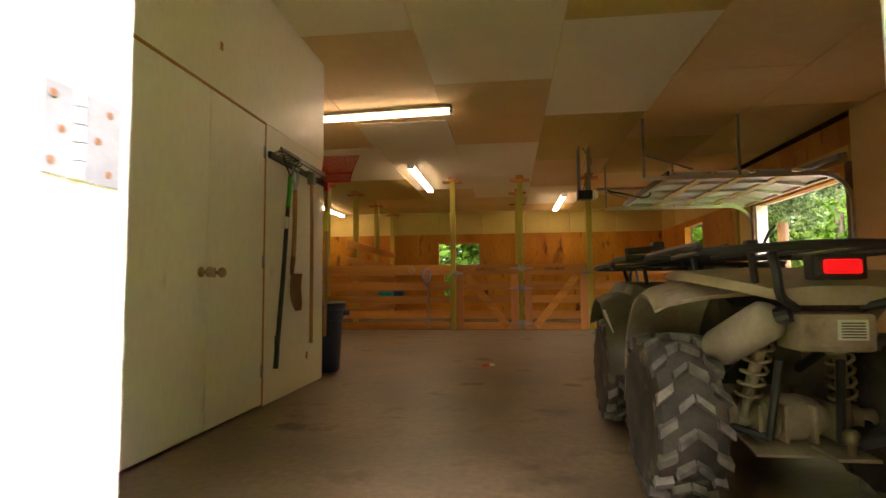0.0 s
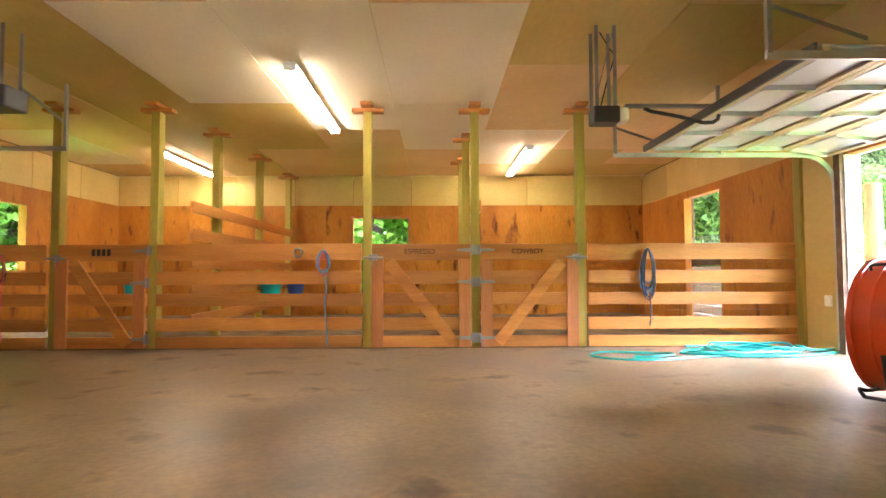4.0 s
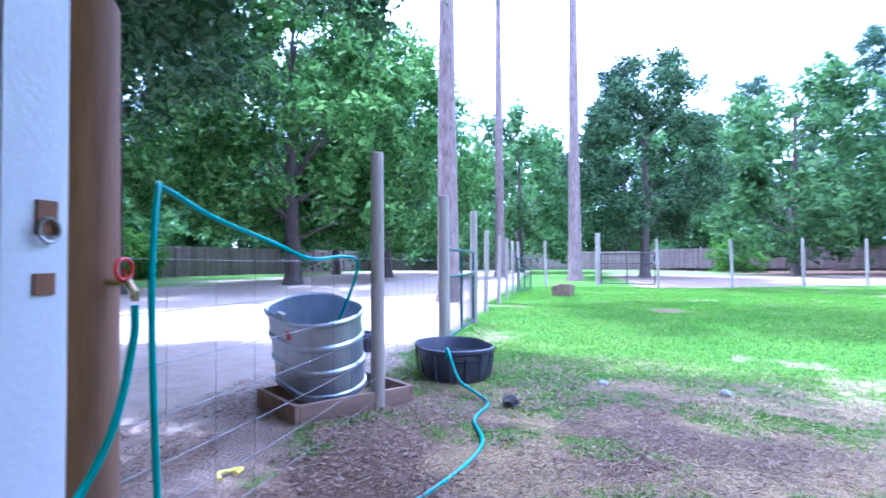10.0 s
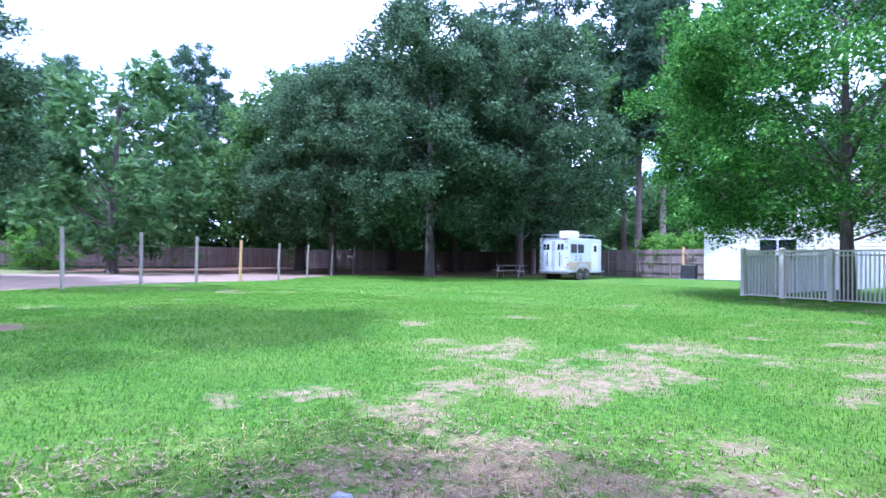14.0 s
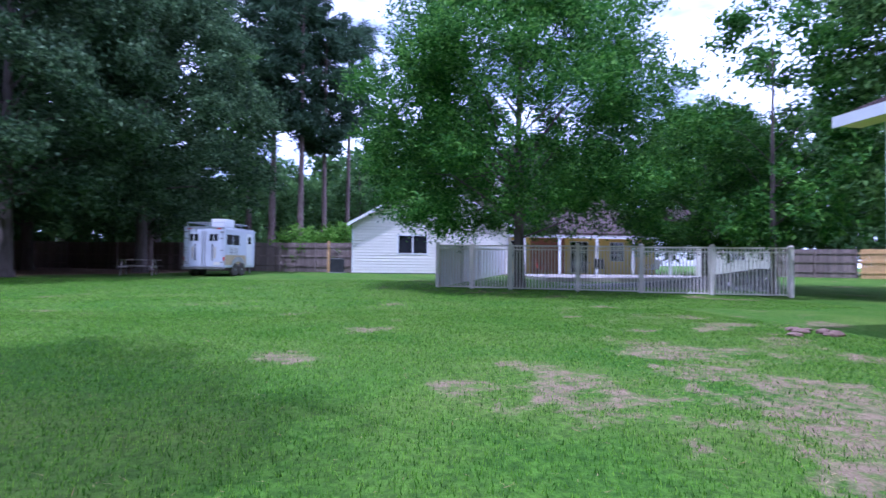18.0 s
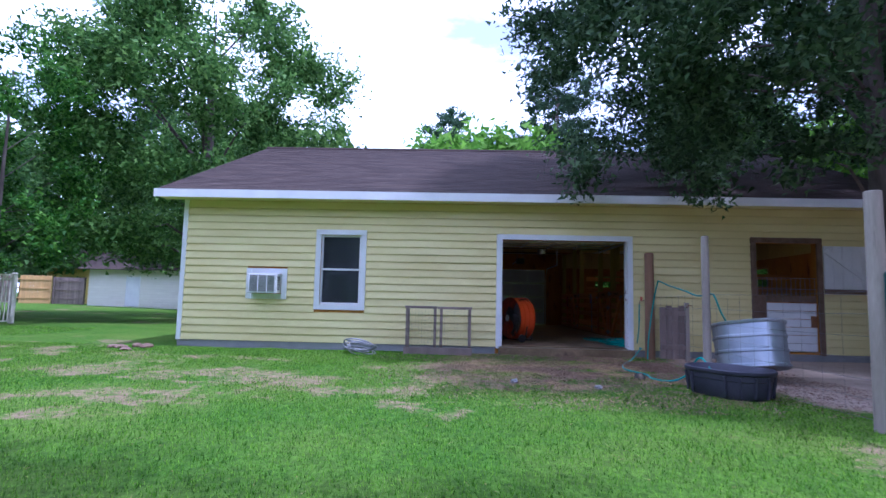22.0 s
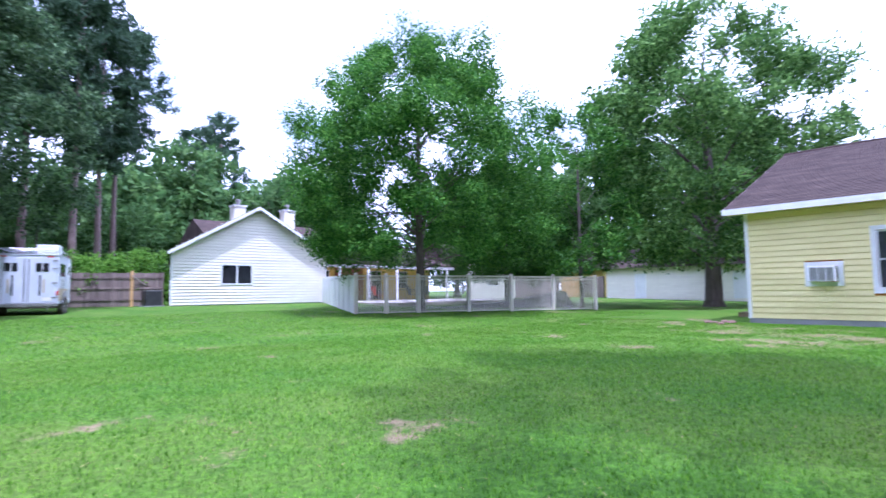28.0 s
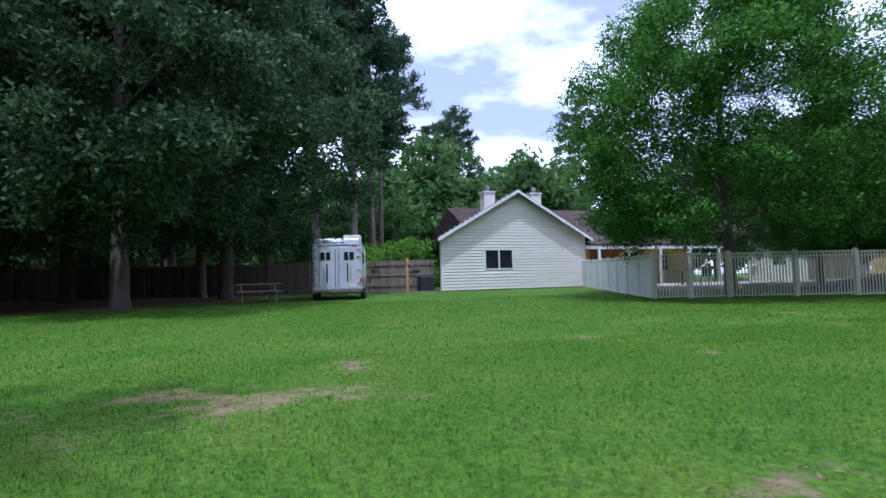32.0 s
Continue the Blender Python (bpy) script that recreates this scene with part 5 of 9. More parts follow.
def rope_hank(name, x, z0, z1, mats, label, w=0.07, tail=None):
    ob = thing(name, pose(x, YF - 0.09, 0), label, "tack")
    hook = bmesh.new()
    tube(hook, [(0, 0.0, z1 + 0.01), (0, -0.05, z1 + 0.0), (0, -0.06, z1 + 0.03)], 0.006, 6)
    part("hook", hook, M_DULLSTEEL, ob)
    r = random.Random(int(x * 100))
    for k, mt in enumerate(mats):
        bm = bmesh.new()
        for q in range(2):
            pts, ww, zz = [], w * r.uniform(0.5, 1.0), z0 + (z1 - z0) * r.uniform(0, 0.35)
            for i in range(17):
                a = 2 * math.pi * i / 16
                pts.append((ww * math.sin(a) * (0.55 + 0.45 * (1 - math.cos(a)) / 2), -0.035 - 0.012 * k - 0.01 * q, z1 + 0.005 - (z1 - zz) * (1 - math.cos(a)) / 2))
            tube(bm, pts[:-1], 0.0085, 6, closed=True)
        part("strap" if "halter" in name else "loop", bm, mt, ob)
    if tail:
        bm = bmesh.new()
        tube(bm, [(0.02, -0.05, z0 + 0.1), (0.035, -0.045, z0 - 0.12), (0.015, -0.045, z0 - 0.3), (0.05, -0.05, tail)], 0.008, 6)
        part("tail", bm, mats[-1], ob)


rope_hank("lead_rope", -1.12, 0.83, 1.15, (M_ROPEY, M_ROPER, M_ROPEB), "red, yellow and blue lead rope coiled on a hook", 0.10, 0.04)
rope_hank("halter", 2.72, 0.55, 1.16, (M_ROPEB, M_LEATHER, M_LEATHER, M_LEATHER), "dark halter with pale blue lead hung on the fence", 0.11, 0.35)
rope_hank("halter", -4.9, 0.7, 1.12, (M_LEATHER, M_ROPER), "dark halter with a red lead hung on the fence", 0.09, 0.1)
bm = bmesh.new()
tube(bm, [(0.05 * math.cos(a * 0.6), -0.02 - 0.004 * a, 0.05 * math.sin(a * 0.6)) for a in range(12)], 0.012, 6)
part("hanging_ring", bm, M_DULLSTEEL, fence_mid, "dark iron ring screwed to the top rail", m=fence_mid.matrix_basis.inverted() @ pose(-1.42, YF - 0.09, 1.13))


def feed_bucket(x, y, z, mt, label):
    ob = thing("feed_bucket", pose(x, y, z), label, "bucket", "feed buckets")
    bm = bmesh.new()
    lathe(bm, [(0.13, 0), (0.17, 0.26), (0.185, 0.265), (0.185, 0.285), (0.165, 0.285), (0.125, 0.02), (0.02, 0.02)], 20)
    part("body", bm, mt, ob, smooth=True)
    bm = bmesh.new()
    tube(bm, [(0.17 * math.cos(a), 0, 0.28 + 0.12 * math.sin(a)) for a in [math.pi * i / 8 for i in range(9)]], 0.005, 5)
    part("bail", bm, M_DULLSTEEL, ob)


feed_bucket(-2.575, 14.3, 0.42, M_BUCKETTEAL, "teal plastic feed bucket hung in a stall")
feed_bucket(-2.575, 15.9, 0.42, M_BUCKETBLUE, "blue plastic feed bucket hung in a stall")
feed_bucket(-5.6, 15.6, 0.42, M_BUCKETTEAL, "teal plastic feed bucket hung in a stall")

# ---- lamps ----
def strip_light(x, y, rz, label, length=2.4):
    ob = thing("ceiling_light", pose(x, y, CEIL, 0, 0, rz), label, "ceiling light", "fluorescent strip lights")
    bm = bmesh.new()
    l = length / 2
    loft(bm, [[(sx * l, -0.055, -0.004), (sx * l, 0.055, -0.004), (sx * l, 0.075, -0.045), (sx * l, -0.075, -0.045)] for sx in (-1, 1)])
    part("housing", bm, M_WHITE, ob)
    for sy in (-0.04, 0.04):
        bm = bmesh.new()
        tube(bm, [(-l + 0.03, sy, -0.068), (l - 0.03, sy, -0.068)], 0.017, 10)
        part("tube", bm, M_LAMP, ob, "glowing fluorescent tube")
    for sx in (-1, 1):
        part("end_cap", mbox(min(sx * l, sx * (l - 0.03)), max(sx * l, sx * (l - 0.03)), -0.06, 0.06, -0.09, -0.046, 0.004), M_WHITE, ob)


LTXT = "white fluorescent strip light, lit, on the plywood ceiling"
strip_light(-1.38, 7.42, -4, LTXT)
strip_light(-1.2, 11.42, 90, LTXT)
strip_light(1.72, 14.85, 90, LTXT)
strip_light(-4.3, 15.1, 90, LTXT)

# ---- the closet ----
XC, YC = -1.26, 6.0
closet = thing("wall_closet", pose(0, 0, 0), "off-white painted plywood closet wall, scuffed", "wall", kind="structure")
part("panel_above_doors", mbox(XC - 0.1, XC, YS + T, YC, 2.0, CEIL - 0.002), M_CLOSET, closet)
part("panel_south", mbox(XC - 0.1, XC, YS + T, 3.34, 0.0, 1.998), M_CLOSET, closet)
part("panel_north", mbox(XC - 0.1, XC, 4.80, YC, 0.0, 1.998), M_CLOSET, closet)
part("return_wall", mbox(XW + T + 0.002, XC - 0.101, YC - 0.1, YC, 0.0, CEIL - 0.002), M_CLOSET, closet)
part("edge_strip", mbox(XC - 0.012, XC + 0.003, 4.775, 4.80, 0.0, 1.985), M_REDWOOD, closet, "bare reddish wood edge")
part("edge_strip", mbox(XC - 0.012, XC + 0.003, 3.34, 4.80, 1.986, 2.0), M_REDWOOD, closet, "bare reddish wood edge")
part("knot_hole", mbox(XC, XC + 0.002, 4.16, 4.19, 2.26, 2.31), M_REDWOOD, closet)
part("knot_hole", mbox(XC, XC + 0.002, 5.60, 5.64, 0.22, 0.28), M_REDWOOD, closet)
for y0, y1, ky in ((3.345, 4.062, 4.0), (4.068, 4.772, 4.13)):
    d = thing("closet_door", pose(0, 0, 0), "off-white flat plywood closet door, scuffed, with a round knob", "door", "closet doors")
    part("slab", mbox(XC - 0.03, XC + 0.004, y0, y1, 0.02, 1.98, 0.003), M_CLOSET, d)
    bm = bmesh.new()
    lathe(bm, [(0.03, 0), (0.03, 0.006), (0.012, 0.012), (0.012, 0.035), (0.027, 0.042), (0.031, 0.055), (0.024, 0.068), (0.004, 0.072)], 16)
    turned(bm, pose(XC + 0.004, ky, 0.91, 0, 90, 0))
    part("knob", bm, M_BRASS, d, "brass knob", smooth=True)
    hy = y0 if y0 < 4 else y1
    for z in (0.25, 1.0, 1.78):
        bm = bmesh.new()
        tube(bm, [(XC + 0.008, hy, z - 0.045), (XC + 0.008, hy, z + 0.045)], 0.006, 8)
        box(bm, XC + 0.0045, XC + 0.007, hy - 0.02, hy + 0.02, z - 0.045, z + 0.045)
        part("hinge", bm, M_DULLSTEEL, d)

# tool rack and tools on the closet wall
rack = thing("tool_rack", pose(0, 0, 0), "dark steel tool rack rail on the closet wall", "tool rack")
part("rail", mbox(XC + 0.002, XC + 0.03, 4.82, 6.06, 1.755, 1.80, 0.004), M_BLACK, rack)
part("upper_bar", mbox(XC + 0.03, XC + 0.045, 5.1, 5.95, 1.83, 1.87, 0.004), M_DULLSTEEL, rack)
for y in (4.9, 5.0, 5.2, 5.45, 5.75):
    bm = bmesh.new()
    tube(bm, [(XC + 0.03, y - 0.03, 1.775), (XC + 0.09, y - 0.03, 1.78), (XC + 0.1, y - 0.03, 1.80)], 0.006, 6)
    tube(bm, [(XC + 0.03, y + 0.03, 1.775), (XC + 0.09, y + 0.03, 1.78), (XC + 0.1, y + 0.03, 1.80)], 0.006, 6)
    part("hook", bm, M_DULLSTEEL, rack)


def handle(parent, a, b, r, mt, label="", name="handle"):
    bm = bmesh.new()
    tube(bm, [a, tuple((Vector(a) + Vector(b)) / 2 + Vector((0.004, 0, 0))), b], [r, r, r * 0.92], 10)
    part(name, bm, mt, parent, label, True)


rake = thing("garden_rake", pose(0, 0, 0), "bow rake with a dark handle and green grip, hung head up", "rake")
handle(rake, (XC + 0.06, 4.87, 0.25), (XC + 0.075, 5.02, 1.42), 0.017, M_BLACK)
handle(rake, (XC + 0.075, 5.02, 1.42), (XC + 0.078, 5.05, 1.66), 0.0175, M_GREENGRIP, "green grip", "grip")
handle(rake, (XC + 0.062, 4.87, 0.25), (XC + 0.063, 4.885, 0.48), 0.0185, M_GATEGREEN, "dark green grip", "grip")
bm = bmesh.new()
tube(bm, [(XC + 0.078, 5.05, 1.66), (XC + 0.08, 4.94, 1.75), (XC + 0.08, 4.88, 1.825)], 0.006, 6)
tube(bm, [(XC + 0.078, 5.05, 1.66), (XC + 0.08, 5.17, 1.78), (XC + 0.08, 5.24, 1.825)], 0.006, 6)
beam(bm, (XC + 0.08, 4.87, 1.83), (XC + 0.08, 5.23, 1.83), 0.012, 0.02)
for k in range(14):
    y = 4.88 + k * 0.0265
    tube(bm, [(XC + 0.08, y, 1.825), (XC + 0.055, y, 1.815), (XC + 0.012, y + 0.003, 1.80)], [0.0045, 0.004, 0.002], 5)
part("head", bm, M_BLACK, rake)
part("label_band", turned(mbox(-0.019, 0.019, -0.019, 0.019, -0.045, 0.045, 0.006), pose(XC + 0.072, 4.985, 1.30, -7)), M_LABEL, rake)

spade = thing("shovel", pose(0, 0, 0), "round-point shovel with a wooden handle and rusty blade", "shovel")
handle(spade, (XC + 0.06, 5.17, 1.06), (XC + 0.06, 5.19, 1.58), 0.018, M_HANDLE)
bm = bmesh.new()
tube(bm, [(XC + 0.06, 5.17, 1.06), (XC + 0.055, 5.165, 0.98), (XC + 0.045, 5.18, 0.92)], [0.019, 0.018, 0.014], 10)
bl = []
for i in range(9):
    f = i / 8
    w = 0.105 * (1.0 if f < 0.55 else math.sqrt(max(0.02, 1 - ((f - 0.55) / 0.47) ** 2)))
    bl.append((f, w))
rings = []
for f, w in bl:
    z, off = 0.93 - 0.29 * f, 0.045 - 0.02 * math.sin(f * 3)
    rings.append([(XC + off + 0.03 * (u * u), 5.2 + w * u + 0.06 * f, z) for u in (-1, -0.5, 0, 0.5, 1)] + [(XC + off + 0.006 + 0.03 * (u * u), 5.2 + w * u + 0.06 * f, z) for u in (1, 0.5, 0, -0.5, -1)])
loft(bm, rings)
part("blade", bm, M_RUST, spade, "rusty steel blade", True)
bm = bmesh.new()
tube(bm, [(XC + 0.06, 5.19, 1.58), (XC + 0.06, 5.14, 1.66), (XC + 0.06, 5.15, 1.75), (XC + 0.06, 5.24, 1.75), (XC + 0.06, 5.24, 1.66), (XC + 0.06, 5.19, 1.58)], 0.011, 8)
part("grip", bm, M_STEEL, spade, "steel D grip")

hoe = thing("long_tool", pose(0, 0, 0), "reddish wooden long-handled tool hung from the rack", "garden tool")
handle(hoe, (XC + 0.06, 5.56, 0.36), (XC + 0.06, 5.545, 1.70), 0.015, M_HANDLE)
part("ferrule", turned(mbox(-0.03, 0.03, -0.03, 0.03, -0.05, 0.06, 0.01), pose(XC + 0.06, 5.545, 1.74)), M_DULLSTEEL, hoe)

fork = thing("manure_fork", pose(0, 0, 0), "red plastic manure fork with a wooden handle, hung by its head", "pitchfork")
handle(fork, (XC + 0.05, 5.93, 0.38), (XC + 0.06, 5.93, 1.72), 0.015, M_HANDLE)
part("label_band", turned(mbox(-0.017, 0.017, -0.017, 0.017, -0.09, 0.09, 0.005), pose(XC + 0.057, 5.93, 1.42)), M_ROPEY, fork)
part("socket", mbox(XC + 0.04, XC + 0.08, 5.90, 5.96, 1.70, 1.79, 0.008), M_RED, fork)
bm = bmesh.new()
for a, b in (((XC - 0.065, 5.93, 1.79), (XC + 0.285, 5.93, 1.79)), ((XC - 0.055, 5.95, 1.87), (XC + 0.29, 5.95, 1.87))):
    tube(bm, [a, b], 0.011, 6)
part("crossbar", bm, M_RED, fork, "red plastic crossbars")
for k in range(17):
    x = XC - 0.06 + k * 0.021
    bm = bmesh.new()
    tube(bm, [(x, 5.93, 1.79), (x + 0.01, 5.95, 1.87), (x + 0.06, 6.02, 2.05)], [0.0085, 0.008, 0.006], 6)
    part("tine", bm, M_RED, fork)


# trash can
can = thing("trash_can", pose(-1.47, 6.42, 0), "navy blue plastic trash can with a dark lid", "trash can")
bm = bmesh.new()
lathe(bm, [(0.225, 0), (0.235, 0.02), (0.262, 0.5), (0.268, 0.505), (0.272, 0.60), (0.285, 0.605), (0.285, 0.64), (0.26, 0.64), (0.22, 0.03), (0.05, 0.03)], 28)
part("body", bm, M_NAVY, can, smooth=True)
bm = bmesh.new()
lathe(bm, [(0.287, 0.625), (0.293, 0.63), (0.293, 0.665), (0.278, 0.675), (0.262, 0.668), (0.255, 0.60)], 28, cap=False)
part("rim", bm, M_BLACK, can, smooth=True)
for a in (0.3, 3.44):
    part("lug", turned(mbox(-0.02, 0.05, -0.05, 0.05, -0.03, 0.03, 0.008), pose(0.28 * math.cos(a), 0.28 * math.sin(a), 0.57, 0, 0, math.degrees(a))), M_NAVY, can)

litter = thing("candy_wrapper", pose(0.22, 6.8, 0.0, 0, 0, 25), "crumpled red and white wrapper on the floor", "litter")
bm = bmesh.new()
loft(bm, [[(x, -0.03, 0.004 + h), (x, 0.0, 0.02 + h), (x, 0.03, 0.004 + h), (x, 0.0, 0.003)] for x, h in ((-0.06, 0), (-0.02, 0.008), (0.015, 0.004))])
part("wrapper", bm, M_RED, litter)
bm = bmesh.new()
loft(bm, [[(x, -0.028, 0.004 + h), (x, 0.0, 0.022 + h), (x, 0.028, 0.004 + h), (x, 0.0, 0.003)] for x, h in ((0.016, 0.004), (0.05, 0.01), (0.075, 0))])
part("torn_end", bm, M_LABEL, litter)

# ---- the roller door overhead ----
gd = thing("garage_door", pose(0, 0, 0), "sectional roller door standing open under the ceiling", "garage door")
DY0, DY1, DZ = OP0 - 0.06, OP1 + 0.06, 2.235
sect = 0.485
for k in range(4):
    xb = 4.48 - sect - k * (sect + 0.012)
    m = pose(xb, 0, DZ, 0, 9 if k == 0 else 0, 0)
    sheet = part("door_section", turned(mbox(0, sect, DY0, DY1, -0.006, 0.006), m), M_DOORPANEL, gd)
    for e in (0.0, sect - 0.05):
        part("edge_rail", turned(mbox(e, e + 0.05, DY0, DY1, -0.03, -0.0065), m), M_YTRIM, sheet)
    for i in range(5):
        y = DY0 + 0.03 + (DY1 - DY0 - 0.1) * i / 4
        part("stile", turned(mbox(0.051, sect - 0.051, y, y + 0.045, -0.045, -0.0065), m), M_STEEL, sheet)
    for i in range(4):
        y = DY0 + 0.17 + (DY1 - DY0 - 0.1) * i / 4
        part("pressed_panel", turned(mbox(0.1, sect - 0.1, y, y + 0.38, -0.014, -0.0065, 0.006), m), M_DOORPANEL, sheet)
part("bottom_seal", mbox(2.45, 2.478, DY0, DY1, DZ - 0.05, DZ + 0.02, 0.005), M_BLACK, gd)
TZ = DZ - 0.075
part_pts = [(XE - T - 0.03 - 0.36 * (1 - math.cos(radians(a))), TZ - 0.36 + 0.36 * math.sin(radians(a))) for a in range(0, 91, 15)]
for yy in (DY0 - 0.035, DY1 + 0.035):
    bm = bmesh.new()
    pts = [(XE - T - 0.03, yy, 0.04), (XE - T - 0.03, yy, 1.0)] + [(x, yy, z) for x, z in part_pts] + [(3.2, yy, TZ), (2.14, yy, TZ)]
    for a, b in zip(pts, pts[1:]):
        beam(bm, a, b, 0.05, 0.022, (0, 1, 0))
    part("track", bm, M_STEEL, gd, "galvanised door track")
    bm = bmesh.new()
    beam(bm, (2.16, yy, TZ + 0.01), (2.16, yy, CEIL), 0.03, 0.03)
    beam(bm, (3.3, yy, TZ + 0.01), (3.3, yy, CEIL), 0.03, 0.03)
    beam(bm, (2.17, yy, TZ + 0.3), (2.75, yy, TZ + 0.1), 0.025, 0.004, (0, 1, 0))
    part("hanger", bm, M_DULLSTEEL, gd)
opener = thing("door_opener", pose(0, 0, 0), "ceiling-hung door opener with a grey motor box", "door opener")
YO = (OP0 + OP1) / 2
part("motor_box", mbox(1.50, 1.72, YO - 0.09, YO + 0.09, 2.12, 2.26, 0.02), M_BLACK, opener)
part("light_cover", mbox(1.721, 1.80, YO - 0.085, YO + 0.085, 2.13, 2.25, 0.03), M_LABEL, opener)
part("rail", mbox(1.79, 4.55, YO - 0.02, YO + 0.02, 2.262, 2.292), M_DULLSTEEL, opener)
bm = bmesh.new()
for x in (1.53, 1.68):
    beam(bm, (x, YO - 0.08, 2.25), (x, YO - 0.08, CEIL), 0.03, 0.004)
    beam(bm, (x, YO + 0.08, 2.25), (x, YO + 0.08, CEIL), 0.03, 0.004)
beam(bm, (1.53, YO - 0.08, 2.35), (1.68, YO - 0.08, CEIL), 0.025, 0.004)
part("hanger", bm, M_DULLSTEEL, opener)
bm = bmesh.new()
tube(bm, [(1.95, YO, 2.26), (2.0, YO, 2.235), (2.25, YO - 0.02, 2.18), (2.44, YO - 0.02, 2.13), (2.52, YO - 0.02, 2.135), (2.56, YO - 0.02, 2.16), (2.57, YO - 0.02, 2.20)], 0.016, 8)
part("arm", bm, M_BLACK, opener)
bm = bmesh.new()
tube(bm, [(1.6, YO + 0.05, CEIL), (1.75, YO + 0.12, 2.75), (1.68, YO + 0.1, 2.55), (1.6, YO + 0.05, 2.29)], 0.006, 6)
part("cord", bm, M_BLACK, opener)
bm = bmesh.new()
beam(bm, (XE - T - 0.12, DY0 - 0.1, 2.38), (XE - T - 0.12, DY1 + 0.1, 2.38), 0.03, 0.03)
tube(bm, [(XE - T - 0.12, DY0, 2.38), (XE - T - 0.12, DY1, 2.38)], 0.035, 12)
part("torsion_spring", bm, M_DULLSTEEL, gd)
# a second opener by the west door
op2 = thing("door_opener", pose(-3.4, YO, 0), "ceiling-hung door opener over the west door", "door opener")
part("motor_box", mbox(-0.15, 0.15, -0.13, 0.13, 2.24, 2.42, 0.02), M_BLACK, op2)
part("rail", mbox(-2.7, -0.15, -0.02, 0.02, 2.395, 2.43), M_DULLSTEEL, op2)
bm = bmesh.new()
for x in (-0.1, 0.1):
    beam(bm, (x, -0.1, 2.42), (x, -0.1, CEIL), 0.03, 0.004)
    beam(bm, (x, 0.1, 2.42), (x, 0.1, CEIL), 0.03, 0.004)
part("hanger", bm, M_DULLSTEEL, op2)
tr2 = thing("garage_door", pose(0, 0, 0), "white sectional roller door of the west side, shut", "garage door")
for k in range(4):
    za = 0.012 + k * 0.552
    xw = XW + T + 0.02
    part("door_section", mbox(xw, xw + 0.012, DY0, DY1, za, za + 0.54), M_DOORPANEL, tr2)
    for e in (za, za + 0.49):
        part("edge_rail", mbox(xw + 0.013, xw + 0.035, DY0, DY1, e, e + 0.05), M_STEEL, tr2)
    for i in range(5):
        y = DY0 + 0.03 + (DY1 - DY0 - 0.1) * i / 4
        part("stile", mbox(xw + 0.013, xw + 0.04, y, y + 0.045, za + 0.051, za + 0.489), M_STEEL, tr2)
for yy in (DY0 - 0.035, DY1 + 0.035):
    bm = bmesh.new()
    beam(bm, (XW + T + 0.06, yy, 0.04), (XW + T + 0.06, yy, 1.85), 0.05, 0.022, (0, 1, 0))
    beam(bm, (XW + T + 0.03, yy, 1.85), (XW + 0.5, yy, DZ), 0.05, 0.022, (0, 1, 0))
    beam(bm, (XW + 0.5, yy, DZ), (-3.75, yy, DZ), 0.05, 0.022, (0, 1, 0))
    beam(bm, (-3.77, yy, DZ), (-3.77, yy, CEIL), 0.03, 0.03)
    beam(bm, (-3.8, yy, DZ + 0.3), (-4.3, yy, CEIL), 0.03, 0.004, (0, 1, 0))
    part("track", bm, M_STEEL, tr2)

# ---- walk-in door at the south ----
sd = thing("door_2", pose(0, 0, 0), "white walk-in door frame with its door swung open outside", "door", kind="structure")
part("jamb", mbox(DOOR0 - 0.06, DOOR0 - 0.001, YS - 0.03, YS + T + 0.01, -0.02, 2.05, 0.003), M_WHITE, sd)
part("jamb", mbox(DOOR1 + 0.001, DOOR1 + 0.06, YS - 0.03, YS + T + 0.01, -0.02, 2.05, 0.003), M_WHITE, sd)
part("head", mbox(DOOR0 - 0.06, DOOR1 + 0.06, YS - 0.03, YS + T + 0.01, 2.051, 2.11, 0.003), M_WHITE, sd)
leaf = part("door_leaf", mbox(-0.86, 0, -0.045, 0, 0.01, 2.03, 0.004), M_WHITE, sd, m=pose(DOOR0 - 0.065, YS - 0.035, 0, 0, 0, 46))
for z in (0.25, 0.99, 1.80):
    bm = bmesh.new()
    box(bm, DOOR0 + 0.0005, DOOR0 + 0.0035, YS + 0.076, YS + 0.138, z - 0.05, z + 0.05)
    box(bm, DOOR0 + 0.0005, DOOR0 + 0.0035, YS + 0.024, YS + 0.064, z - 0.05, z + 0.05)
    for q in range(5):
        tube(bm, [(DOOR0 + 0.006, YS + 0.07, z - 0.05 + q * 0.0203), (DOOR0 + 0.006, YS + 0.07, z - 0.0315 + q * 0.0203)], 0.0075, 8)
    hg = part("hinge", bm, M_HINGE, sd, "paint-spattered butt hinge")
    for q in (-0.036, 0.0, 0.036):
        for yy in (0.118 - 0.018 * (q == 0), 0.036 + 0.012 * (q == 0)):
            bm = bmesh.new()
            lathe(bm, [(0.005, 0.0), (0.0048, 0.0012), (0.002, 0.0016)], 8)
            turned(bm, pose(DOOR0 + 0.0035, YS + yy, z + q, 0, 90, 0))
            part("screw", bm, M_RUST, hg)


# ---- beside the barn ----
def gz(x, y):
    return float(ground_z(np.array([x]), np.array([y]))[0])


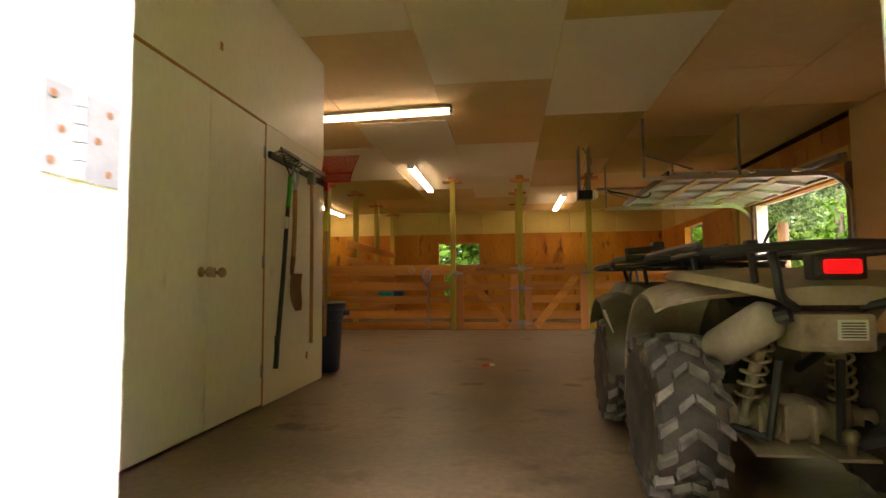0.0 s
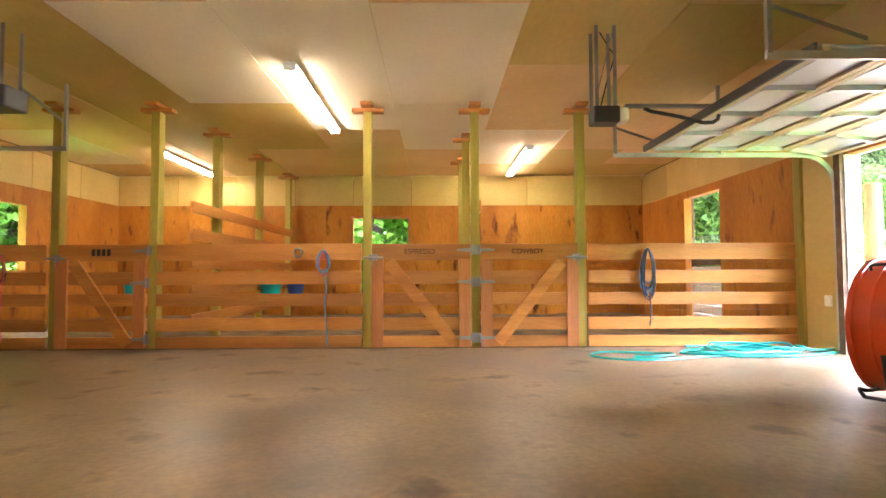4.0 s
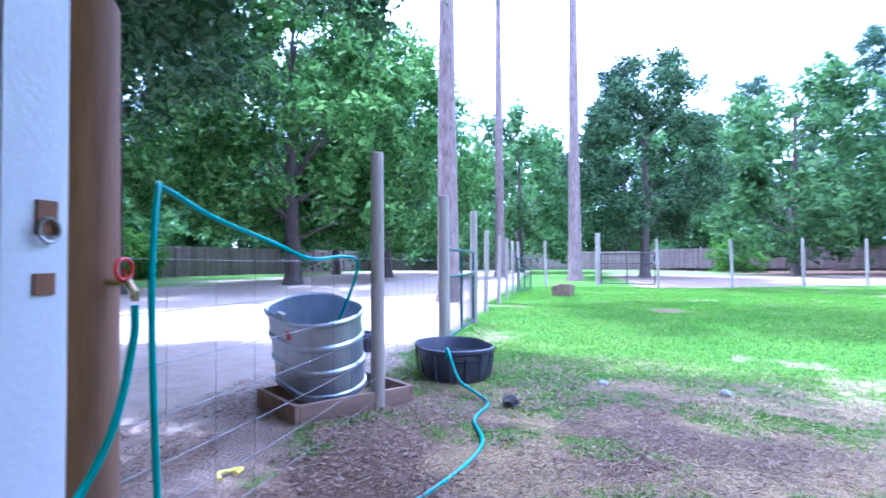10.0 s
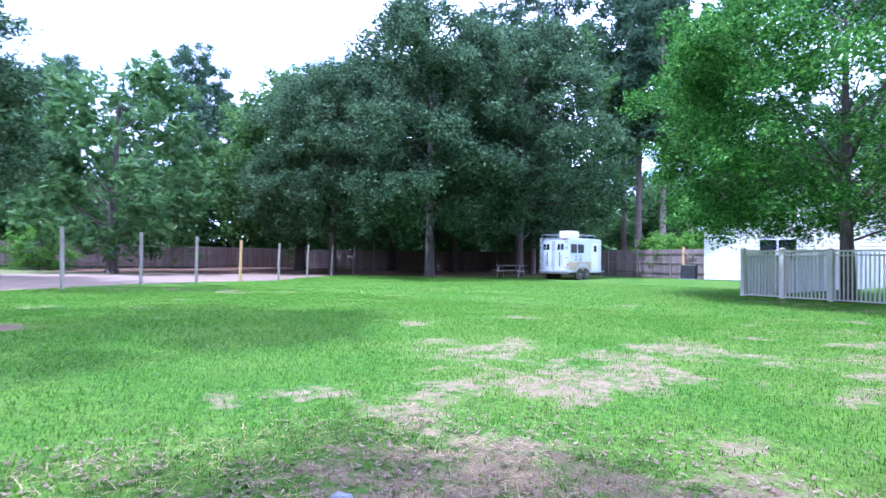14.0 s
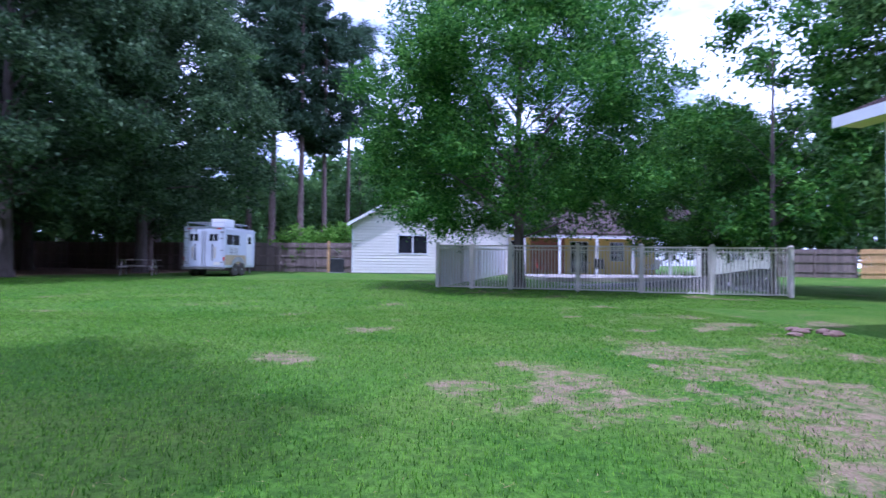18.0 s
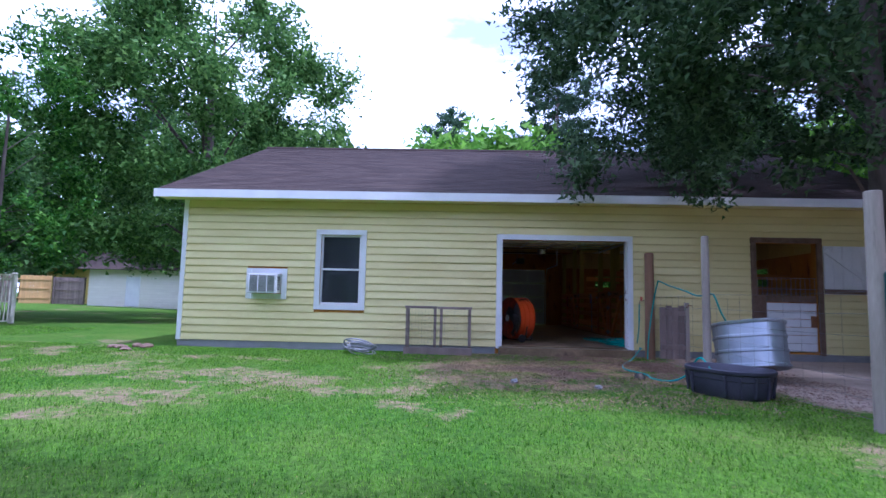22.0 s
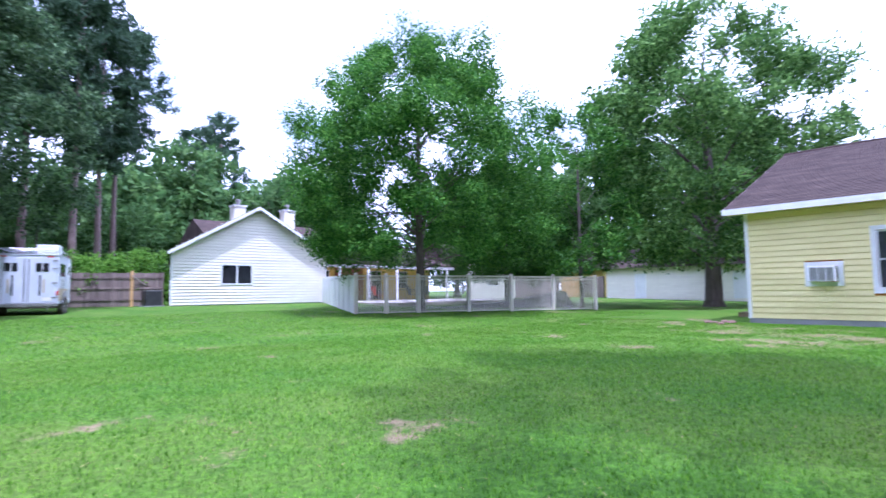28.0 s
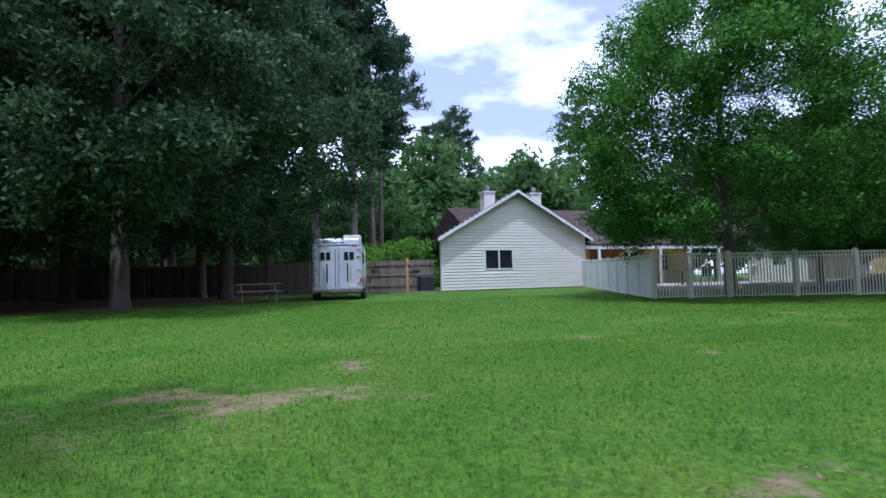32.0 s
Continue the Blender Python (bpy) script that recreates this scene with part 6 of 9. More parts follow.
ac = thing("air_conditioner", pose(XE + 0.0, 3.45, 0.93), "white window air conditioner set in the yellow wall", "air conditioner")
for nm, b in (("surround_side", (0.004, 0.03, -0.42, -0.312, -0.108, 0.52)), ("surround_side", (0.004, 0.03, 0.312, 0.42, -0.108, 0.52)), ("surround_head", (0.004, 0.03, -0.311, 0.311, 0.411, 0.52)), ("surround_sill", (0.004, 0.03, -0.311, 0.311, -0.108, -0.001))):
    part(nm, mbox(*b, 0.003), M_WHITE, ac)
part("casing", mbox(-0.12, 0.27, -0.30, 0.30, 0.01, 0.40, 0.012), M_WHITE, ac)
part("coil_face", mbox(0.271, 0.276, -0.27, 0.27, 0.04, 0.37), M_DULLSTEEL, ac)
me_fin = mesh_of("fin", mbox(0.277, 0.283, -0.268, 0.268, 0, 0.006), M_STEEL)
for k in range(22):
    piece("fin", me_fin, ac, pose(0, 0, 0.045 + k * 0.0145))
for y in (-0.27, -0.09, 0.09, 0.255):
    part("guard_bar", mbox(0.284, 0.292, y, y + 0.014, 0.035, 0.375), M_WHITE, ac)
for k in range(8):
    part("side_louver", mbox(0.1, 0.24, 0.3005, 0.304, 0.08 + k * 0.035, 0.098 + k * 0.035), M_BLACK, ac)

coil = thing("hose_coil", pose(5.42, 5.55, gz(5.42, 5.55)), "grey garden hose coiled in a heap by the wall", "hose")
r = random.Random(8)
for k in range(9):
    bm = bmesh.new()
    rr, tx, ty, ph = r.uniform(0.17, 0.27), r.uniform(-0.5, 0.5), r.uniform(-0.45, 0.1), r.uniform(0, 6)
    tube(bm, [(rr * math.cos(a) + r.uniform(-0.01, 0.01), rr * 1.15 * math.sin(a), 0.05 + 0.018 * k + 0.06 * math.sin(a + ph) + (0.07 if k > 6 else 0) * math.cos(a)) for a in [2 * math.pi * i / 24 for i in range(24)]], 0.0125, 7, closed=True)
    turned(bm, Matrix.Translation((r.uniform(-0.03, 0.03), r.uniform(-0.05, 0.05), 0)))
    part("loop", bm, M_COIL, coil, smooth=True)

frame_ = thing("cage_frame", pose(5.22, 6.39, gz(5.22, 6.9) + 0.0), "weathered wooden two-bay cage frame with wire mesh against the wall", "cage")
W = 1.26
for y in (0, W / 2 - 0.09, W / 2 + 0.03, W - 0.05):
    part("upright", mbox(0, 0.045, y, y + 0.055, 0.14, 0.88, 0.005), M_FENCE, frame_)
part("top_rail", mbox(-0.004, 0.05, -0.02, W / 2 - 0.02, 0.881, 0.93, 0.005), M_FENCE, frame_)
part("top_rail", mbox(-0.002, 0.052, W / 2 - 0.015, W + 0.02, 0.875, 0.925, 0.005), M_FENCE, frame_)
part("base_board", mbox(-0.02, 0.055, -0.03, W + 0.03, 0.0, 0.139, 0.005), M_FENCE, frame_)
for y in (0.0, W - 0.05):
    part("back_upright", mbox(-0.28, -0.24, y, y + 0.05, 0.0, 0.88, 0.005), M_FENCE, frame_)
    part("side_rail", mbox(-0.239, -0.005, y, y + 0.05, 0.84, 0.88, 0.005), M_FENCE, frame_)
bm = bmesh.new()
for k in range(19):
    tube(bm, [(0.022, 0.06 + k * 0.063, 0.14), (0.022, 0.06 + k * 0.063, 0.88)], 0.001, 4)
for k in range(12):
    tube(bm, [(0.022, 0.04, 0.17 + k * 0.06), (0.022, W - 0.04, 0.17 + k * 0.06)], 0.001, 4)
part("wire_mesh", bm, M_WIRE, frame_)

# round post with the spigot, and old gate leaf beside the roller door
rp = thing("round_post", pose(5.15, 11.10, gz(5.15, 11.1)), "reddish brown round timber post with a water spigot", "post")
bm = bmesh.new()
lathe(bm, [(0.095, -0.05), (0.092, 0.3), (0.088, 1.2), (0.084, 2.02), (0.07, 2.05), (0.0, 2.052)], 20)
part("shaft", bm, M_TANPOST, rp, smooth=True)
bm = bmesh.new()
tube(bm, [(-0.02, -0.09, 1.12), (-0.02, -0.13, 1.12), (-0.02, -0.17, 1.12), (-0.02, -0.19, 1.09), (-0.02, -0.19, 1.06)], 0.012, 8)
turned(bm, pose(0, 0, 0))
part("pipe", bm, M_BRASS, rp)
bm = bmesh.new()
tube(bm, [(-0.02 + 0.035 * math.cos(a), -0.15 + 0.0 * a, 1.16 + 0.035 * math.sin(a)) for a in [2 * math.pi * i / 12 for i in range(12)]], 0.007, 6, closed=True)
tube(bm, [(-0.02, -0.15, 1.12), (-0.02, -0.15, 1.16)], 0.006, 6)
part("valve_wheel", bm, M_RED, rp, "red spigot handle")
og = thing("old_gate_leaf", pose(5.27, 11.24, gz(5.1, 11.4)), "weathered grey board gate leaf leaning by the door", "gate")
for k in range(4):
    part("board", mbox(0, 0.025, k * 0.118, k * 0.118 + 0.11, 0.03, 1.0 + 0.03 * (k % 2), 0.003), M_FENCE, og)
for z in (0.2, 0.84):
    part("cross_board", mbox(0.026, 0.05, 0.0, 0.47, z, z + 0.09, 0.003), M_FENCE, og)
part("end_post", mbox(-0.02, 0.05, 0.475, 0.545, 0.0, 1.09, 0.006), M_OLDPOST, og)
bm = bmesh.new()
tube(bm, [(0.05, 0.5, 1.0), (0.12, 0.5, 1.04), (0.12, 0.56, 1.04)], 0.008, 6)
part("hook", bm, M_RUST, og)
lt = thing("door_latch", pose(XE - 0.05, OP1 - 0.018, 1.0, 0, 0, -90), "rusty slide latch on the white door trim", "latch")
part("plate", mbox(0, 0.006, -0.025, 0.03, 0.08, 0.16, 0.002), M_RUST, lt)
bm = bmesh.new()
tube(bm, [(0.012, 0.028 * math.cos(a), 0.09 + 0.028 * math.sin(a)) for a in [2 * math.pi * i / 10 for i in range(10)]], 0.005, 5, closed=True)
part("ring", bm, M_DULLSTEEL, lt)
part("lower_plate", mbox(0, 0.006, -0.03, 0.025, -0.06, -0.01, 0.002), M_RUST, lt)


# ---- teal hose ----
def smooth_path(pts, n=6):
    out = []
    p = [Vector(pts[0]) * 2 - Vector(pts[1])] + [Vector(q) for q in pts] + [Vector(pts[-1]) * 2 - Vector(pts[-2])]
    for i in range(1, len(p) - 2):
        for k in range(n):
            t = k / n
            out.append(0.5 * ((2 * p[i]) + (-p[i - 1] + p[i + 1]) * t + (2 * p[i - 1] - 5 * p[i] + 4 * p[i + 1] - p[i + 2]) * t * t + (-p[i - 1] + 3 * p[i] - 3 * p[i + 1] + p[i + 2]) * t ** 3))
    out.append(p[-2])
    return out


hose = thing("garden_hose", pose(3.55, 10.98, 0), "teal garden hose lying in tangled loops on the floor", "hose")
r = random.Random(21)
for k in range(8):
    bm = bmesh.new()
    a0, rx, ry = r.uniform(0, 6), r.uniform(0.36, 0.62), r.uniform(0.24, 0.38)
    cx, cy = r.uniform(-0.12, 0.2), r.uniform(-0.06, 0.06)
    tube(bm, smooth_path([(cx + rx * math.cos(a0 + a) * r.uniform(0.9, 1.08), cy + ry * math.sin(a0 + a) * r.uniform(0.9, 1.08), 0.015 + 0.012 * k * (0.5 + 0.5 * math.sin(a * 1.5 + k))) for a in [2 * math.pi * i / 14 for i in range(15)]], 4), 0.0125, 8)
    part("loop", bm, M_TEAL, hose, smooth=True)
bm = bmesh.new()
tube(bm, smooth_path([(0.45, 0.12, 0.05), (-0.2, -0.28, 0.03), (-0.65, -0.35, 0.015), (-1.1, -0.48, 0.014), (-1.5, -0.45, 0.014), (-1.72, -0.2, 0.014), (-1.5, 0.06, 0.014), (-1.1, -0.02, 0.014), (-0.85, -0.2, 0.03), (-1.0, -0.33, 0.028), (-1.25, -0.33, 0.014)], 8), 0.0125, 8)
tube(bm, [(-1.25, -0.33, 0.014), (-1.31, -0.325, 0.014)], 0.016, 8)
part("loose_end", bm, M_TEAL, hose, smooth=True)
bm = bmesh.new()
tube(bm, smooth_path([(-0.3, -0.2, 0.03), (0.3, -0.38, 0.02), (0.9, -0.12, 0.015), (1.25, 0.05, 0.015), (1.5, -0.05, 0.0), (1.95, -0.35, GROUND + 0.02), (2.8, -0.75, GROUND + 0.015), (3.5, -0.92, GROUND + 0.02), (4.05, -0.8, GROUND + 0.02), (4.5, -0.85, GROUND + 0.02), (4.78, -0.72, GROUND + 0.03), (4.88, -0.55, GROUND + 0.12), (4.97, -0.44, GROUND + 0.34), (5.08, -0.4, GROUND + 0.35), (5.25, -0.36, GROUND + 0.19)], 8), 0.0125, 8)
part("run_to_trough", bm, M_TEAL, hose, smooth=True)
bm = bmesh.new()
tube(bm, smooth_path([(0.4, 0.1, 0.05), (0.95, 0.02, 0.03), (1.2, 0.0, 0.12), (1.48, -0.05, 0.45), (1.57, -0.07, 0.75), (1.58, -0.07, 0.88)], 8), 0.0125, 8)
part("run_to_spigot", bm, M_TEAL, hose, smooth=True)
bm = bmesh.new()
tube(bm, smooth_path([(1.80, 0.0, GROUND + 0.03), (1.80, 0.03, 0.3), (1.86, 0.1, 0.9), (1.95, 0.15, 1.28), (2.02, 0.17, 1.31), (2.4, 0.2, 1.22), (3.0, 0.22, 1.12), (3.5, 0.22, 1.03), (4.0, 0.2, 1.05), (4.22, 0.16, 1.0), (4.26, 0.24, 0.75), (4.32, 0.4, 0.45), (4.36, 0.5, 0.28)], 8), 0.0125, 8)
part("run_to_tank", bm, M_TEAL, hose, smooth=True)


# ---- tank, tubs ----
def oval(prof, L, seg=44):
    """Rings of a stadium-shaped section: prof of (radius, z), straight part L long along x."""
    rings = []
    for rr, z in prof:
        ring = []
        for k in range(seg):
            a = 2 * math.pi * k / seg
            ring.append((rr * math.cos(a) + (L / 2 if math.cos(a) > 0 else -L / 2), rr * math.sin(a), z))
        rings.append(ring)
    return rings


def open_vessel(bm, prof, L):
    rs = [[bm.verts.new(p) for p in ring] for ring in oval(prof, L)]
    for a, b in zip(rs, rs[1:]):
        n = len(a)
        for k in range(n):
            bm.faces.new((a[k], a[(k + 1) % n], b[(k + 1) % n], b[k]))
    bm.faces.new(rs[-1])
    bm.faces.new(rs[0][::-1])


tank = thing("stock_tank", pose(7.98, 11.55, gz(7.98, 11.55) + 0.16) @ Matrix.Rotation(radians(-13), 4, 'Y') @ pose(0, 0, 0, 0, 0, 52) @ Matrix.Diagonal((1.04, 1.04, 1.12, 1)), "galvanised oval stock tank tipped on a board base", "water tank")
bm = bmesh.new()
open_vessel(bm, [(0.27, 0.0), (0.29, 0.015), (0.29, 0.05), (0.276, 0.06), (0.278, 0.19), (0.295, 0.205), (0.295, 0.225), (0.28, 0.24), (0.284, 0.37), (0.30, 0.385), (0.30, 0.405), (0.286, 0.42), (0.29, 0.54), (0.31, 0.555), (0.315, 0.575), (0.30, 0.588), (0.283, 0.575), (0.28, 0.40), (0.268, 0.02)], 0.32)
part("shell", bm, M_TANK, tank, smooth=True)
bm = bmesh.new()
loft(bm, [oval([(0.275, 0.30)], 0.32)[0], oval([(0.274, 0.305)], 0.32)[0]])
part("water", bm, M_WATER, tank, "still water")
part("badge", turned(mbox(-0.035, 0.035, -0.004, 0.0, -0.035, 0.035, 0.002), pose(-0.14, 0.290, 0.47, 0, 0, 180)), M_RED, tank, "small red maker's badge")
part("label", turned(mbox(-0.05, 0.05, -0.004, 0.0, -0.04, 0.04, 0.002), pose(0.15, 0.282, 0.14, 0, 0, 180)), M_LABEL, tank, "faded label")
part("float_valve", turned(mbox(-0.06, 0.06, -0.018, 0.018, -0.012, 0.02, 0.006), pose(-0.05, 0.285, 0.60)), M_STEEL, tank)
basef = thing("tank_base", pose(7.85, 11.42, gz(7.85, 11.42), 0, 0, -40), "weathered plank box frame under the tank", "plank frame")
for b in ((-0.42, 0.55, -0.38, -0.34, -0.02, 0.14), (-0.42, 0.55, 0.34, 0.38, -0.02, 0.14), (-0.46, -0.422, -0.38, 0.38, -0.02, 0.14), (0.552, 0.59, -0.38, 0.38, -0.02, 0.14)):
    part("plank", mbox(*b, 0.005), M_BOX, basef)


def rubber_tub(x, y, rz, s, label, tall=1.0):
    ob = thing("feed_tub", pose(x, y, gz(x, y), 0, 0, rz) @ Matrix.Diagonal((1, 1, tall, 1)), label, "trough", "black rubber tubs")
    bm = bmesh.new()
    open_vessel(bm, [(0.30 * s, 0.0), (0.32 * s, 0.02), (0.34 * s, 0.2), (0.355 * s, 0.21), (0.36 * s, 0.27), (0.385 * s, 0.285), (0.39 * s, 0.315), (0.37 * s, 0.325), (0.355 * s, 0.30), (0.31 * s, 0.04)], 0.30 * s)
    part("shell", bm, M_TROUGH, ob, smooth=True)
    for k in range(14):
        a = 2 * math.pi * k / 14
        cx = 0.15 * s if math.cos(a) > 0 else -0.15 * s
        bm = bmesh.new()
        beam(bm, (cx + 0.345 * s * math.cos(a), 0.345 * s * math.sin(a), 0.03), (cx + 0.372 * s * math.cos(a), 0.372 * s * math.sin(a), 0.26), 0.02, 0.02)
        part("rib", bm, M_TROUGH, ob)
    bm = bmesh.new()
    loft(bm, [oval([(0.335 * s, 0.20)], 0.3 * s)[0], oval([(0.334 * s, 0.205)], 0.3 * s)[0]])
    part("water", bm, M_WATER, ob, "dark water")


rubber_tub(9.2, 10.62, 25, 0.97, "oval black rubber trough with water")
rubber_tub(10.5, 12.18, 70, 0.58, "black rubber feed tub on the dirt", 0.72)


def lump(name, x, y, sx, sy, sz, material, label, category, seed, sub=2):
    bm = bmesh.new()
    bmesh.ops.create_icosphere(bm, subdivisions=sub, radius=1)
    for v in bm.verts:
        k = 1 + 0.35 * noise.noise(v.co * 1.7 + Vector((seed, 0, 0)))
        v.co = Vector((v.co.x * sx * k, v.co.y * sy * k, v.co.z * sz * k + sz * 0.5))
    solid(name, bm, material, label, category, smooth=False, m=pose(x, y, gz(x, y)))


lump("dung_clod", 8.05, 9.95, 0.09, 0.07, 0.06, M_RUBBER, "dark clod lying on the grass", "clod", 3)
lump("rock", 8.72, 8.15, 0.06, 0.05, 0.035, M_GREYSLAB, "pale grey stone on the dirt", "stone", 5)
lump("rock", 8.98, 9.15, 0.07, 0.05, 0.03, M_GREYSLAB, "flat grey stone on the dirt", "stone", 6)
rk = random.Random(4)
for i in range(9):
    lump("soil_clod", 5.5 + rk.uniform(-0.45, 0.5), 1.15 + rk.uniform(-0.4, 0.3), rk.uniform(0.06, 0.13), rk.uniform(0.05, 0.11), rk.uniform(0.03, 0.06), M_CLOD, "reddish-brown soil clod at the barn corner", "clod", i + 11)
bm = bmesh.new()
tube(bm, smooth_path([(0, 0, 0.02), (0.05, 0.04, 0.03), (0.12, 0.02, 0.02), (0.16, -0.03, 0.02), (0.08, -0.04, 0.025)], 5), 0.012, 6)
solid("yellow_twine", bm, M_ROPEY, "scrap of yellow twine on the dirt", "twine", m=pose(6.25, 11.35, gz(6.25, 11.35)))


# ---- fences of the paddock ----
def fence_post(x, y, h, r, material, label, lean=0.0):
    ob = thing("fence_post", pose(x, y, gz(x, y), lean, lean * 0.6, 20 * x), label, "fence post", "paddock fence posts")
    bm = bmesh.new()
    lathe(bm, [(r * 1.06, -0.1), (r * 1.02, 0.4), (r, h * 0.6), (r * 0.95, h - 0.01), (r * 0.8, h)], 12)
    part("shaft", bm, material, ob, smooth=True)


fence_post(7.82, 10.99, 2.05, 0.055, M_OLDPOST, "grey weathered fence post by the trough")
fence_post(10.97, 11.06, 2.08, 0.075, M_OLDPOST, "stout grey gate post")
fence_post(13.72, 11.03, 2.1, 0.066, M_OLDPOST, "tall grey gate post")
LINE = [(16.0, 11.08), (18.3, 11.0), (20.5, 10.95), (22.6, 10.9), (24.4, 10.8), (25.9, 9.8)]
for x, y in LINE:
    fence_post(x, y, 1.85, 0.055, M_OLDPOST, "grey fence post in the paddock line", 1.0)
FAR = [(25.45, 5.6), (25.8, 2.9), (27.2, -0.1), (28.0, -2.7), (28.5, -5.1), (29.5, -8.0), (30.9, -11.1), (32.3, -14.3), (33.6, -17.6), (35.0, -21.2)]
for i, (x, y) in enumerate(FAR):
    fence_post(x, y, 1.88, 0.06, M_NEWFENCE if i == 4 else M_OLDPOST, "new yellow pine post in the pen fence" if i == 4 else "grey post of the pen fence", 1.5)
fence_post(26.85, 7.7, 2.15, 0.10, M_OLDPOST, "stout post of the pen gate")


def wire_run(pts, zs, label, uprights=0.0):
    bm = bmesh.new()
    for z in zs:
        for (x0, y0), (x1, y1) in zip(pts, pts[1:]):
            g0, g1 = gz(x0, y0), gz(x1, y1)
            n = 5
            tube(bm, [(x0 + (x1 - x0) * i / n, y0 + (y1 - y0) * i / n, g0 + (g1 - g0) * i / n + z - 0.02 * math.sin(math.pi * i / n)) for i in range(n + 1)], 0.0017, 4)
    if uprights:
        for (x0, y0), (x1, y1) in zip(pts, pts[1:]):
            d = math.hypot(x1 - x0, y1 - y0)
            for i in range(int(d / uprights)):
                f = i * uprights / d
                x, y = x0 + (x1 - x0) * f, y0 + (y1 - y0) * f
                tube(bm, [(x, y, gz(x, y) + zs[0]), (x, y, gz(x, y) + zs[-1])], 0.0012, 4)
    solid("wire_fence", bm, M_WIRE, label, "wire fence")


ZS = (0.08, 0.25, 0.42, 0.6, 0.8, 1.0, 1.2)
wire_run([(5.2, 11.1), (7.82, 10.99), (10.95, 11.06)], ZS, "sagging woven wire from the barn to the gate", 0.3)
wire_run([(13.72, 11.02)] + LINE, ZS + (1.6,), "woven wire along the paddock", 0.3)
wire_run(FAR, (0.15, 0.4, 0.65, 0.9, 1.15, 1.4), "wire strands of the far pen")


def tube_gate(x0, y0, x1, y1, h, z0, material, label, mesh_wire=True):
    L = math.hypot(x1 - x0, y1 - y0)
    ob = thing("tube_gate", pose(x0, y0, gz(x0, y0), 0, 0, math.degrees(math.atan2(y1 - y0, x1 - x0))), label, "gate", "steel tube gates")
    for nm, pts in (("top_rail", [(0, 0, h), (L, 0, h)]), ("middle_rail", [(0, 0, h * 0.7), (L, 0, h * 0.7)]), ("bottom_rail", [(0, 0, z0), (L, 0, z0)]), ("end_stile", [(0.0, 0, z0), (0.0, 0, h)]), ("end_stile", [(L, 0, z0), (L, 0, h)]), ("centre_stile", [(L / 2, 0, z0), (L / 2, 0, h)])):
        bm = bmesh.new()
        tube(bm, pts, 0.021, 8)
        part(nm, bm, material, ob, smooth=True)
    if mesh_wire:
        bm = bmesh.new()
        k = 0.05
        while k < L:
            tube(bm, [(k, 0.01, z0), (k, 0.01, h * 0.7)], 0.0022, 4)
            k += 0.052
        z = z0 + 0.1
        while z < h * 0.7:
            tube(bm, [(0, 0.01, z), (L, 0.01, z)], 0.0022, 4)
            z += 0.1
        part("wire_mesh", bm, M_BLACK, ob)
    part("latch", turned(mbox(-0.03, 0.06, -0.035, 0.035, -0.05, 0.05, 0.008), pose(L, 0, h * 0.7)), M_DULLSTEEL, ob)


tube_gate(11.08, 11.06, 13.62, 11.03, 1.34, 0.08, M_GATEGREEN, "dark green tube gate with wire mesh")
tube_gate(26.75, 7.58, 25.5, 5.72, 1.3, 0.1, M_BLACK, "dark steel tube gate of the far pen")
tube_gate(22.75, 10.75, 24.3, 10.35, 1.25, 0.1, M_GATEGREEN, "green tube gate standing by the paddock line")
th = thing("wooden_trough", pose(22.2, 9.2, gz(22.2, 9.2), 0, 0, -8), "long low weathered wooden trough on the lawn", "trough")
for b in ((-0.75, 0.75, -0.28, -0.24, 0, 0.32), (-0.75, 0.75, 0.24, 0.28, 0, 0.32), (-0.75, -0.71, -0.239, 0.239, 0, 0.32), (0.71, 0.75, -0.239, 0.239, 0, 0.32), (-0.709, 0.709, -0.239, 0.239, 0.02, 0.06)):
    part("board", mbox(*b, 0.006), M_BROWN, th)

# ---- board fences that close the yard ----
me_pick = {}


def board_fence(x0, y0, x1, y1, h, label, material=None, rails_in=0):
    material = material or M_FENCE
    L = math.hypot(x1 - x0, y1 - y0)
    ob = thing("board_fence", pose(x0, y0, gz(x0, y0), 0, 0, math.degrees(math.atan2(y1 - y0, x1 - x0))), label, "fence", "board fences")
    key = (h, material.name)
    if key not in me_pick:
        me_pick[key] = [mesh_of("fence_board", mbox(0, 0.139, -0.01, 0.01, 0.03, h + dz, 0.0), material) for dz in (0, 0.02, -0.015)]
    n = int(L / 0.142)
    for k in range(n):
        piece("fence_board", me_pick[key][(k * 7 + k // 3) % 3], ob, pose(k * 0.142, 0, 0))
    for z in (0.35, h / 2 + 0.05, h - 0.3):
        part("rail", mbox(0, L, 0.012 if rails_in >= 0 else -0.05, 0.05 if rails_in >= 0 else -0.012, z, z + 0.09), material, ob)
    for k in range(int(L / 2.4) + 1):
        part("post", mbox(min(k * 2.4, L - 0.1), min(k * 2.4, L - 0.1) + 0.09, 0.051 if rails_in >= 0 else -0.14, 0.14 if rails_in >= 0 else -0.051, 0, h + 0.02), material, ob)


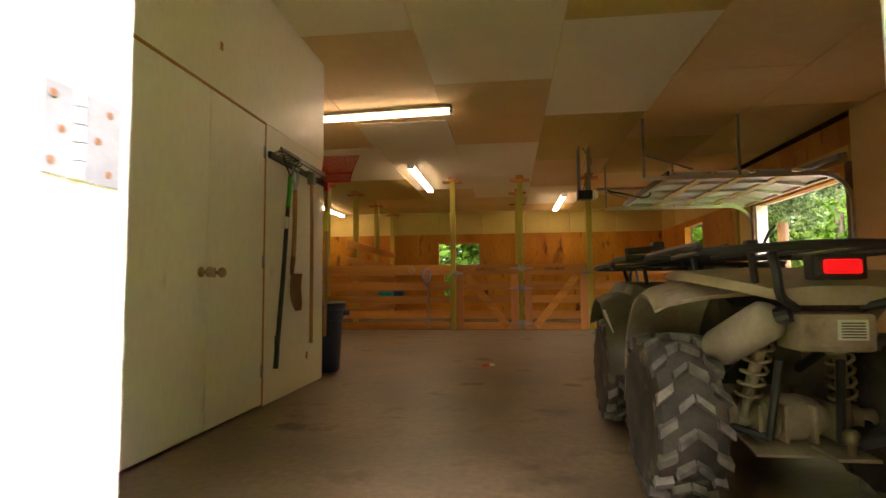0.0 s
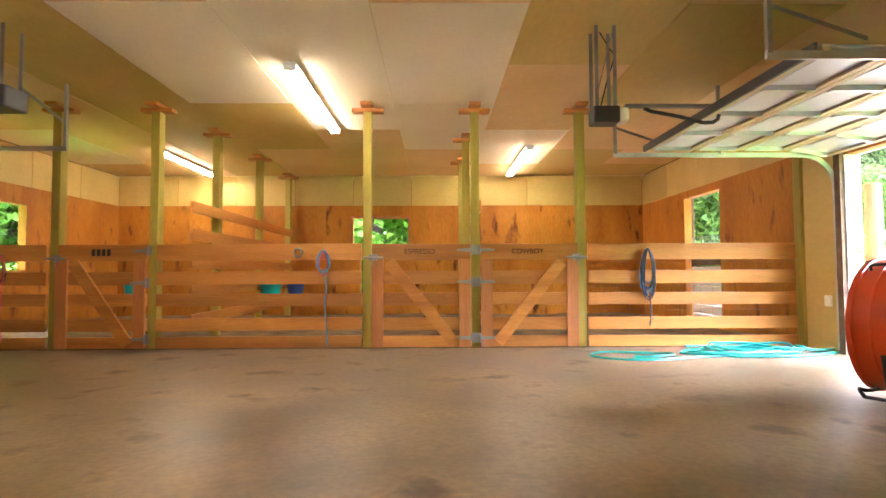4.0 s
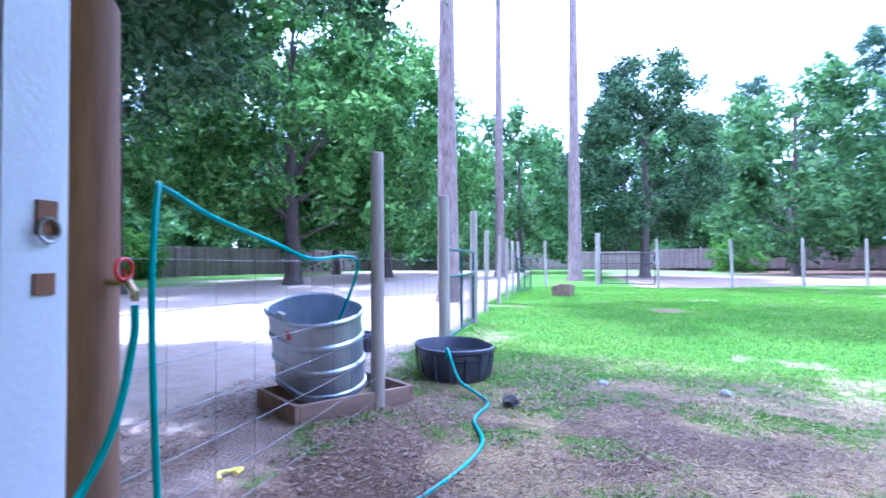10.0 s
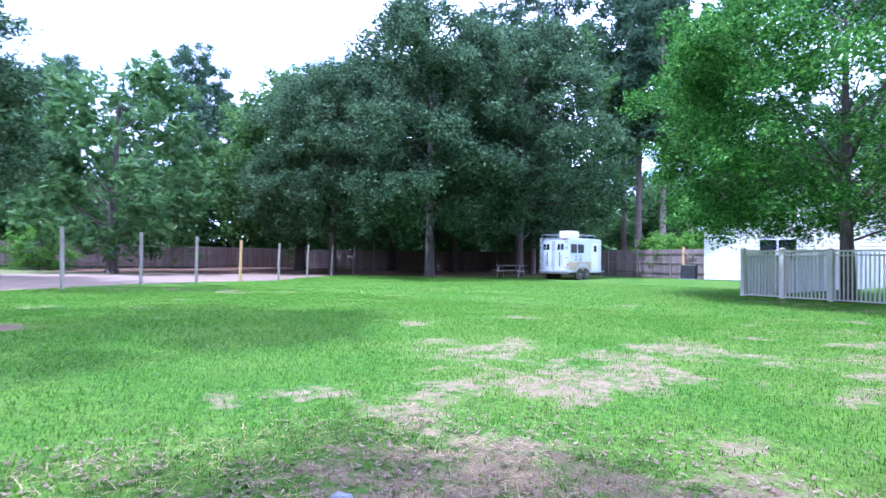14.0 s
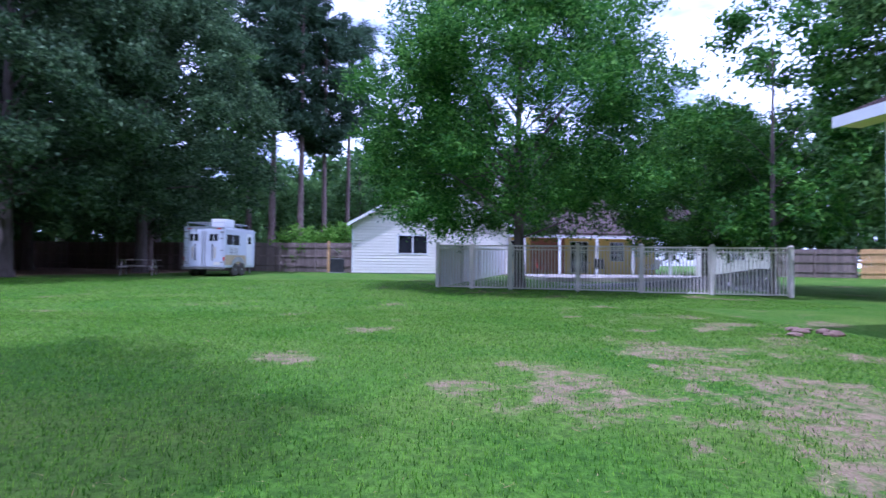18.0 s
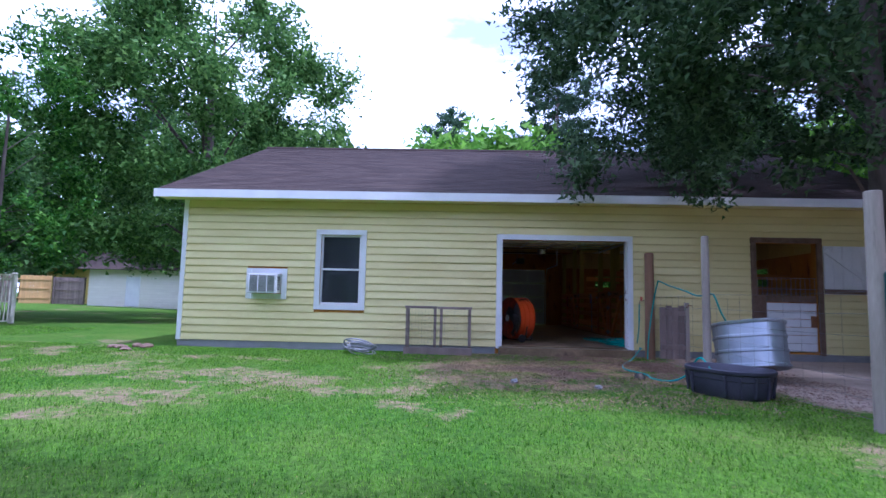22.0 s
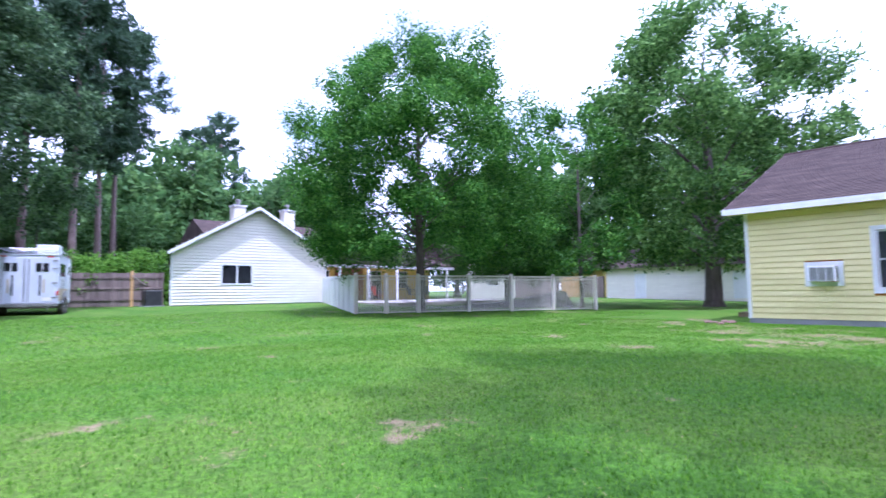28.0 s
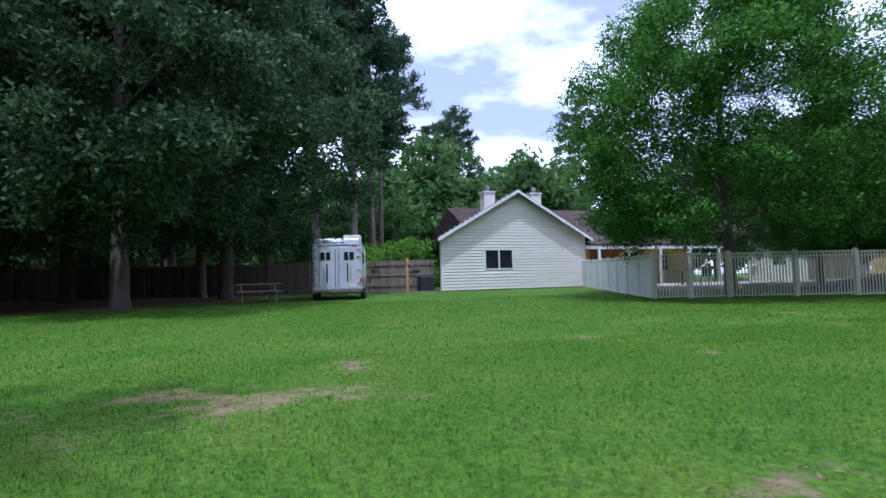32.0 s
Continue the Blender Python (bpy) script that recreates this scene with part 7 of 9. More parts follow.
board_fence(12.4, -25.8, 32.0, -33.0, 1.85, "weathered brown board fence behind the trailer")
board_fence(32.0, -33.0, 50.0, -27.0, 1.85, "weathered brown board fence in the oaks' shade")
board_fence(50.0, -27.0, 59.0, 0.0, 1.85, "weathered brown board fence beyond the pen")
board_fence(59.0, 0.0, 57.0, 28.0, 1.85, "grey board fence beyond the paddock")
board_fence(57.0, 28.0, 20.0, 35.0, 1.95, "grey board fence along the paddock's far side")
board_fence(20.0, 35.0, 3.0, 24.0, 1.95, "dark board fence behind the barn")
board_fence(4.0, 24.5, -14.0, 20.0, 1.9, "dark board fence in the trees' shade behind the barn")
board_fence(-20.2, -17.9, -20.6, -20.5, 1.85, "weathered board fence beside the white garage")
board_fence(-20.6, -20.6, -19.4, -22.0, 1.9, "new yellow pine gate in the fence", M_NEWFENCE)
board_fence(-19.4, -22.1, -14.0, -24.0, 1.85, "weathered board fence by the house")
np_ = thing("fence_brace_post", pose(13.9, -26.2, gz(13.9, -26.2)), "new orange-brown post with a diagonal brace in the fence", "fence post")
part("post", mbox(-0.07, 0.07, -0.07, 0.07, 0, 1.95, 0.005), M_NEWFENCE, np_)
bm = bmesh.new()
beam(bm, (0.0, 0.1, 1.7), (-1.6, 0.1, 0.4), 0.09, 0.04)
part("brace", bm, M_OLDPOST, np_)
# climbing bushes over the paddock's far fence
BUSHM = tree_meshes(33, 2.3, 1.7, 0.1, 0.04, M_BUSH, 6000, 0.09, 50, 0.26)
for x, y, s in ((21.5, 33.6, 1.3), (24.0, 33.8, 1.2), (27.0, 33.4, 1.3), (30.0, 33.0, 1.1), (54.0, -6.0, 1.2), (13.0, -29.0, 1.3), (15.6, -29.3, 1.2), (-12.0, 26.0, 1.3), (-8.6, 20.5, 1.2), (14.5, 30.2, 1.4), (11.0, 28.2, 1.4), (7.5, 26.4, 1.5)):
    ob = thing("bush", stand(x, y, x * 40, s), "bright green leafy bush against the fence", "bush", "bushes")
    piece("stems", BUSHM[0], ob)
    piece("crown", BUSHM[1], ob)

# ---- the house ----
HY, HX0, HX1, HEAVE, HPEAK = -24.4, 2.95, 12.45, 3.05, 5.75
HB = 0.02
house = thing("house", pose(0, 0, 0.18), "single-storey house with cream lap siding and a brown shingle gable roof", "house")
hw = (8.0, 9.7, 1.2, 2.25)
HM = (HX0 + HX1) / 2
HSL = (HPEAK - HEAVE) / (HX1 - HM)
wall = part("gable_wall", mbox(HX0, HX1, HY - 0.2, HY - 0.03, HB - 0.3, HEAVE), M_HWHITE, house)
bm = bmesh.new()
loft(bm, [[(HX0, y, HEAVE), (HX1, y, HEAVE), (HM, y, HPEAK - 0.05)] for y in (HY - 0.2, HY - 0.03)])
part("gable_triangle", bm, M_HWHITE, house)


def h_spans(z):
    if z < HEAVE:
        a, b = HX0, HX1
    else:
        k = (z - HEAVE) / HSL
        a, b = HX0 + k, HX1 - k
    if b - a < 0.3:
        return []
    if hw[2] - 0.08 < z < hw[3] + 0.08:
        return [(a, hw[0] - 0.08), (hw[1] + 0.08, b)]
    return [(a, b)]


LAP = 0.172
siding(wall, 'y', HY - 0.03, 1, h_spans, HB, HPEAK - 0.1, M_HWHITE, lip=0.05, groove=0.034)
part("foundation", mbox(HX0 + 0.05, HX1 - 0.05, HY - 0.19, HY - 0.02, HB - 0.35, HB - 0.005), M_GREYSLAB, house)
SKEW, DEEP = 0.36, 9.0     # the house body runs back at a slant behind its gable
for x0 in (HX0 + 0.01, HX1 - 0.2):
    bm = bmesh.new()
    loft(bm, [[(x0 - k, y, HB - 0.3), (x0 + 0.19 - k, y, HB - 0.3), (x0 + 0.19 - k, y, HEAVE), (x0 - k, y, HEAVE)] for y, k in ((HY - 0.21, 0.08), (HY - DEEP, SKEW * DEEP))])
    part("side_wall", bm, M_HWHITE, house)
for x in (HX0 - 0.012, HX1 - 0.078):
    part("corner_board", mbox(x, x + 0.09, HY - 0.05, HY + 0.01, HB, HEAVE), M_WHITE, house)
win = part("window", mbox(hw[0], hw[1], HY - 0.06, HY - 0.02, hw[2], hw[3]), M_DARKGLASS, house, "dark two-light window")
for b in ((hw[0] - 0.08, hw[0], hw[2] - 0.08, hw[3] + 0.08), (hw[1], hw[1] + 0.08, hw[2] - 0.08, hw[3] + 0.08), (hw[0], hw[1], hw[3], hw[3] + 0.08), (hw[0], hw[1], hw[2] - 0.08, hw[2]), ((hw[0] + hw[1]) / 2 - 0.04, (hw[0] + hw[1]) / 2 + 0.04, hw[2], hw[3])):
    part("window_trim", mbox(b[0], b[1], HY - 0.019, HY + 0.02, b[2], b[3]), M_WHITE, win)
OVER = 0.42
for s in (-1, 1):
    bm = bmesh.new()
    xe = HM + s * ((HX1 - HM) + 0.3)
    ze = HEAVE - 0.3 * HSL
    loft(bm, [[(xe - k, y, ze + 0.06), (HM - k, y, HPEAK + 0.06), (HM - k, y, HPEAK - 0.06), (xe - k, y, ze - 0.06)] for y, k in ((HY + OVER, 0), (HY - DEEP, SKEW * DEEP))])
    part("roof_slope", bm, M_SHINGLE, house)
    bm = bmesh.new()
    loft(bm, [[(xe, y, ze + 0.03), (HM, y, HPEAK + 0.03), (HM, y, HPEAK - 0.15), (xe, y, ze - 0.15)] for y in (HY + OVER + 0.001, HY + OVER + 0.03)])
    part("barge_board", bm, M_WHITE, house)
for x, y in ((HM - 2.4, HY - 9), (HM - 6.4, HY - 9)):
    ch = part("chimney", mbox(x - 0.45, x + 0.45, y - 0.4, y + 0.4, 4.0, 7.15, 0.0), M_HWHITE, house, "cream-sided chimney")
    part("cap", mbox(x - 0.52, x + 0.52, y - 0.47, y + 0.47, 7.151, 7.24), M_WHITE, ch)
    bm = bmesh.new()
    lathe(bm, [(0.14, 7.24), (0.14, 7.5), (0.2, 7.52), (0.2, 7.68), (0.05, 7.74)], 12)
    turned(bm, Matrix.Translation((x, y, 0)))
    part("flue", bm, M_DULLSTEEL, ch)
# cross roof behind
bm = bmesh.new()
loft(bm, [[(x, HY - 4.0, 3.0), (x, HY - 10.0, 6.1), (x, HY - 16.0, 3.0)] for x in (HX0 - 12.0, HX1 - 4.2)])
part("cross_roof", bm, M_SHINGLE, house)

# porch wing
WX0, WY = -8.6, HY - 3.0
part("wing_wall", mbox(WX0, HX0, WY - 0.2, WY, HB - 0.2, 2.75), M_HYELLOW, house, "yellow porch wall")
brick = part("brick_panel", mbox(-1.9, 0.5, WY, WY + 0.05, HB, 2.6), M_BRICK, house, "red brick panel")
rb = random.Random(9)
me_br = mesh_of("brick", mbox(0, 0.19, 0, 0.012, 0, 0.057), M_BRICK)
for r_ in range(24):
    for c in range(11):
        piece("brick", me_br, brick, pose(-1.88 + c * 0.215 + (0.1 if r_ % 2 else 0), WY + 0.051 + rb.uniform(0, 0.004), HB + 0.75 + r_ * 0.072))
for x0, x1, z0, z1, nm in ((1.0, 2.5, 0.9, 2.2, "window"), (-3.6, -2.3, 0.05, 2.2, "window"), (-6.2, -5.2, 0.9, 2.2, "window")):
    w = part(nm, mbox(x0, x1, WY + 0.001, WY + 0.02, z0, z1), M_DARKGLASS, house, "dark paned window")
    for k in range(4):
        x = x0 + (x1 - x0) * k / 3
        part("muntin", mbox(x - 0.025, x + 0.025, WY + 0.021, WY + 0.05, z0 - 0.03, z1 + 0.03), M_WHITE, w)
    for k in range(4):
        z = z0 + (z1 - z0) * k / 3
        part("muntin", mbox(x0 - 0.03, x1 + 0.03, WY + 0.022, WY + 0.045, z - 0.02, z + 0.02), M_WHITE, w)
bm = bmesh.new()
loft(bm, [[(x, HY + 0.1, 2.62), (x, WY - 3.5, 4.25), (x, WY - 3.5, 4.15), (x, HY + 0.1, 2.5)] for x in (WX0 - 0.2, HX0 - 0.02)])
part("porch_roof", bm, M_SHINGLE, house)
part("porch_beam", mbox(WX0, HX0 - 0.02, HY - 0.12, HY + 0.06, 2.3, 2.5), M_WHITE, house)
for x in (-7.9, -5.4, -2.9, -0.4, 1.9):
    part("porch_column", mbox(x - 0.07, x + 0.07, HY - 0.1, HY + 0.04, HB, 2.3), M_WHITE, house)
part("porch_soffit", mbox(WX0, HX0 - 0.02, WY, HY - 0.13, 2.42, 2.45), M_HYELLOW, house)
solid("patio", mbox(-8.0, 3.4, HY + 0.1, -16.0, GROUND + 0.1, GROUND + 0.36), M_PATIO, "pale concrete pool patio", kind="structure")
# white gable at the far end
wing = thing("house_wing", pose(0, 0, 0.15), "cream-sided house wing with a paned window", "house")
part("wall", mbox(-14.0, -8.65, -22.8, -22.6, HB - 0.3, 2.9), M_HWHITE, wing)
LAP = 0.172
siding(wing.children[0], 'y', -22.6, 1, lambda z: [(-14.0, -8.65)] if not 1.0 < z < 2.25 else [(-14.0, -11.9), (-10.5, -8.65)], HB, 2.9, M_HWHITE)
w = part("window", mbox(-11.8, -10.6, -22.6, -22.57, 1.08, 2.17), M_DARKGLASS, wing, "paned window")
for k in range(5):
    part("muntin", mbox(-11.85 + k * 0.3, -11.8 + k * 0.3, -22.569, -22.54, 1.03, 2.22), M_WHITE, w)
for k in range(4):
    part("muntin", mbox(-11.85, -10.55, -22.569, -22.545, 1.03 + k * 0.38, 1.07 + k * 0.38), M_WHITE, w)
bm = bmesh.new()
loft(bm, [[(x, -22.2, 2.85), (x, -26.5, 4.6), (x, -31.0, 2.85)] for x in (-14.4, -8.3)])
part("roof", bm, M_SHINGLE, wing)

# ---- white garage ----
gar = thing("garage", pose(-3.7, -2.3, 0.0), "long white-sided garage with plain doors and a brown roof", "garage")
gw = part("wall", mbox(-16.75, -16.5, -15.4, 3.0, HB - 0.3, 2.55), M_HWHITE, gar)
siding(gw, 'x', -16.5, 1, free(-15.4, 3.0, [(-12.75, -11.9, 0, 2.05), (-5.2, -4.4, 0, 2.05)], 0.06), HB, 2.55, M_HWHITE)
for y in (-12.33, -4.8):
    d = part("door", mbox(-16.52, -16.47, y - 0.4, y + 0.4, HB + 0.02, 2.03), M_WHITE, gar, "plain white door")
    part("frame", mbox(-16.52, -16.46, y - 0.48, y - 0.405, HB, 2.1), M_WHITE, d)
    part("frame", mbox(-16.52, -16.46, y + 0.405, y + 0.48, HB, 2.1), M_WHITE, d)
part("window", mbox(-16.49, -16.46, -2.2, -1.4, 1.1, 1.9), M_DARKGLASS, gar)
bm = bmesh.new()
loft(bm, [[(-15.9, y, 2.5), (-20.5, y, 4.6), (-25.0, y, 2.5)] for y in (-15.9, 3.5)])
part("roof", bm, M_SHINGLE, gar)
part("end_wall", mbox(-24.5, -16.76, -15.4, -15.2, HB - 0.3, 2.55), M_HWHITE, gar)
nb = thing("neighbour_house", pose(0, 0, 0), "yellow neighbouring house behind the fence", "house")
part("wall", mbox(-30.0, -24.0, -24.0, -18.5, HB - 0.3, 2.7), M_HYELLOW, nb)
bm = bmesh.new()
loft(bm, [[(-23.4, y, 2.7), (-27.0, y, 4.4), (-30.6, y, 2.7)] for y in (-24.5, -18.0)])
part("roof", bm, M_SHINGLE, nb)

# ---- pool fence ----
A, B = Vector((9.18, -11.4, 0)), Vector((-1.45, -7.1, 0))
PH = 1.57
pool = thing("pool_fence", pose(0, 0, 0), "tan vinyl picket fence round the pool patio", "fence")
ks = (0.0, 0.11, 0.23, 0.43, 0.61, 0.80, 1.0)
D = (B - A).normalized()
ang = math.degrees(math.atan2(D.y, D.x))
me_pkt = mesh_of("picket", mbox(-0.019, 0.019, -0.012, 0.012, 0.08, PH - 0.18), M_CREAM)
me_pkt2 = mesh_of("picket_top", mbox(-0.019, 0.019, -0.012, 0.012, PH - 0.14, PH - 0.05), M_CREAM)
me_post = mesh_of("post", mbox(-0.065, 0.065, -0.065, 0.065, -0.1, PH + 0.03, 0.006), M_CREAM)
bm = bmesh.new()
loft(bm, [[(-0.085, -0.085, PH + 0.031), (0.085, -0.085, PH + 0.031), (0.085, 0.085, PH + 0.031), (-0.085, 0.085, PH + 0.031)], [(-0.03, -0.03, PH + 0.085), (0.03, -0.03, PH + 0.085), (0.03, 0.03, PH + 0.085), (-0.03, 0.03, PH + 0.085)]])
me_cap = mesh_of("cap", bm, M_CREAM)
for k in ks:
    p = A.lerp(B, k)
    m = pose(p.x, p.y, gz(p.x, p.y), 0, 0, ang)
    q = piece("post", me_post, pool, m)
    piece("cap", me_cap, q)
for k0, k1 in zip(ks, ks[1:]):
    p, q = A.lerp(B, k0), A.lerp(B, k1)
    L = (q - p).length
    n = max(3, round(L / 0.108))
    g = gz((p.x + q.x) / 2, (p.y + q.y) / 2)
    for z0, z1 in ((PH - 0.05, PH), (PH - 0.18, PH - 0.14), (0.04, 0.08)):
        part("rail", mbox(0.066, L - 0.066, -0.022, 0.022, z0, z1), M_CREAM, pool, m=pose(p.x, p.y, g, 0, 0, ang))
    for i in range(1, n):
        c = p.lerp(q, i / n)
        piece("picket", me_pkt, pool, pose(c.x, c.y, g, 0, 0, ang))
        piece("picket_top", me_pkt2, pool, pose(c.x, c.y, g, 0, 0, ang))
priv = thing("privacy_fence", pose(0, 0, 0), "solid white vinyl fence panels running to the house", "fence")
C = Vector((3.3, -24.2, 0))
E_ = (C - A).normalized()
ang2 = math.degrees(math.atan2(E_.y, E_.x))
L2 = (C - A).length
nP = 8
for i in range(nP + 1):
    p = A.lerp(C, i / nP)
    if i:
        q = piece("post", mesh_of("post", mbox(-0.065, 0.065, -0.065, 0.065, -0.1, PH + 0.03, 0.006), M_WHITE) if i == 1 else me_wp, priv, pose(p.x, p.y, gz(p.x, p.y), 0, 0, ang2))
        me_wp = q.data
    if i < nP:
        g = gz(p.x, p.y)
        part("panel", mbox(0.066, L2 / nP - 0.066, -0.012, 0.012, 0.05, PH - 0.2), M_WHITE, priv, m=pose(p.x, p.y, g, 0, 0, ang2))
        for z0, z1 in ((PH - 0.2, PH - 0.14), (PH - 0.05, PH), (0.0, 0.05)):
            part("rail", mbox(0.066, L2 / nP - 0.066, -0.025, 0.025, z0, z1), M_WHITE, priv, m=pose(p.x, p.y, g, 0, 0, ang2))
        for j in range(9):
            part("picket_top", mbox(0.12 + j * (L2 / nP - 0.25) / 8 - 0.019, 0.12 + j * (L2 / nP - 0.25) / 8 + 0.019, -0.012, 0.012, PH - 0.139, PH - 0.051), M_WHITE, priv, m=pose(p.x, p.y, g, 0, 0, ang2))

# behind the pool fence: mulch bank, chairs and a table
bm = bmesh.new()
n = 20
ring = []
for i in range(n + 1):
    f = i / n
    ring.append([(3.8 - 6.8 * f, -13.6 + 3.4 * f + 0.9 * s, 0.0 if s in (-1, 1) else 0.15 + 0.75 * f * f) for s in (-1, -0.4, 0.4, 1)])
loft(bm, ring)
solid("pool_cover", bm, M_BLACK, "black covered bank curving up beside the pool", "cover", m=pose(0, 0, GROUND))


def patio_chair(x, y, rz, mt, label):
    ob = thing("patio_chair", pose(x, y, GROUND + 0.36, 0, 0, rz), label, "chair", "patio chairs")
    part("seat", mbox(-0.25, 0.25, -0.24, 0.24, 0.40, 0.43, 0.008), mt, ob)
    part("backrest", turned(mbox(-0.25, 0.25, -0.012, 0.012, 0.0, 0.5, 0.008), pose(0, -0.25, 0.44, 12)), mt, ob)
    for sx in (-0.23, 0.23):
        for sy in (-0.22, 0.22):
            bm = bmesh.new()
            tube(bm, [(sx, sy, 0), (sx, sy, 0.40)], 0.013, 6)
            part("leg", bm, M_BLACK, ob)
        bm = bmesh.new()
        tube(bm, [(sx * 1.1, -0.24, 0.44), (sx * 1.1, -0.22, 0.64), (sx * 1.1, 0.2, 0.63), (sx * 1.1, 0.22, 0.43)], 0.013, 6)
        part("arm", bm, M_BLACK, ob)


patio_chair(1.2, -17.5, 30, M_BLACK, "dark metal patio chair on the terrace")
patio_chair(-0.2, -18.2, 150, M_BLACK, "dark metal patio chair on the terrace")
patio_chair(2.6, -19.0, 80, M_RED, "red patio chair on the terrace")
patio_chair(-3.0, -18.0, 200, M_WHITE, "pale patio chair on the terrace")
tb = thing("patio_table", pose(0.4, -19.2, GROUND + 0.36), "round dark patio table on the terrace", "table")
bm = bmesh.new()
lathe(bm, [(0.55, 0.70), (0.56, 0.72), (0.54, 0.735)], 20)
part("tabletop", bm, M_BLACK, tb)
bm = bmesh.new()
lathe(bm, [(0.25, 0), (0.04, 0.05), (0.035, 0.70)], 12)
part("pedestal", bm, M_BLACK, tb)

# ---- horse trailer ----
hx, hy = 19.15, -18.45
trailer = thing("horse_trailer", pose(hx, hy, gz(hx, hy), 0, 0, 255.5 - 180), "white two-axle horse trailer with a roof rack", "trailer")
# local: rear face at x = 0 looking along -x; body runs along +x? the body lies towards -x
TW, TL, Z0, Z1 = 2.03, 3.1, 0.42, 2.28
def tb_(x0, x1, y0, y1, z0, z1, bev=0.0):
    return mbox(x0, x1, y0, y1, z0, z1, bev)
part("body", tb_(-TL, 0, -TW / 2, TW / 2, Z0, Z1, 0.05), M_TRAILER, trailer, "white aluminium body")
part("roof_cap", tb_(-TL + 0.05, 0.02, -TW / 2 + 0.02, TW / 2 - 0.02, Z1 - 0.03, Z1 + 0.05, 0.03), M_ALU, trailer)
bm = bmesh.new()
loft(bm, [[(-TL, -TW / 2 + 0.03, Z0), (-TL, TW / 2 - 0.03, Z0), (-TL, TW / 2 - 0.03, Z1), (-TL, -TW / 2 + 0.03, Z1)], [(-TL - 0.9, -0.35, Z0), (-TL - 0.9, 0.35, Z0), (-TL - 0.75, 0.3, Z1 - 0.25), (-TL - 0.75, -0.3, Z1 - 0.25)]])
part("nose", bm, M_TRAILER, trailer)
part("bumper", tb_(0.001, 0.09, -TW / 2, TW / 2, Z0 - 0.08, Z0 + 0.03, 0.01), M_DULLSTEEL, trailer)
for s in (-1, 1):
    d = part("rear_door", tb_(0.001, 0.03, min(s * 0.03, s * 0.90), max(s * 0.03, s * 0.90), Z0 + 0.06, Z1 - 0.1, 0.008), M_TRAILER, trailer, "white rear door")
    part("pane", tb_(0.031, 0.04, min(s * 0.28, s * 0.68), max(s * 0.28, s * 0.68), 1.66, 1.98, 0.01), M_DARKGLASS, d, "dark window")
    part("pane_bar", tb_(0.041, 0.048, s * 0.48 - 0.015, s * 0.48 + 0.015, 1.66, 1.98), M_WHITE, d)
    part("stripe", tb_(0.031, 0.036, s * 0.42 - 0.03, s * 0.42 + 0.03, 0.75, 1.52), M_BLACK, d)
    part("stripe", tb_(0.031, 0.036, s * 0.54 - 0.03, s * 0.54 + 0.03, 0.85, 1.38), M_YTRIM, d)
    for z in (0.65, 1.2, 1.75, 2.05):
        part("hinge", tb_(0.031, 0.05, min(s * 0.80, s * 0.96), max(s * 0.80, s * 0.96), z, z + 0.05), M_DULLSTEEL, d)
    part("marker_lamp", tb_(0.001, 0.03, s * 0.72 - 0.1, s * 0.72 + 0.1, Z1 - 0.075, Z1 - 0.03, 0.006), M_RED, trailer, "red marker lamp")
    bm = bmesh.new()
    tube(bm, [(0.05, s * 0.07, Z0 + 0.1), (0.05, s * 0.07, Z1 - 0.15)], 0.015, 8)
    part("lock_bar", bm, M_DULLSTEEL, trailer)
    part("tail_lamp", tb_(0.001, 0.035, min(s * 0.93, s * 1.0), max(s * 0.93, s * 1.0), 0.75, 0.92, 0.006), M_RED, trailer)
bm = bmesh.new()
for z in (0.6, 0.85, 1.1, 1.35):
    tube(bm, [(0.05, -0.95, z), (0.05, -0.72, z)], 0.012, 6)
tube(bm, [(0.05, -0.95, 0.5), (0.05, -0.95, 2.4)], 0.014, 6)
tube(bm, [(0.05, -0.72, 0.5), (0.05, -0.72, 2.4)], 0.014, 6)
part("ladder", bm, M_DULLSTEEL, trailer)
part("plate", tb_(0.031, 0.04, 0.5, 0.8, 0.55, 0.68), M_LABEL, trailer, "number plate with unreadable bars")
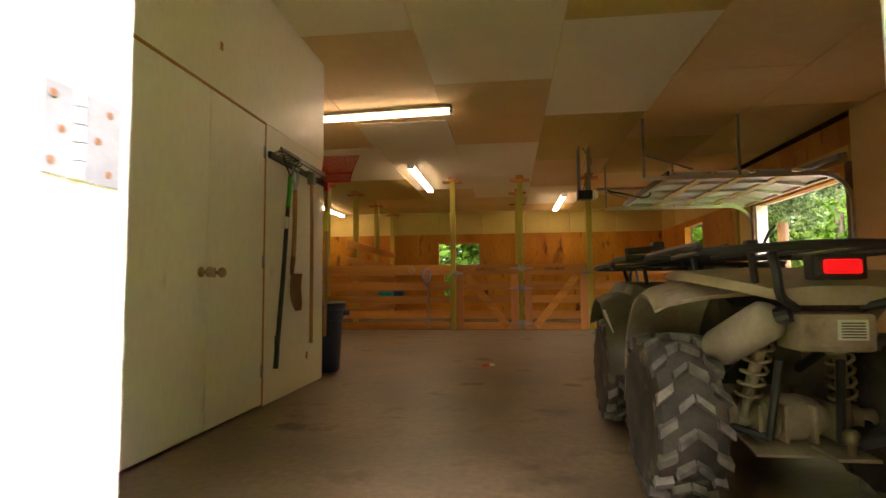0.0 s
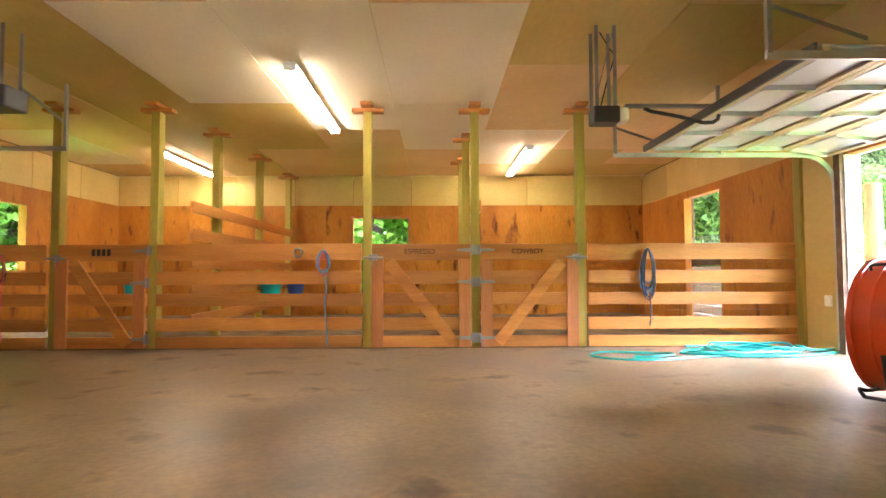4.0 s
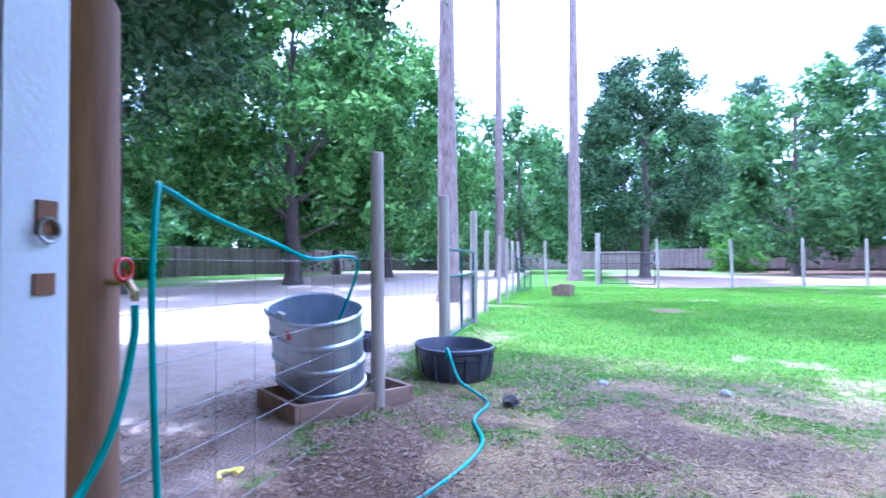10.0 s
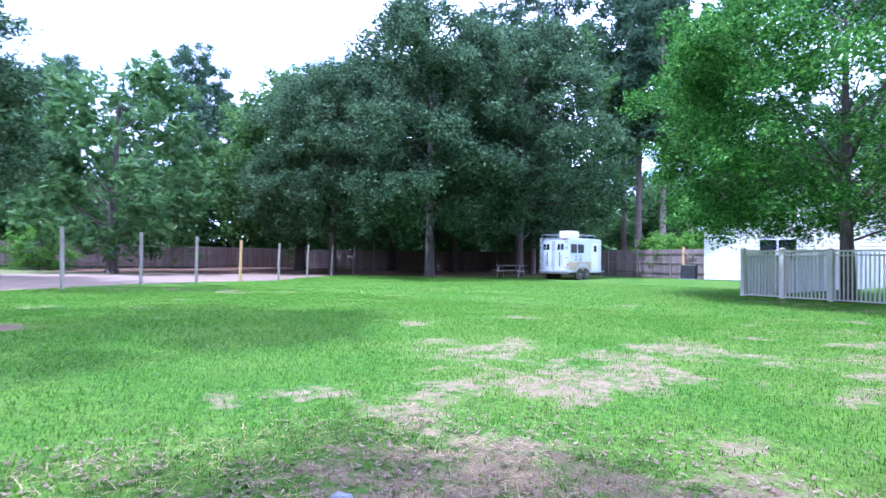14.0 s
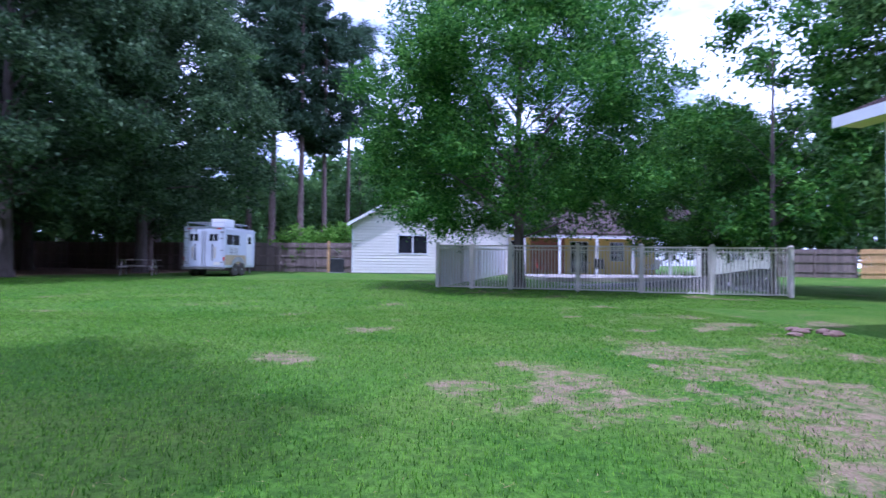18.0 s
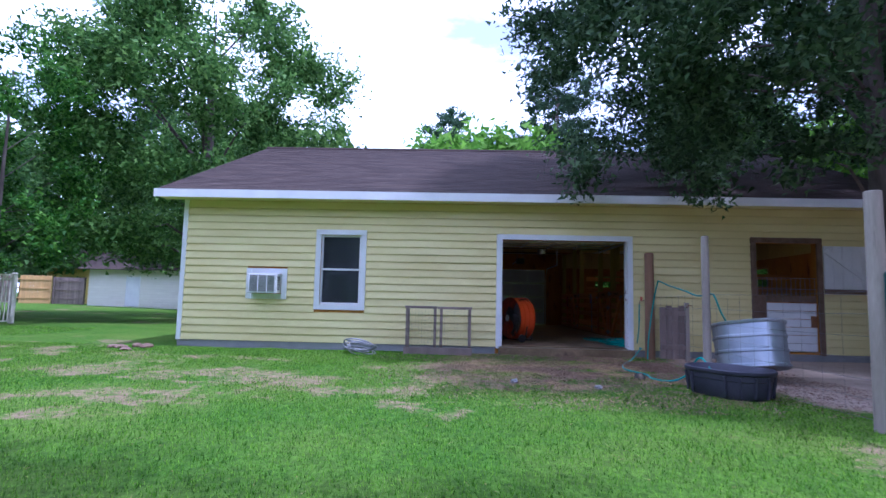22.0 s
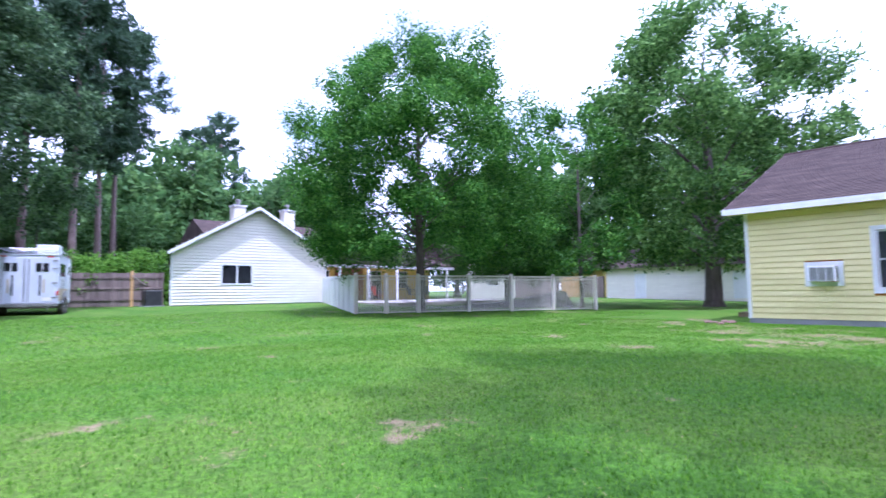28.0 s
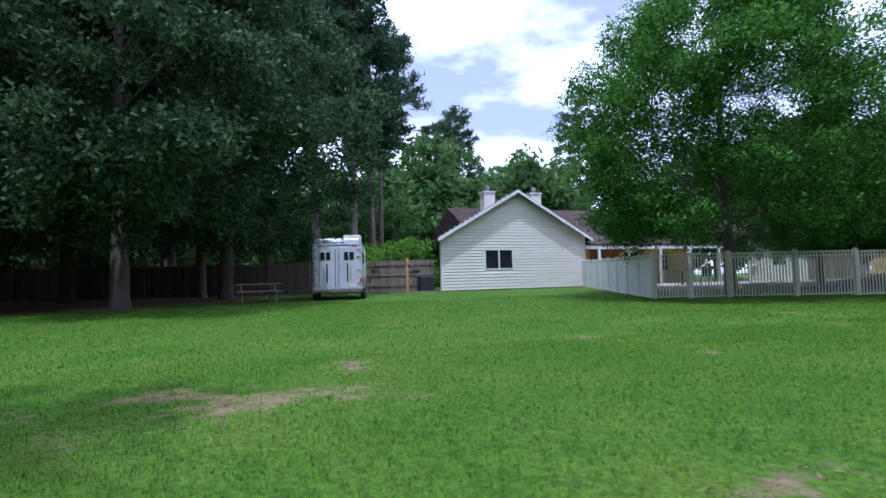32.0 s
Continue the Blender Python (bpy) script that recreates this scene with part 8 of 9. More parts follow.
for sy in (-1, 1):
    y = sy * TW / 2
    for wx in (-0.72, -1.36):
        part("side_window", tb_(wx, wx + 0.55, min(y, y + sy * 0.02), max(y, y + sy * 0.02), 1.5, 1.98, 0.005), M_DARKGLASS, trailer)
    part("access_door", tb_(-2.75, -2.12, min(y, y + sy * 0.018), max(y, y + sy * 0.018), Z0 + 0.1, 2.1, 0.006), M_WHITE, trailer, "white side door")
    for k in range(2):
        v = part("side_vent", tb_(-0.80 - k * 0.42, -0.42 - k * 0.42, min(y, y + sy * 0.025), max(y, y + sy * 0.025), 1.02, 1.42, 0.005), M_WHITE, trailer)
        for q in range(5):
            part("slot", tb_(-0.76 - k * 0.42, -0.46 - k * 0.42, min(y + sy * 0.026, y + sy * 0.03), max(y + sy * 0.026, y + sy * 0.03), 1.06 + q * 0.07, 1.09 + q * 0.07), M_BLACK, v)
    part("side_window", tb_(-2.58, -2.3, min(y + sy * 0.019, y + sy * 0.026), max(y + sy * 0.019, y + sy * 0.026), 1.6, 1.95, 0.005), M_DARKGLASS, trailer)
    part("side_stripe", tb_(-2.1, -0.02, min(y, y + sy * 0.006), max(y, y + sy * 0.006), 0.55, 1.02), M_YTRIM, trailer)
    fd = bmesh.new()
    for k in range(10):
        a0, a1 = math.pi * k / 10, math.pi * (k + 1) / 10
        beam(fd, (-1.25 + 0.62 * math.cos(a0), y + sy * 0.05, 0.42 + 0.42 * math.sin(a0)), (-1.25 + 0.62 * math.cos(a1), y + sy * 0.05, 0.42 + 0.42 * math.sin(a1)), 0.22, 0.02, (0, 1, 0))
    part("fender", fd, M_ALU, trailer)
    for wx in (-0.92, -1.58):
        wm = bmesh.new()
        lathe(wm, [(0.18, -0.09), (0.29, -0.1), (0.33, -0.07), (0.33, 0.07), (0.29, 0.1), (0.18, 0.09)], 24)
        turned(wm, pose(wx, y - sy * 0.02, 0.33, 90))
        tyre = part("tyre", wm, M_RUBBER, trailer, smooth=True)
        wm = bmesh.new()
        lathe(wm, [(0.19, -0.08), (0.19, 0.06), (0.14, 0.075), (0.05, 0.09), (0.0, 0.09)] if sy < 0 else [(0.0, -0.09), (0.05, -0.09), (0.14, -0.075), (0.19, -0.06), (0.19, 0.08)], 20)
        turned(wm, pose(wx, y - sy * 0.02, 0.33, 90))
        part("rim", wm, M_ALU, tyre, smooth=True)
part("roof_unit", tb_(-1.0, -0.15, 0.25, 0.95, Z1 + 0.05, Z1 + 0.42, 0.04), M_WHITE, trailer, "white roof unit")
bm = bmesh.new()
for y in (-0.9, 0.9):
    tube(bm, [(-2.6, y, Z1 + 0.25), (-0.1, y, Z1 + 0.25)], 0.015, 6)
for x in (-2.6, -1.8, -1.0, -0.1):
    tube(bm, [(x, -0.9, Z1 + 0.25), (x, 0.9, Z1 + 0.25)], 0.015, 6)
    for y in (-0.9, 0.9):
        tube(bm, [(x, y, Z1 + 0.04), (x, y, Z1 + 0.25)], 0.015, 6)
part("roof_rack", bm, M_ALU, trailer)
bm = bmesh.new()
tube(bm, [(-TL - 0.8, 0, 0.5), (-TL - 1.9, 0, 0.48)], 0.05, 8)
tube(bm, [(-TL - 1.6, 0, 0.5), (-TL - 1.6, 0, 0.0)], 0.035, 8)
part("drawbar", bm, M_DULLSTEEL, trailer)

# picnic table and bin
pt = thing("picnic_table", pose(22.3, -19.4, gz(22.3, -19.4), 0, 0, 10), "dark weathered picnic table under the oaks", "table")
for k in range(5):
    part("top_board", mbox(-0.9, 0.9, -0.36 + k * 0.145, -0.225 + k * 0.145, 0.72, 0.755, 0.004), M_OLDPOST, pt)
for y in (-0.78, 0.55):
    part("bench_board", mbox(-0.9, 0.9, y, y + 0.23, 0.43, 0.465, 0.004), M_OLDPOST, pt)
for x in (-0.65, 0.65):
    bm = bmesh.new()
    beam(bm, (x, -0.3, 0.72), (x, -0.65, 0.0), 0.04, 0.09)
    beam(bm, (x, 0.3, 0.72), (x, 0.65, 0.0), 0.04, 0.09)
    beam(bm, (x, -0.78, 0.40), (x, 0.78, 0.40), 0.04, 0.09)
    part("trestle", bm, M_OLDPOST, pt)
wb = thing("utility_box", pose(13.3, -24.6, gz(13.3, -24.6)), "dark air-conditioning condenser beside the house", "condenser")
part("case", mbox(-0.4, 0.4, -0.4, 0.4, 0.05, 0.82, 0.03), M_BLACK, wb)
part("top_grille", mbox(-0.38, 0.38, -0.38, 0.38, 0.821, 0.85, 0.01), M_DULLSTEEL, wb)
part("pad", mbox(-0.5, 0.5, -0.5, 0.5, -0.05, 0.049), M_GREYSLAB, wb)

# ---- the quad bike, facing +y ----
atv = thing("quad_bike", pose(1.50, 4.02, 0), "muddy camouflage quad bike with steel racks, parked in the aisle", "quad bike")
WB, RR, TRK = 0.585, 0.315, 0.42     # half wheelbase, tyre radius, half track


def atv_wheel(x, y, r, w, side, front=False):
    bm = bmesh.new()
    h = w / 2
    prof = [(r * 0.52, -h * 0.9), (r * 0.62, -h), (r * 0.80, -h * 1.05), (r * 0.89, -h * 0.92), (r * 0.915, -h * 0.6), (r * 0.915, h * 0.6), (r * 0.89, h * 0.92), (r * 0.80, h * 1.05), (r * 0.62, h), (r * 0.52, h * 0.9)]
    lathe(bm, prof, 40)
    turned(bm, pose(x, y, r, 0, 90, 0))
    ty = part("tyre", bm, M_RUBBER, atv, "dusty knobbly tyre", True)
    # chevron lugs
    n = 16
    lug = bmesh.new()
    for sd in (-1, 1):
        for u0, u1, sh in ((0.03, 0.50, 0.0), (0.58, 1.04, 0.11)):
            ring = []
            for u in (u0, u1):
                a0, wd = 0.30 * u + sh, 0.0155 + 0.005 * u
                rr = r * (1.0 if u < 0.9 else 0.96)
                ring.append([((rr + dr) * math.cos(a0 + da * sc), (rr + dr) * math.sin(a0 + da * sc), sd * u * h) for dr, sc in ((-0.11 * r, 1.25), (0.0, 0.8)) for da in ((-wd / r, wd / r) if dr < 0 else (wd / r, -wd / r))])
            loft(lug, ring)
    me = mesh_of("lug", lug, M_LUG)
    for k in range(n):
        piece("lug", me, ty, pose(x, y, r, 0, 90, 0) @ pose(0, 0, 0, 0, 0, 360 * k / n + (12 if side > 0 else 0)))
    bm = bmesh.new()
    o = side * h * 0.9
    lathe(bm, [(r * 0.54, o), (r * 0.50, o - side * 0.02), (r * 0.46, o - side * 0.05), (r * 0.2, o - side * 0.06), (r * 0.16, o - side * 0.03), (0.0, o - side * 0.03)] if side > 0 else [(0.0, o + 0.03), (r * 0.16, o + 0.03), (r * 0.2, o + 0.06), (r * 0.46, o + 0.05), (r * 0.50, o + 0.02), (r * 0.54, o)], 24, cap=False)
    turned(bm, pose(x, y, r, 0, 90, 0))
    part("rim", bm, M_MUD, ty, "mud-caked steel rim", True)


for s in (-1, 1):
    atv_wheel(s * TRK, -WB, RR, 0.235, s)
    atv_wheel(s * (TRK - 0.02), WB + 0.03, RR * 0.98, 0.19, s, True)


def fender(s, y0, back):
    """A flared wheel guard: a swept sheet over the wheel."""
    bm = bmesh.new()
    rings = []
    for i in range(15):
        a = radians(-14 + 134 * i / 14) if back else radians(34 + 150 * i / 14)
        rx, rz = (0.43, 0.47) if back else (0.41, 0.42)
        cy, cz = y0, 0.36
        ring = []
        xs = (0.13, 0.22, 0.31, 0.40, 0.47, 0.515)
        for j, x in enumerate(xs):
            f = j / (len(xs) - 1)
            k = 1.0 + 0.07 * (1 - f) - 0.10 * f ** 3
            ring.append((s * x, cy + rx * k * math.cos(a), cz + rz * k * math.sin(a)))
        ring += [(p[0] * 0.995, cy + (p[1] - cy) * 0.965, cz + (p[2] - cz) * 0.965) for p in reversed(ring)]
        rings.append(ring)
    loft(bm, rings)
    part("rear_fender" if back else "front_fender", bm, M_MUD if back else M_CAMO, atv, "mud-splashed plastic fender", True)


for s in (-1, 1):
    fender(s, -WB + 0.02, True)
    fender(s, WB + 0.02, False)
# pale top panel of the rear fender deck
bm = bmesh.new()
rings = []
for y, w, z in ((-0.97, 0.20, 0.80), (-0.92, 0.31, 0.83), (-0.76, 0.40, 0.86), (-0.45, 0.40, 0.875), (-0.25, 0.28, 0.84)):
    rings.append([(-w, y, z - 0.03), (-w * 0.93, y, z), (-w * 0.4, y, z + 0.012), (w * 0.4, y, z + 0.012), (w * 0.93, y, z), (w, y, z - 0.03), (w * 0.6, y, z - 0.05), (-w * 0.6, y, z - 0.05)])
loft(bm, rings)
part("rear_deck", bm, surf("dusty_tan_panel", (0.36, 0.27, 0.17), (0.50, 0.40, 0.27), 3, 0.7, fine=0.3, c3=(0.2, 0.15, 0.1), spot=0.66), atv, "dusty tan rear deck", True)
bm = bmesh.new()
rings = []
for y, w, z in ((0.28, 0.20, 0.74), (0.42, 0.34, 0.82), (0.62, 0.44, 0.84), (0.85, 0.42, 0.79), (0.98, 0.30, 0.70)):
    rings.append([(-w, y, z - 0.08), (-w * 0.9, y, z), (w * 0.9, y, z), (w, y, z - 0.08), (w * 0.6, y, z - 0.12), (-w * 0.6, y, z - 0.12)])
loft(bm, rings)
part("front_cowl", bm, M_CAMO, atv, "camouflage front cowl", True)
bm = bmesh.new()
rings = []
for y, w, z in ((-0.52, 0.15, 0.80), (-0.4, 0.17, 0.865), (-0.1, 0.165, 0.85), (0.12, 0.12, 0.83), (0.24, 0.09, 0.80)):
    rings.append([(-w, y, z - 0.07), (-w * 0.85, y, z), (0, y, z + 0.015), (w * 0.85, y, z), (w, y, z - 0.07)])
loft(bm, rings)
part("seat", bm, M_BLACK, atv, "black vinyl seat", True)
bm = bmesh.new()
rings = []
for y, w, z0, z1 in ((-0.4, 0.16, 0.4, 0.76), (0.0, 0.18, 0.36, 0.78), (0.3, 0.16, 0.38, 0.78), (0.55, 0.15, 0.42, 0.74)):
    rings.append([(-w, y, z0), (-w, y, z1), (w, y, z1), (w, y, z0)])
loft(bm, rings)
part("body", bm, M_CAMO, atv)
part("side_panel", mbox(-0.46, -0.18, -0.25, 0.28, 0.26, 0.30, 0.01), M_BLACK, atv, "footwell")
part("side_panel", mbox(0.18, 0.46, -0.25, 0.28, 0.26, 0.30, 0.01), M_BLACK, atv, "footwell")
part("warning_label", turned(mbox(-0.003, 0.0, -0.05, 0.05, -0.065, 0.065), pose(-0.50, 0.30, 0.62, 0, -18, 0)), M_LABEL, atv, "pale warning label")


def rack(y0, y1, z, w, nm):
    t = bmesh.new()
    tube(t, smooth_path([(-w, y0, z - 0.02), (-w, y0 + 0.05, z), (-w * 0.98, y1 - 0.04, z), (-w * 0.9, y1, z - 0.01), (0, y1 + 0.01, z - 0.01), (w * 0.9, y1, z - 0.01), (w * 0.98, y1 - 0.04, z), (w, y0 + 0.05, z), (w, y0, z - 0.02), (0, y0 - 0.02, z), (-w, y0, z - 0.02)], 4), 0.0145, 8)
    p = part(nm, t, M_BLACK, atv, "black steel carrier rack", True)
    for k in range(5):
        b = bmesh.new()
        x = -w * 0.8 + k * w * 0.4
        tube(b, [(x, y0, z - 0.005), (x * 0.95, y1, z - 0.01)], 0.010, 6)
        part("bar", b, M_BLACK, p)
    for x in (-w * 0.6, w * 0.6):
        b = bmesh.new()
        tube(b, [(x, y0 + 0.04, z - 0.01), (x * 0.9, y0 + 0.08, z - 0.12)], 0.012, 6)
        tube(b, [(x, y1 - 0.04, z - 0.01), (x * 0.9, y1 - 0.08, z - 0.12)], 0.012, 6)
        part("stay", b, M_BLACK, p)


rack(-1.02, -0.36, 0.945, 0.44, "rear_rack")
rack(0.38, 1.02, 0.94, 0.45, "front_rack")
for s in (-1, 1):
    bm = bmesh.new()
    tube(bm, smooth_path([(s * 0.19 - 0.02, -1.0, 0.93), (s * 0.20 - 0.02, -1.05, 0.86), (s * 0.18 - 0.02, -1.03, 0.78), (s * 0.10 - 0.02, -0.95, 0.74)], 4), 0.015, 8)
    part("rack_guard", bm, M_BLACK, atv)
part("tail_lamp_housing", mbox(-0.10, 0.06, -1.03, -0.96, 0.83, 0.915, 0.015), M_BLACK, atv)
part("tail_lamp", mbox(-0.075, 0.035, -1.045, -1.031, 0.85, 0.895, 0.01), M_TAIL, atv, "lit red tail lamp")
tbx = part("tool_box", mbox(-0.13, 0.10, -0.99, -0.82, 0.60, 0.725, 0.018), M_MUD, atv, "mud-grey tool box")
part("box_label", mbox(-0.02, 0.07, -0.995, -0.9905, 0.64, 0.705), M_LABEL, tbx)
bm = bmesh.new()
for k in range(6):
    box(bm, -0.01, 0.06, -0.998, -0.9955, 0.647 + k * 0.009, 0.651 + k * 0.009)
part("label_bars", bm, M_INK, tbx)
# muffler
bm = bmesh.new()
lathe(bm, [(0.03, -0.02), (0.075, 0.0), (0.095, 0.03), (0.098, 0.36), (0.085, 0.40), (0.03, 0.42)], 22)
turned(bm, pose(-0.185, -0.925, 0.71, -118, 0, 22) @ Matrix.Scale(0.72, 4))
muf = part("muffler", bm, surf("muddy_muffler", (0.33, 0.26, 0.19), (0.45, 0.37, 0.29), 5, 0.7, 0.2, fine=0.35), atv, "mud-dusted exhaust muffler", True)
bm = bmesh.new()
tube(bm, [(-0.172, -0.928, 0.71), (-0.14, -0.955, 0.722)], 0.028, 12)
part("tailpipe", bm, M_BLACK, muf)
# axle, differential, springs, frame
bm = bmesh.new()
tube(bm, [(-0.36, -WB, RR), (0.36, -WB, RR)], 0.03, 10)
part("rear_axle", bm, M_MUD, atv, smooth=True)
bm = bmesh.new()
lathe(bm, [(0.03, -0.24), (0.05, -0.235), (0.054, -0.2), (0.038, -0.19), (0.042, -0.12), (0.074, -0.1), (0.086, -0.03), (0.086, 0.03), (0.07, 0.09), (0.042, 0.12), (0.04, 0.2), (0.054, 0.205), (0.05, 0.24), (0.03, 0.245)], 18)
turned(bm, pose(0.0, -WB - 0.02, RR + 0.0, 0, 90, 0))
part("axle_housing", bm, M_MUD, atv, "mud-caked axle casting", True)
for x in (-0.15, -0.06, 0.04, 0.13):
    part("casting_rib", mbox(x, x + 0.014, -WB - 0.125, -WB + 0.05, RR - 0.075, RR + 0.06, 0.004), M_MUD, atv)
part("skid_plate", turned(mbox(-0.17, 0.17, -0.08, 0.08, -0.005, 0.005, 0.002), pose(0, -WB - 0.06, RR - 0.10, 12, 0, 0)), M_MUD, atv)
part("hitch_plate", mbox(0.03, 0.17, -0.86, -0.70, 0.222, 0.235, 0.004), M_MUD, atv)
bm = bmesh.new()
lathe(bm, [(0.012, 0), (0.014, 0.03), (0.026, 0.045), (0.027, 0.07), (0.018, 0.085)], 14)
turned(bm, pose(0.1, -0.82, 0.235))
part("tow_ball", bm, M_BRASS, atv, "brass-coloured tow ball", True)
for x, tl in ((-0.17, 10), (0.17, -10)):
    bm = bmesh.new()
    pts = []
    for i in range(61):
        a = i * 0.66
        pts.append((0.042 * math.cos(a), 0.042 * math.sin(a), i * 0.0048))
    tube(bm, pts, 0.007, 6)
    tube(bm, [(0, 0, -0.06), (0, 0, 0.34)], 0.022, 10)
    turned(bm, pose(x, -0.66, 0.38, 14, tl, 0))
    part("spring", bm, M_MUD, atv, "muddy coil spring", True)
bm = bmesh.new()
for s in (-1, 1):
    tube(bm, [(s * 0.14, -0.80, 0.66), (s * 0.15, -0.3, 0.42), (s * 0.16, 0.2, 0.30), (s * 0.15, 0.75, 0.36)], 0.018, 8)
    tube(bm, [(s * 0.12, -0.72, 0.26), (s * 0.30, -WB, 0.30)], 0.016, 8)
    tube(bm, [(s * 0.12, -0.3, 0.26), (s * 0.30, -WB + 0.04, 0.30)], 0.016, 8)
    tube(bm, [(s * 0.12, 0.45, 0.28), (s * 0.33, WB + 0.03, 0.30)], 0.016, 8)
    tube(bm, [(s * 0.1, -0.78, 0.55), (s * 0.12, -0.72, 0.26)], 0.015, 8)
part("frame", bm, M_BLACK, atv)
part("engine", mbox(-0.17, 0.17, -0.3, 0.3, 0.24, 0.5, 0.04), M_MUD, atv)
bm = bmesh.new()
tube(bm, [(0.42, -0.98, 0.30), (0.2, -0.94, 0.34), (0.12, -0.84, 0.28)], 0.02, 8)
part("hitch_bar", bm, M_BLACK, atv)
# steering
bm = bmesh.new()
tube(bm, smooth_path([(-0.40, 0.16, 1.00), (-0.22, 0.22, 1.02), (-0.1, 0.30, 0.96), (0.1, 0.30, 0.96), (0.22, 0.22, 1.02), (0.40, 0.16, 1.00)], 4), 0.013, 8)
tube(bm, [(0, 0.30, 0.96), (0, 0.4, 0.75)], 0.03, 8)
hb = part("handlebar", bm, M_BLACK, atv, smooth=True)
for s in (-1, 1):
    b = bmesh.new()
    tube(b, [(s * 0.29, 0.20, 1.01), (s * 0.42, 0.155, 1.0)], 0.019, 10)
    part("grip", b, M_BLACK, hb)
    b = bmesh.new()
    tube(b, [(s * 0.26, 0.24, 1.02), (s * 0.40, 0.22, 1.01)], 0.007, 6)
    part("lever", b, M_ALU, hb)
    part("switch_pod", turned(mbox(-0.03, 0.03, -0.03, 0.03, -0.025, 0.035, 0.008), pose(s * 0.24, 0.22, 1.02)), M_BLACK, hb)
part("headlamp_pod", mbox(-0.09, 0.09, 0.28, 0.40, 0.92, 1.02, 0.03), M_BLACK, atv)
bm = bmesh.new()
tube(bm, [(0.30, 0.22, 1.02), (0.33, 0.2, 1.10), (0.36, 0.2, 1.13)], 0.008, 6)
part("mirror_stem", bm, M_BLACK, atv)
# gear stowed on the front rack
part("rack_basket", mbox(-0.36, 0.30, 0.46, 0.92, 0.965, 1.0, 0.01), M_BLACK, atv)

# ---- the drum fan ----
fn = Vector((-0.468, 0.884, 0)).normalized()
ang = math.degrees(math.atan2(fn.y, fn.x))
FR, FD = 0.515, 0.42
fan = thing("drum_fan", pose(3.34, 8.88, 0, 0, 0, ang) @ Matrix.Scale(0.88, 4), "orange steel drum fan with a dark wire grille, on wheels", "fan")
# local: axis along x, grille at x = 0 facing +x
FZ = 0.585
bm = bmesh.new()
prof = [(FR - 0.012, 0.0), (FR + 0.012, 0.004), (FR + 0.012, -0.03), (FR, -0.035), (FR, -FD * 0.33), (FR + 0.008, -FD * 0.34), (FR + 0.008, -FD * 0.37), (FR, -FD * 0.38), (FR, -FD * 0.66), (FR + 0.008, -FD * 0.67), (FR + 0.008, -FD * 0.70), (FR, -FD * 0.71), (FR, -FD + 0.03), (FR + 0.012, -FD + 0.025), (FR + 0.012, -FD), (FR - 0.012, -FD)]
lathe(bm, prof + [(FR - 0.012, -FD + 0.01), (FR - 0.014, -0.01)], 56, cap=False)
turned(bm, pose(0, 0, FZ, 0, 90, 0))
part("drum", bm, M_ORANGE, fan, "orange enamelled drum", True)
for x in (0.012, -FD - 0.012):
    bm = bmesh.new()
    for k in range(30):
        rr = FR * (0.13 + 0.87 * k / 29)
        bulge = 0.05 * (1 - (rr / FR) ** 2) * (1 if x > 0 else -1)
        tube(bm, [(x + bulge, rr * math.cos(a), FZ + rr * math.sin(a)) for a in [2 * math.pi * i / 48 for i in range(48)]], 0.0026, 4, closed=True)
    part("wire_grille", bm, M_BLACK, fan, "dark wire grille")
    bm = bmesh.new()
    for k in range(8):
        a = 2 * math.pi * k / 8 + 0.2
        tube(bm, [(x + (0.048 if x > 0 else -0.048), 0.06 * math.cos(a), FZ + 0.06 * math.sin(a)), (x + (0.03 if x > 0 else -0.03), 0.35 * math.cos(a), FZ + 0.35 * math.sin(a)), (x, FR * math.cos(a), FZ + FR * math.sin(a))], 0.004, 5)
    part("grille_spokes", bm, M_BLACK, fan)
    bm = bmesh.new()
    lathe(bm, [(0.0, 0), (0.085, 0.0), (0.085, 0.006), (0.0, 0.008)], 20)
    turned(bm, pose(x + (0.052 if x > 0 else -0.06), 0, FZ, 0, 90, 0))
    part("hub_badge", bm, M_LABEL, fan, "pale round hub badge")
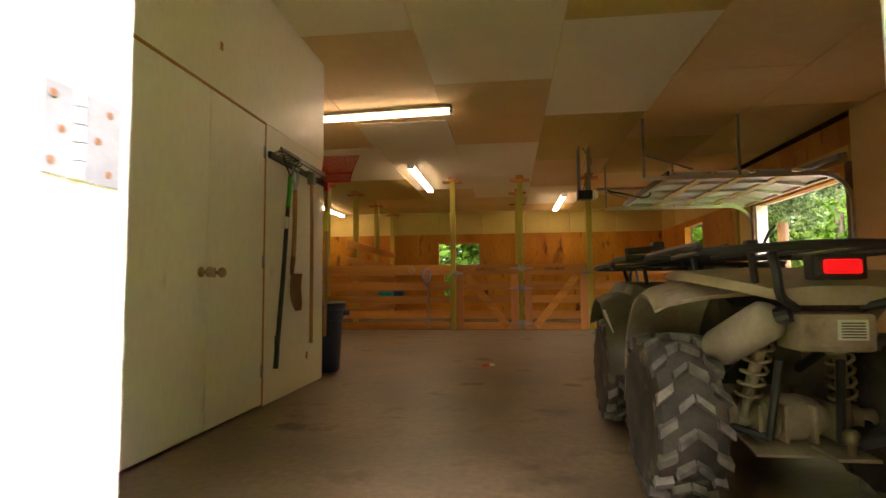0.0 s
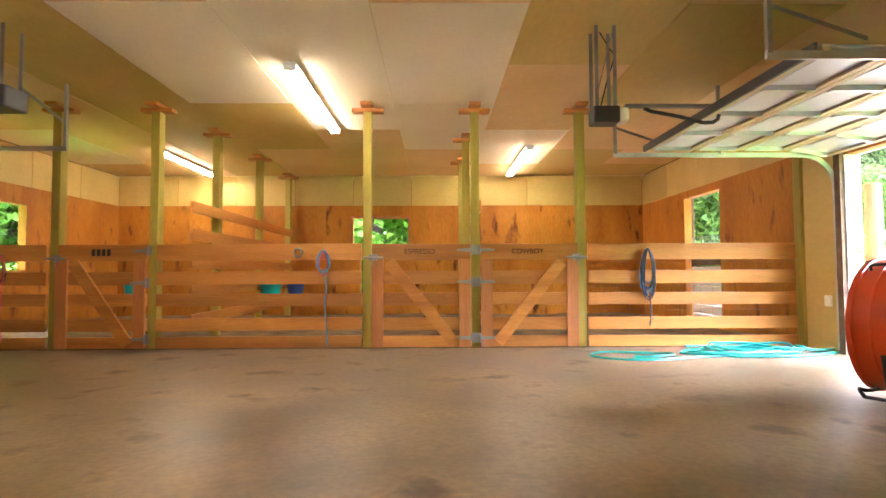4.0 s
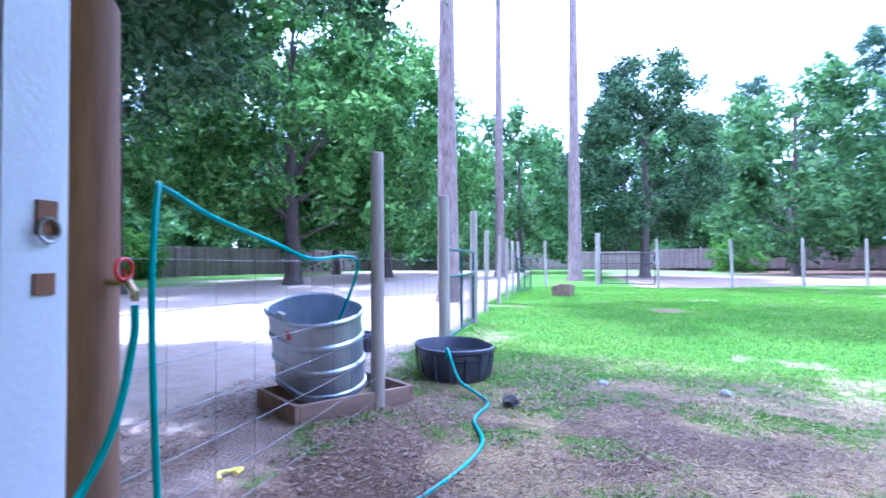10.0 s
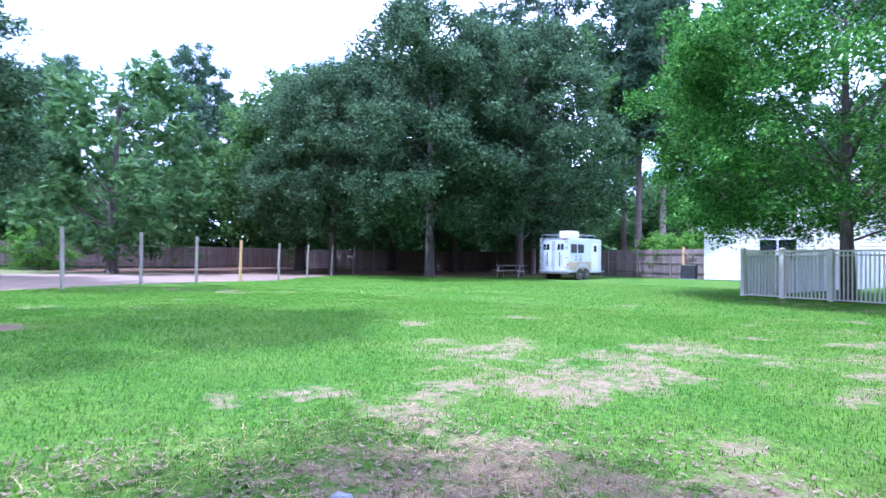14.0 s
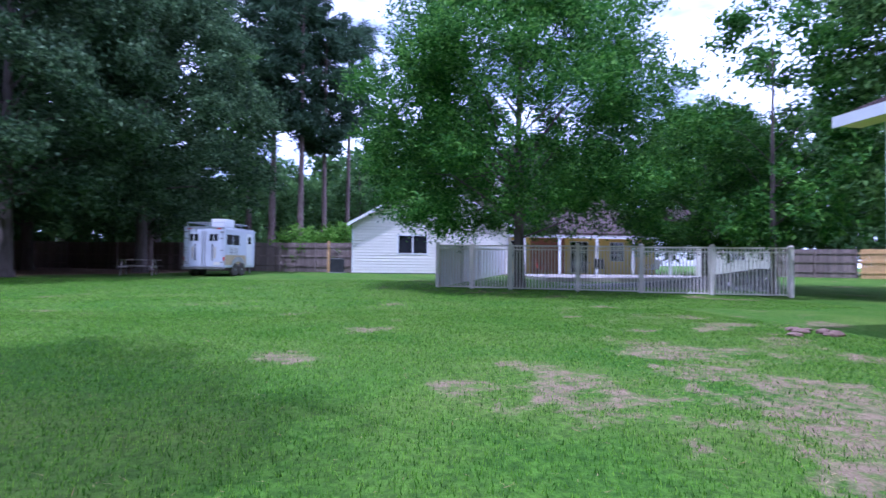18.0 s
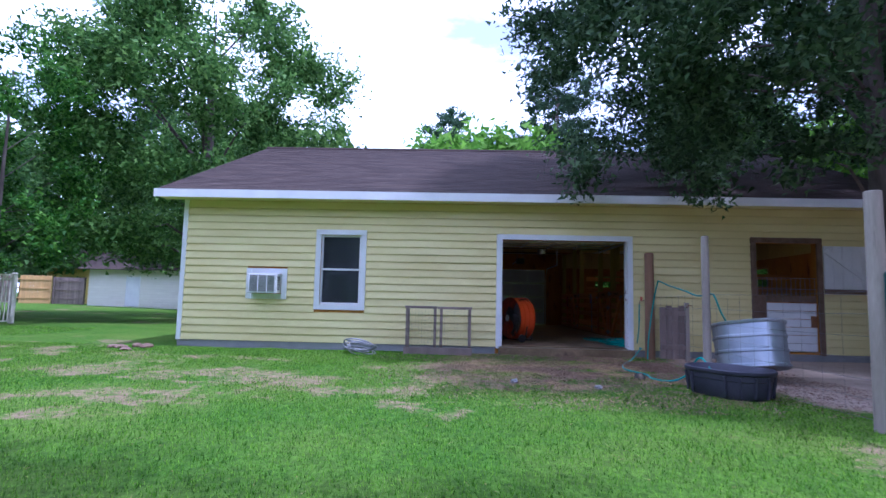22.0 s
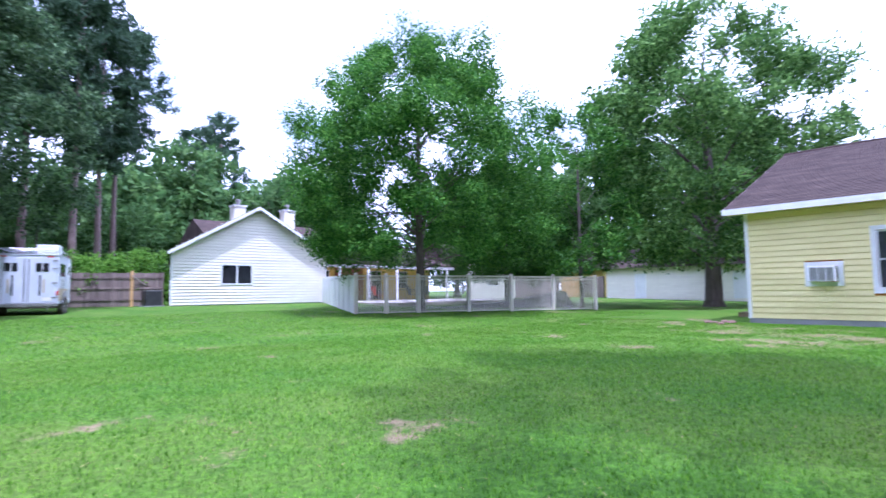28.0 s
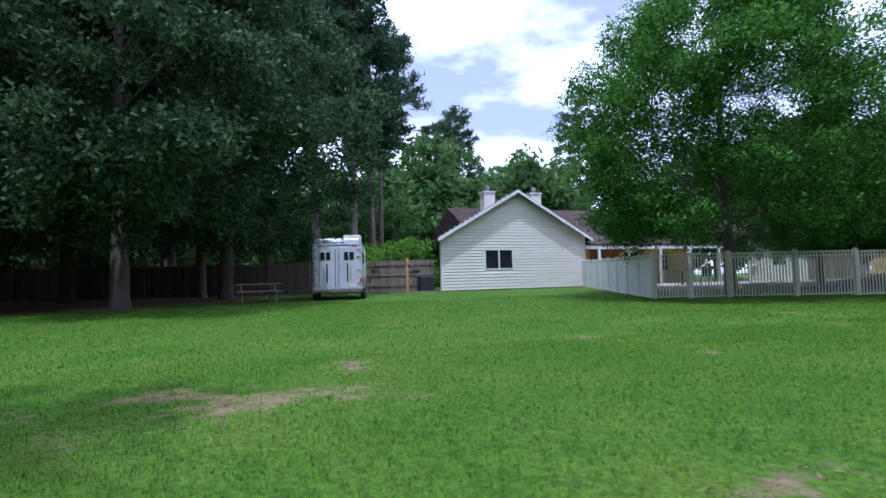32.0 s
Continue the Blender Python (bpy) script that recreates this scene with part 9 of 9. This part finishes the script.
for k in range(4):
    a = math.pi / 2 * k + 0.4
    bm = bmesh.new()
    rings = []
    for f in (0.12, 0.5, 0.94):
        rr = FR * f
        tw = 0.6 - 0.35 * f
        wd = 0.06 + 0.07 * f
        c = (math.cos(a), math.sin(a))
        t = (-math.sin(a), math.cos(a))
        rings.append([(-FD / 2 + sg * wd * math.sin(tw) + th_, rr * c[0] + sg * wd * math.cos(tw) * t[0], FZ + rr * c[1] + sg * wd * math.cos(tw) * t[1]) for sg, th_ in ((-1, 0), (1, 0), (1, 0.006), (-1, 0.006))])
    loft(bm, rings)
    part("blade", bm, M_DULLSTEEL, fan)
bm = bmesh.new()
lathe(bm, [(0.0, -0.12), (0.09, -0.12), (0.09, 0.1), (0.0, 0.1)], 16)
turned(bm, pose(-FD / 2 - 0.02, 0, FZ, 0, 90, 0))
part("motor", bm, M_DULLSTEEL, fan)
bm = bmesh.new()
tube(bm, smooth_path([(-0.05, -0.4, 0.06), (-0.05, -0.47, 0.13), (-0.05, -0.30, 0.10), (-0.05, 0.3, 0.10), (-0.05, 0.47, 0.13), (-0.05, 0.40, 0.06)], 4), 0.015, 8)
tube(bm, [(-FD + 0.03, -0.40, 0.06), (-FD + 0.03, 0.40, 0.06)], 0.016, 8)
for y in (-0.40, 0.40):
    tube(bm, [(-0.05, y, 0.06), (-FD + 0.03, y, 0.06)], 0.014, 8)
    tube(bm, [(-FD / 2, y * 0.98, 0.07), (-FD / 2, y * 1.2, 0.40)], 0.016, 8)
part("stand", bm, M_BLACK, fan)
for y in (-0.47, 0.47):
    bm = bmesh.new()
    lathe(bm, [(0.02, -0.025), (0.085, -0.025), (0.1, -0.015), (0.1, 0.015), (0.085, 0.025), (0.02, 0.025)], 20)
    turned(bm, pose(-FD + 0.06, y, 0.1, 90))
    part("wheel", bm, M_BLACK, fan, "black rubber wheel", True)
for sy in (-1, 1):
    bm = bmesh.new()
    hy_, hz = sy * 0.30, FZ + math.sqrt((FR + 0.02) ** 2 - 0.09)
    tube(bm, smooth_path([(-0.08, hy_, hz - 0.015), (-0.10, hy_ * 1.03, hz + 0.03), (-FD + 0.12, hy_ * 1.03, hz + 0.03), (-FD + 0.10, hy_, hz - 0.015)], 4), 0.012, 8)
    part("handle", bm, M_BLACK, fan, "black carry handle")
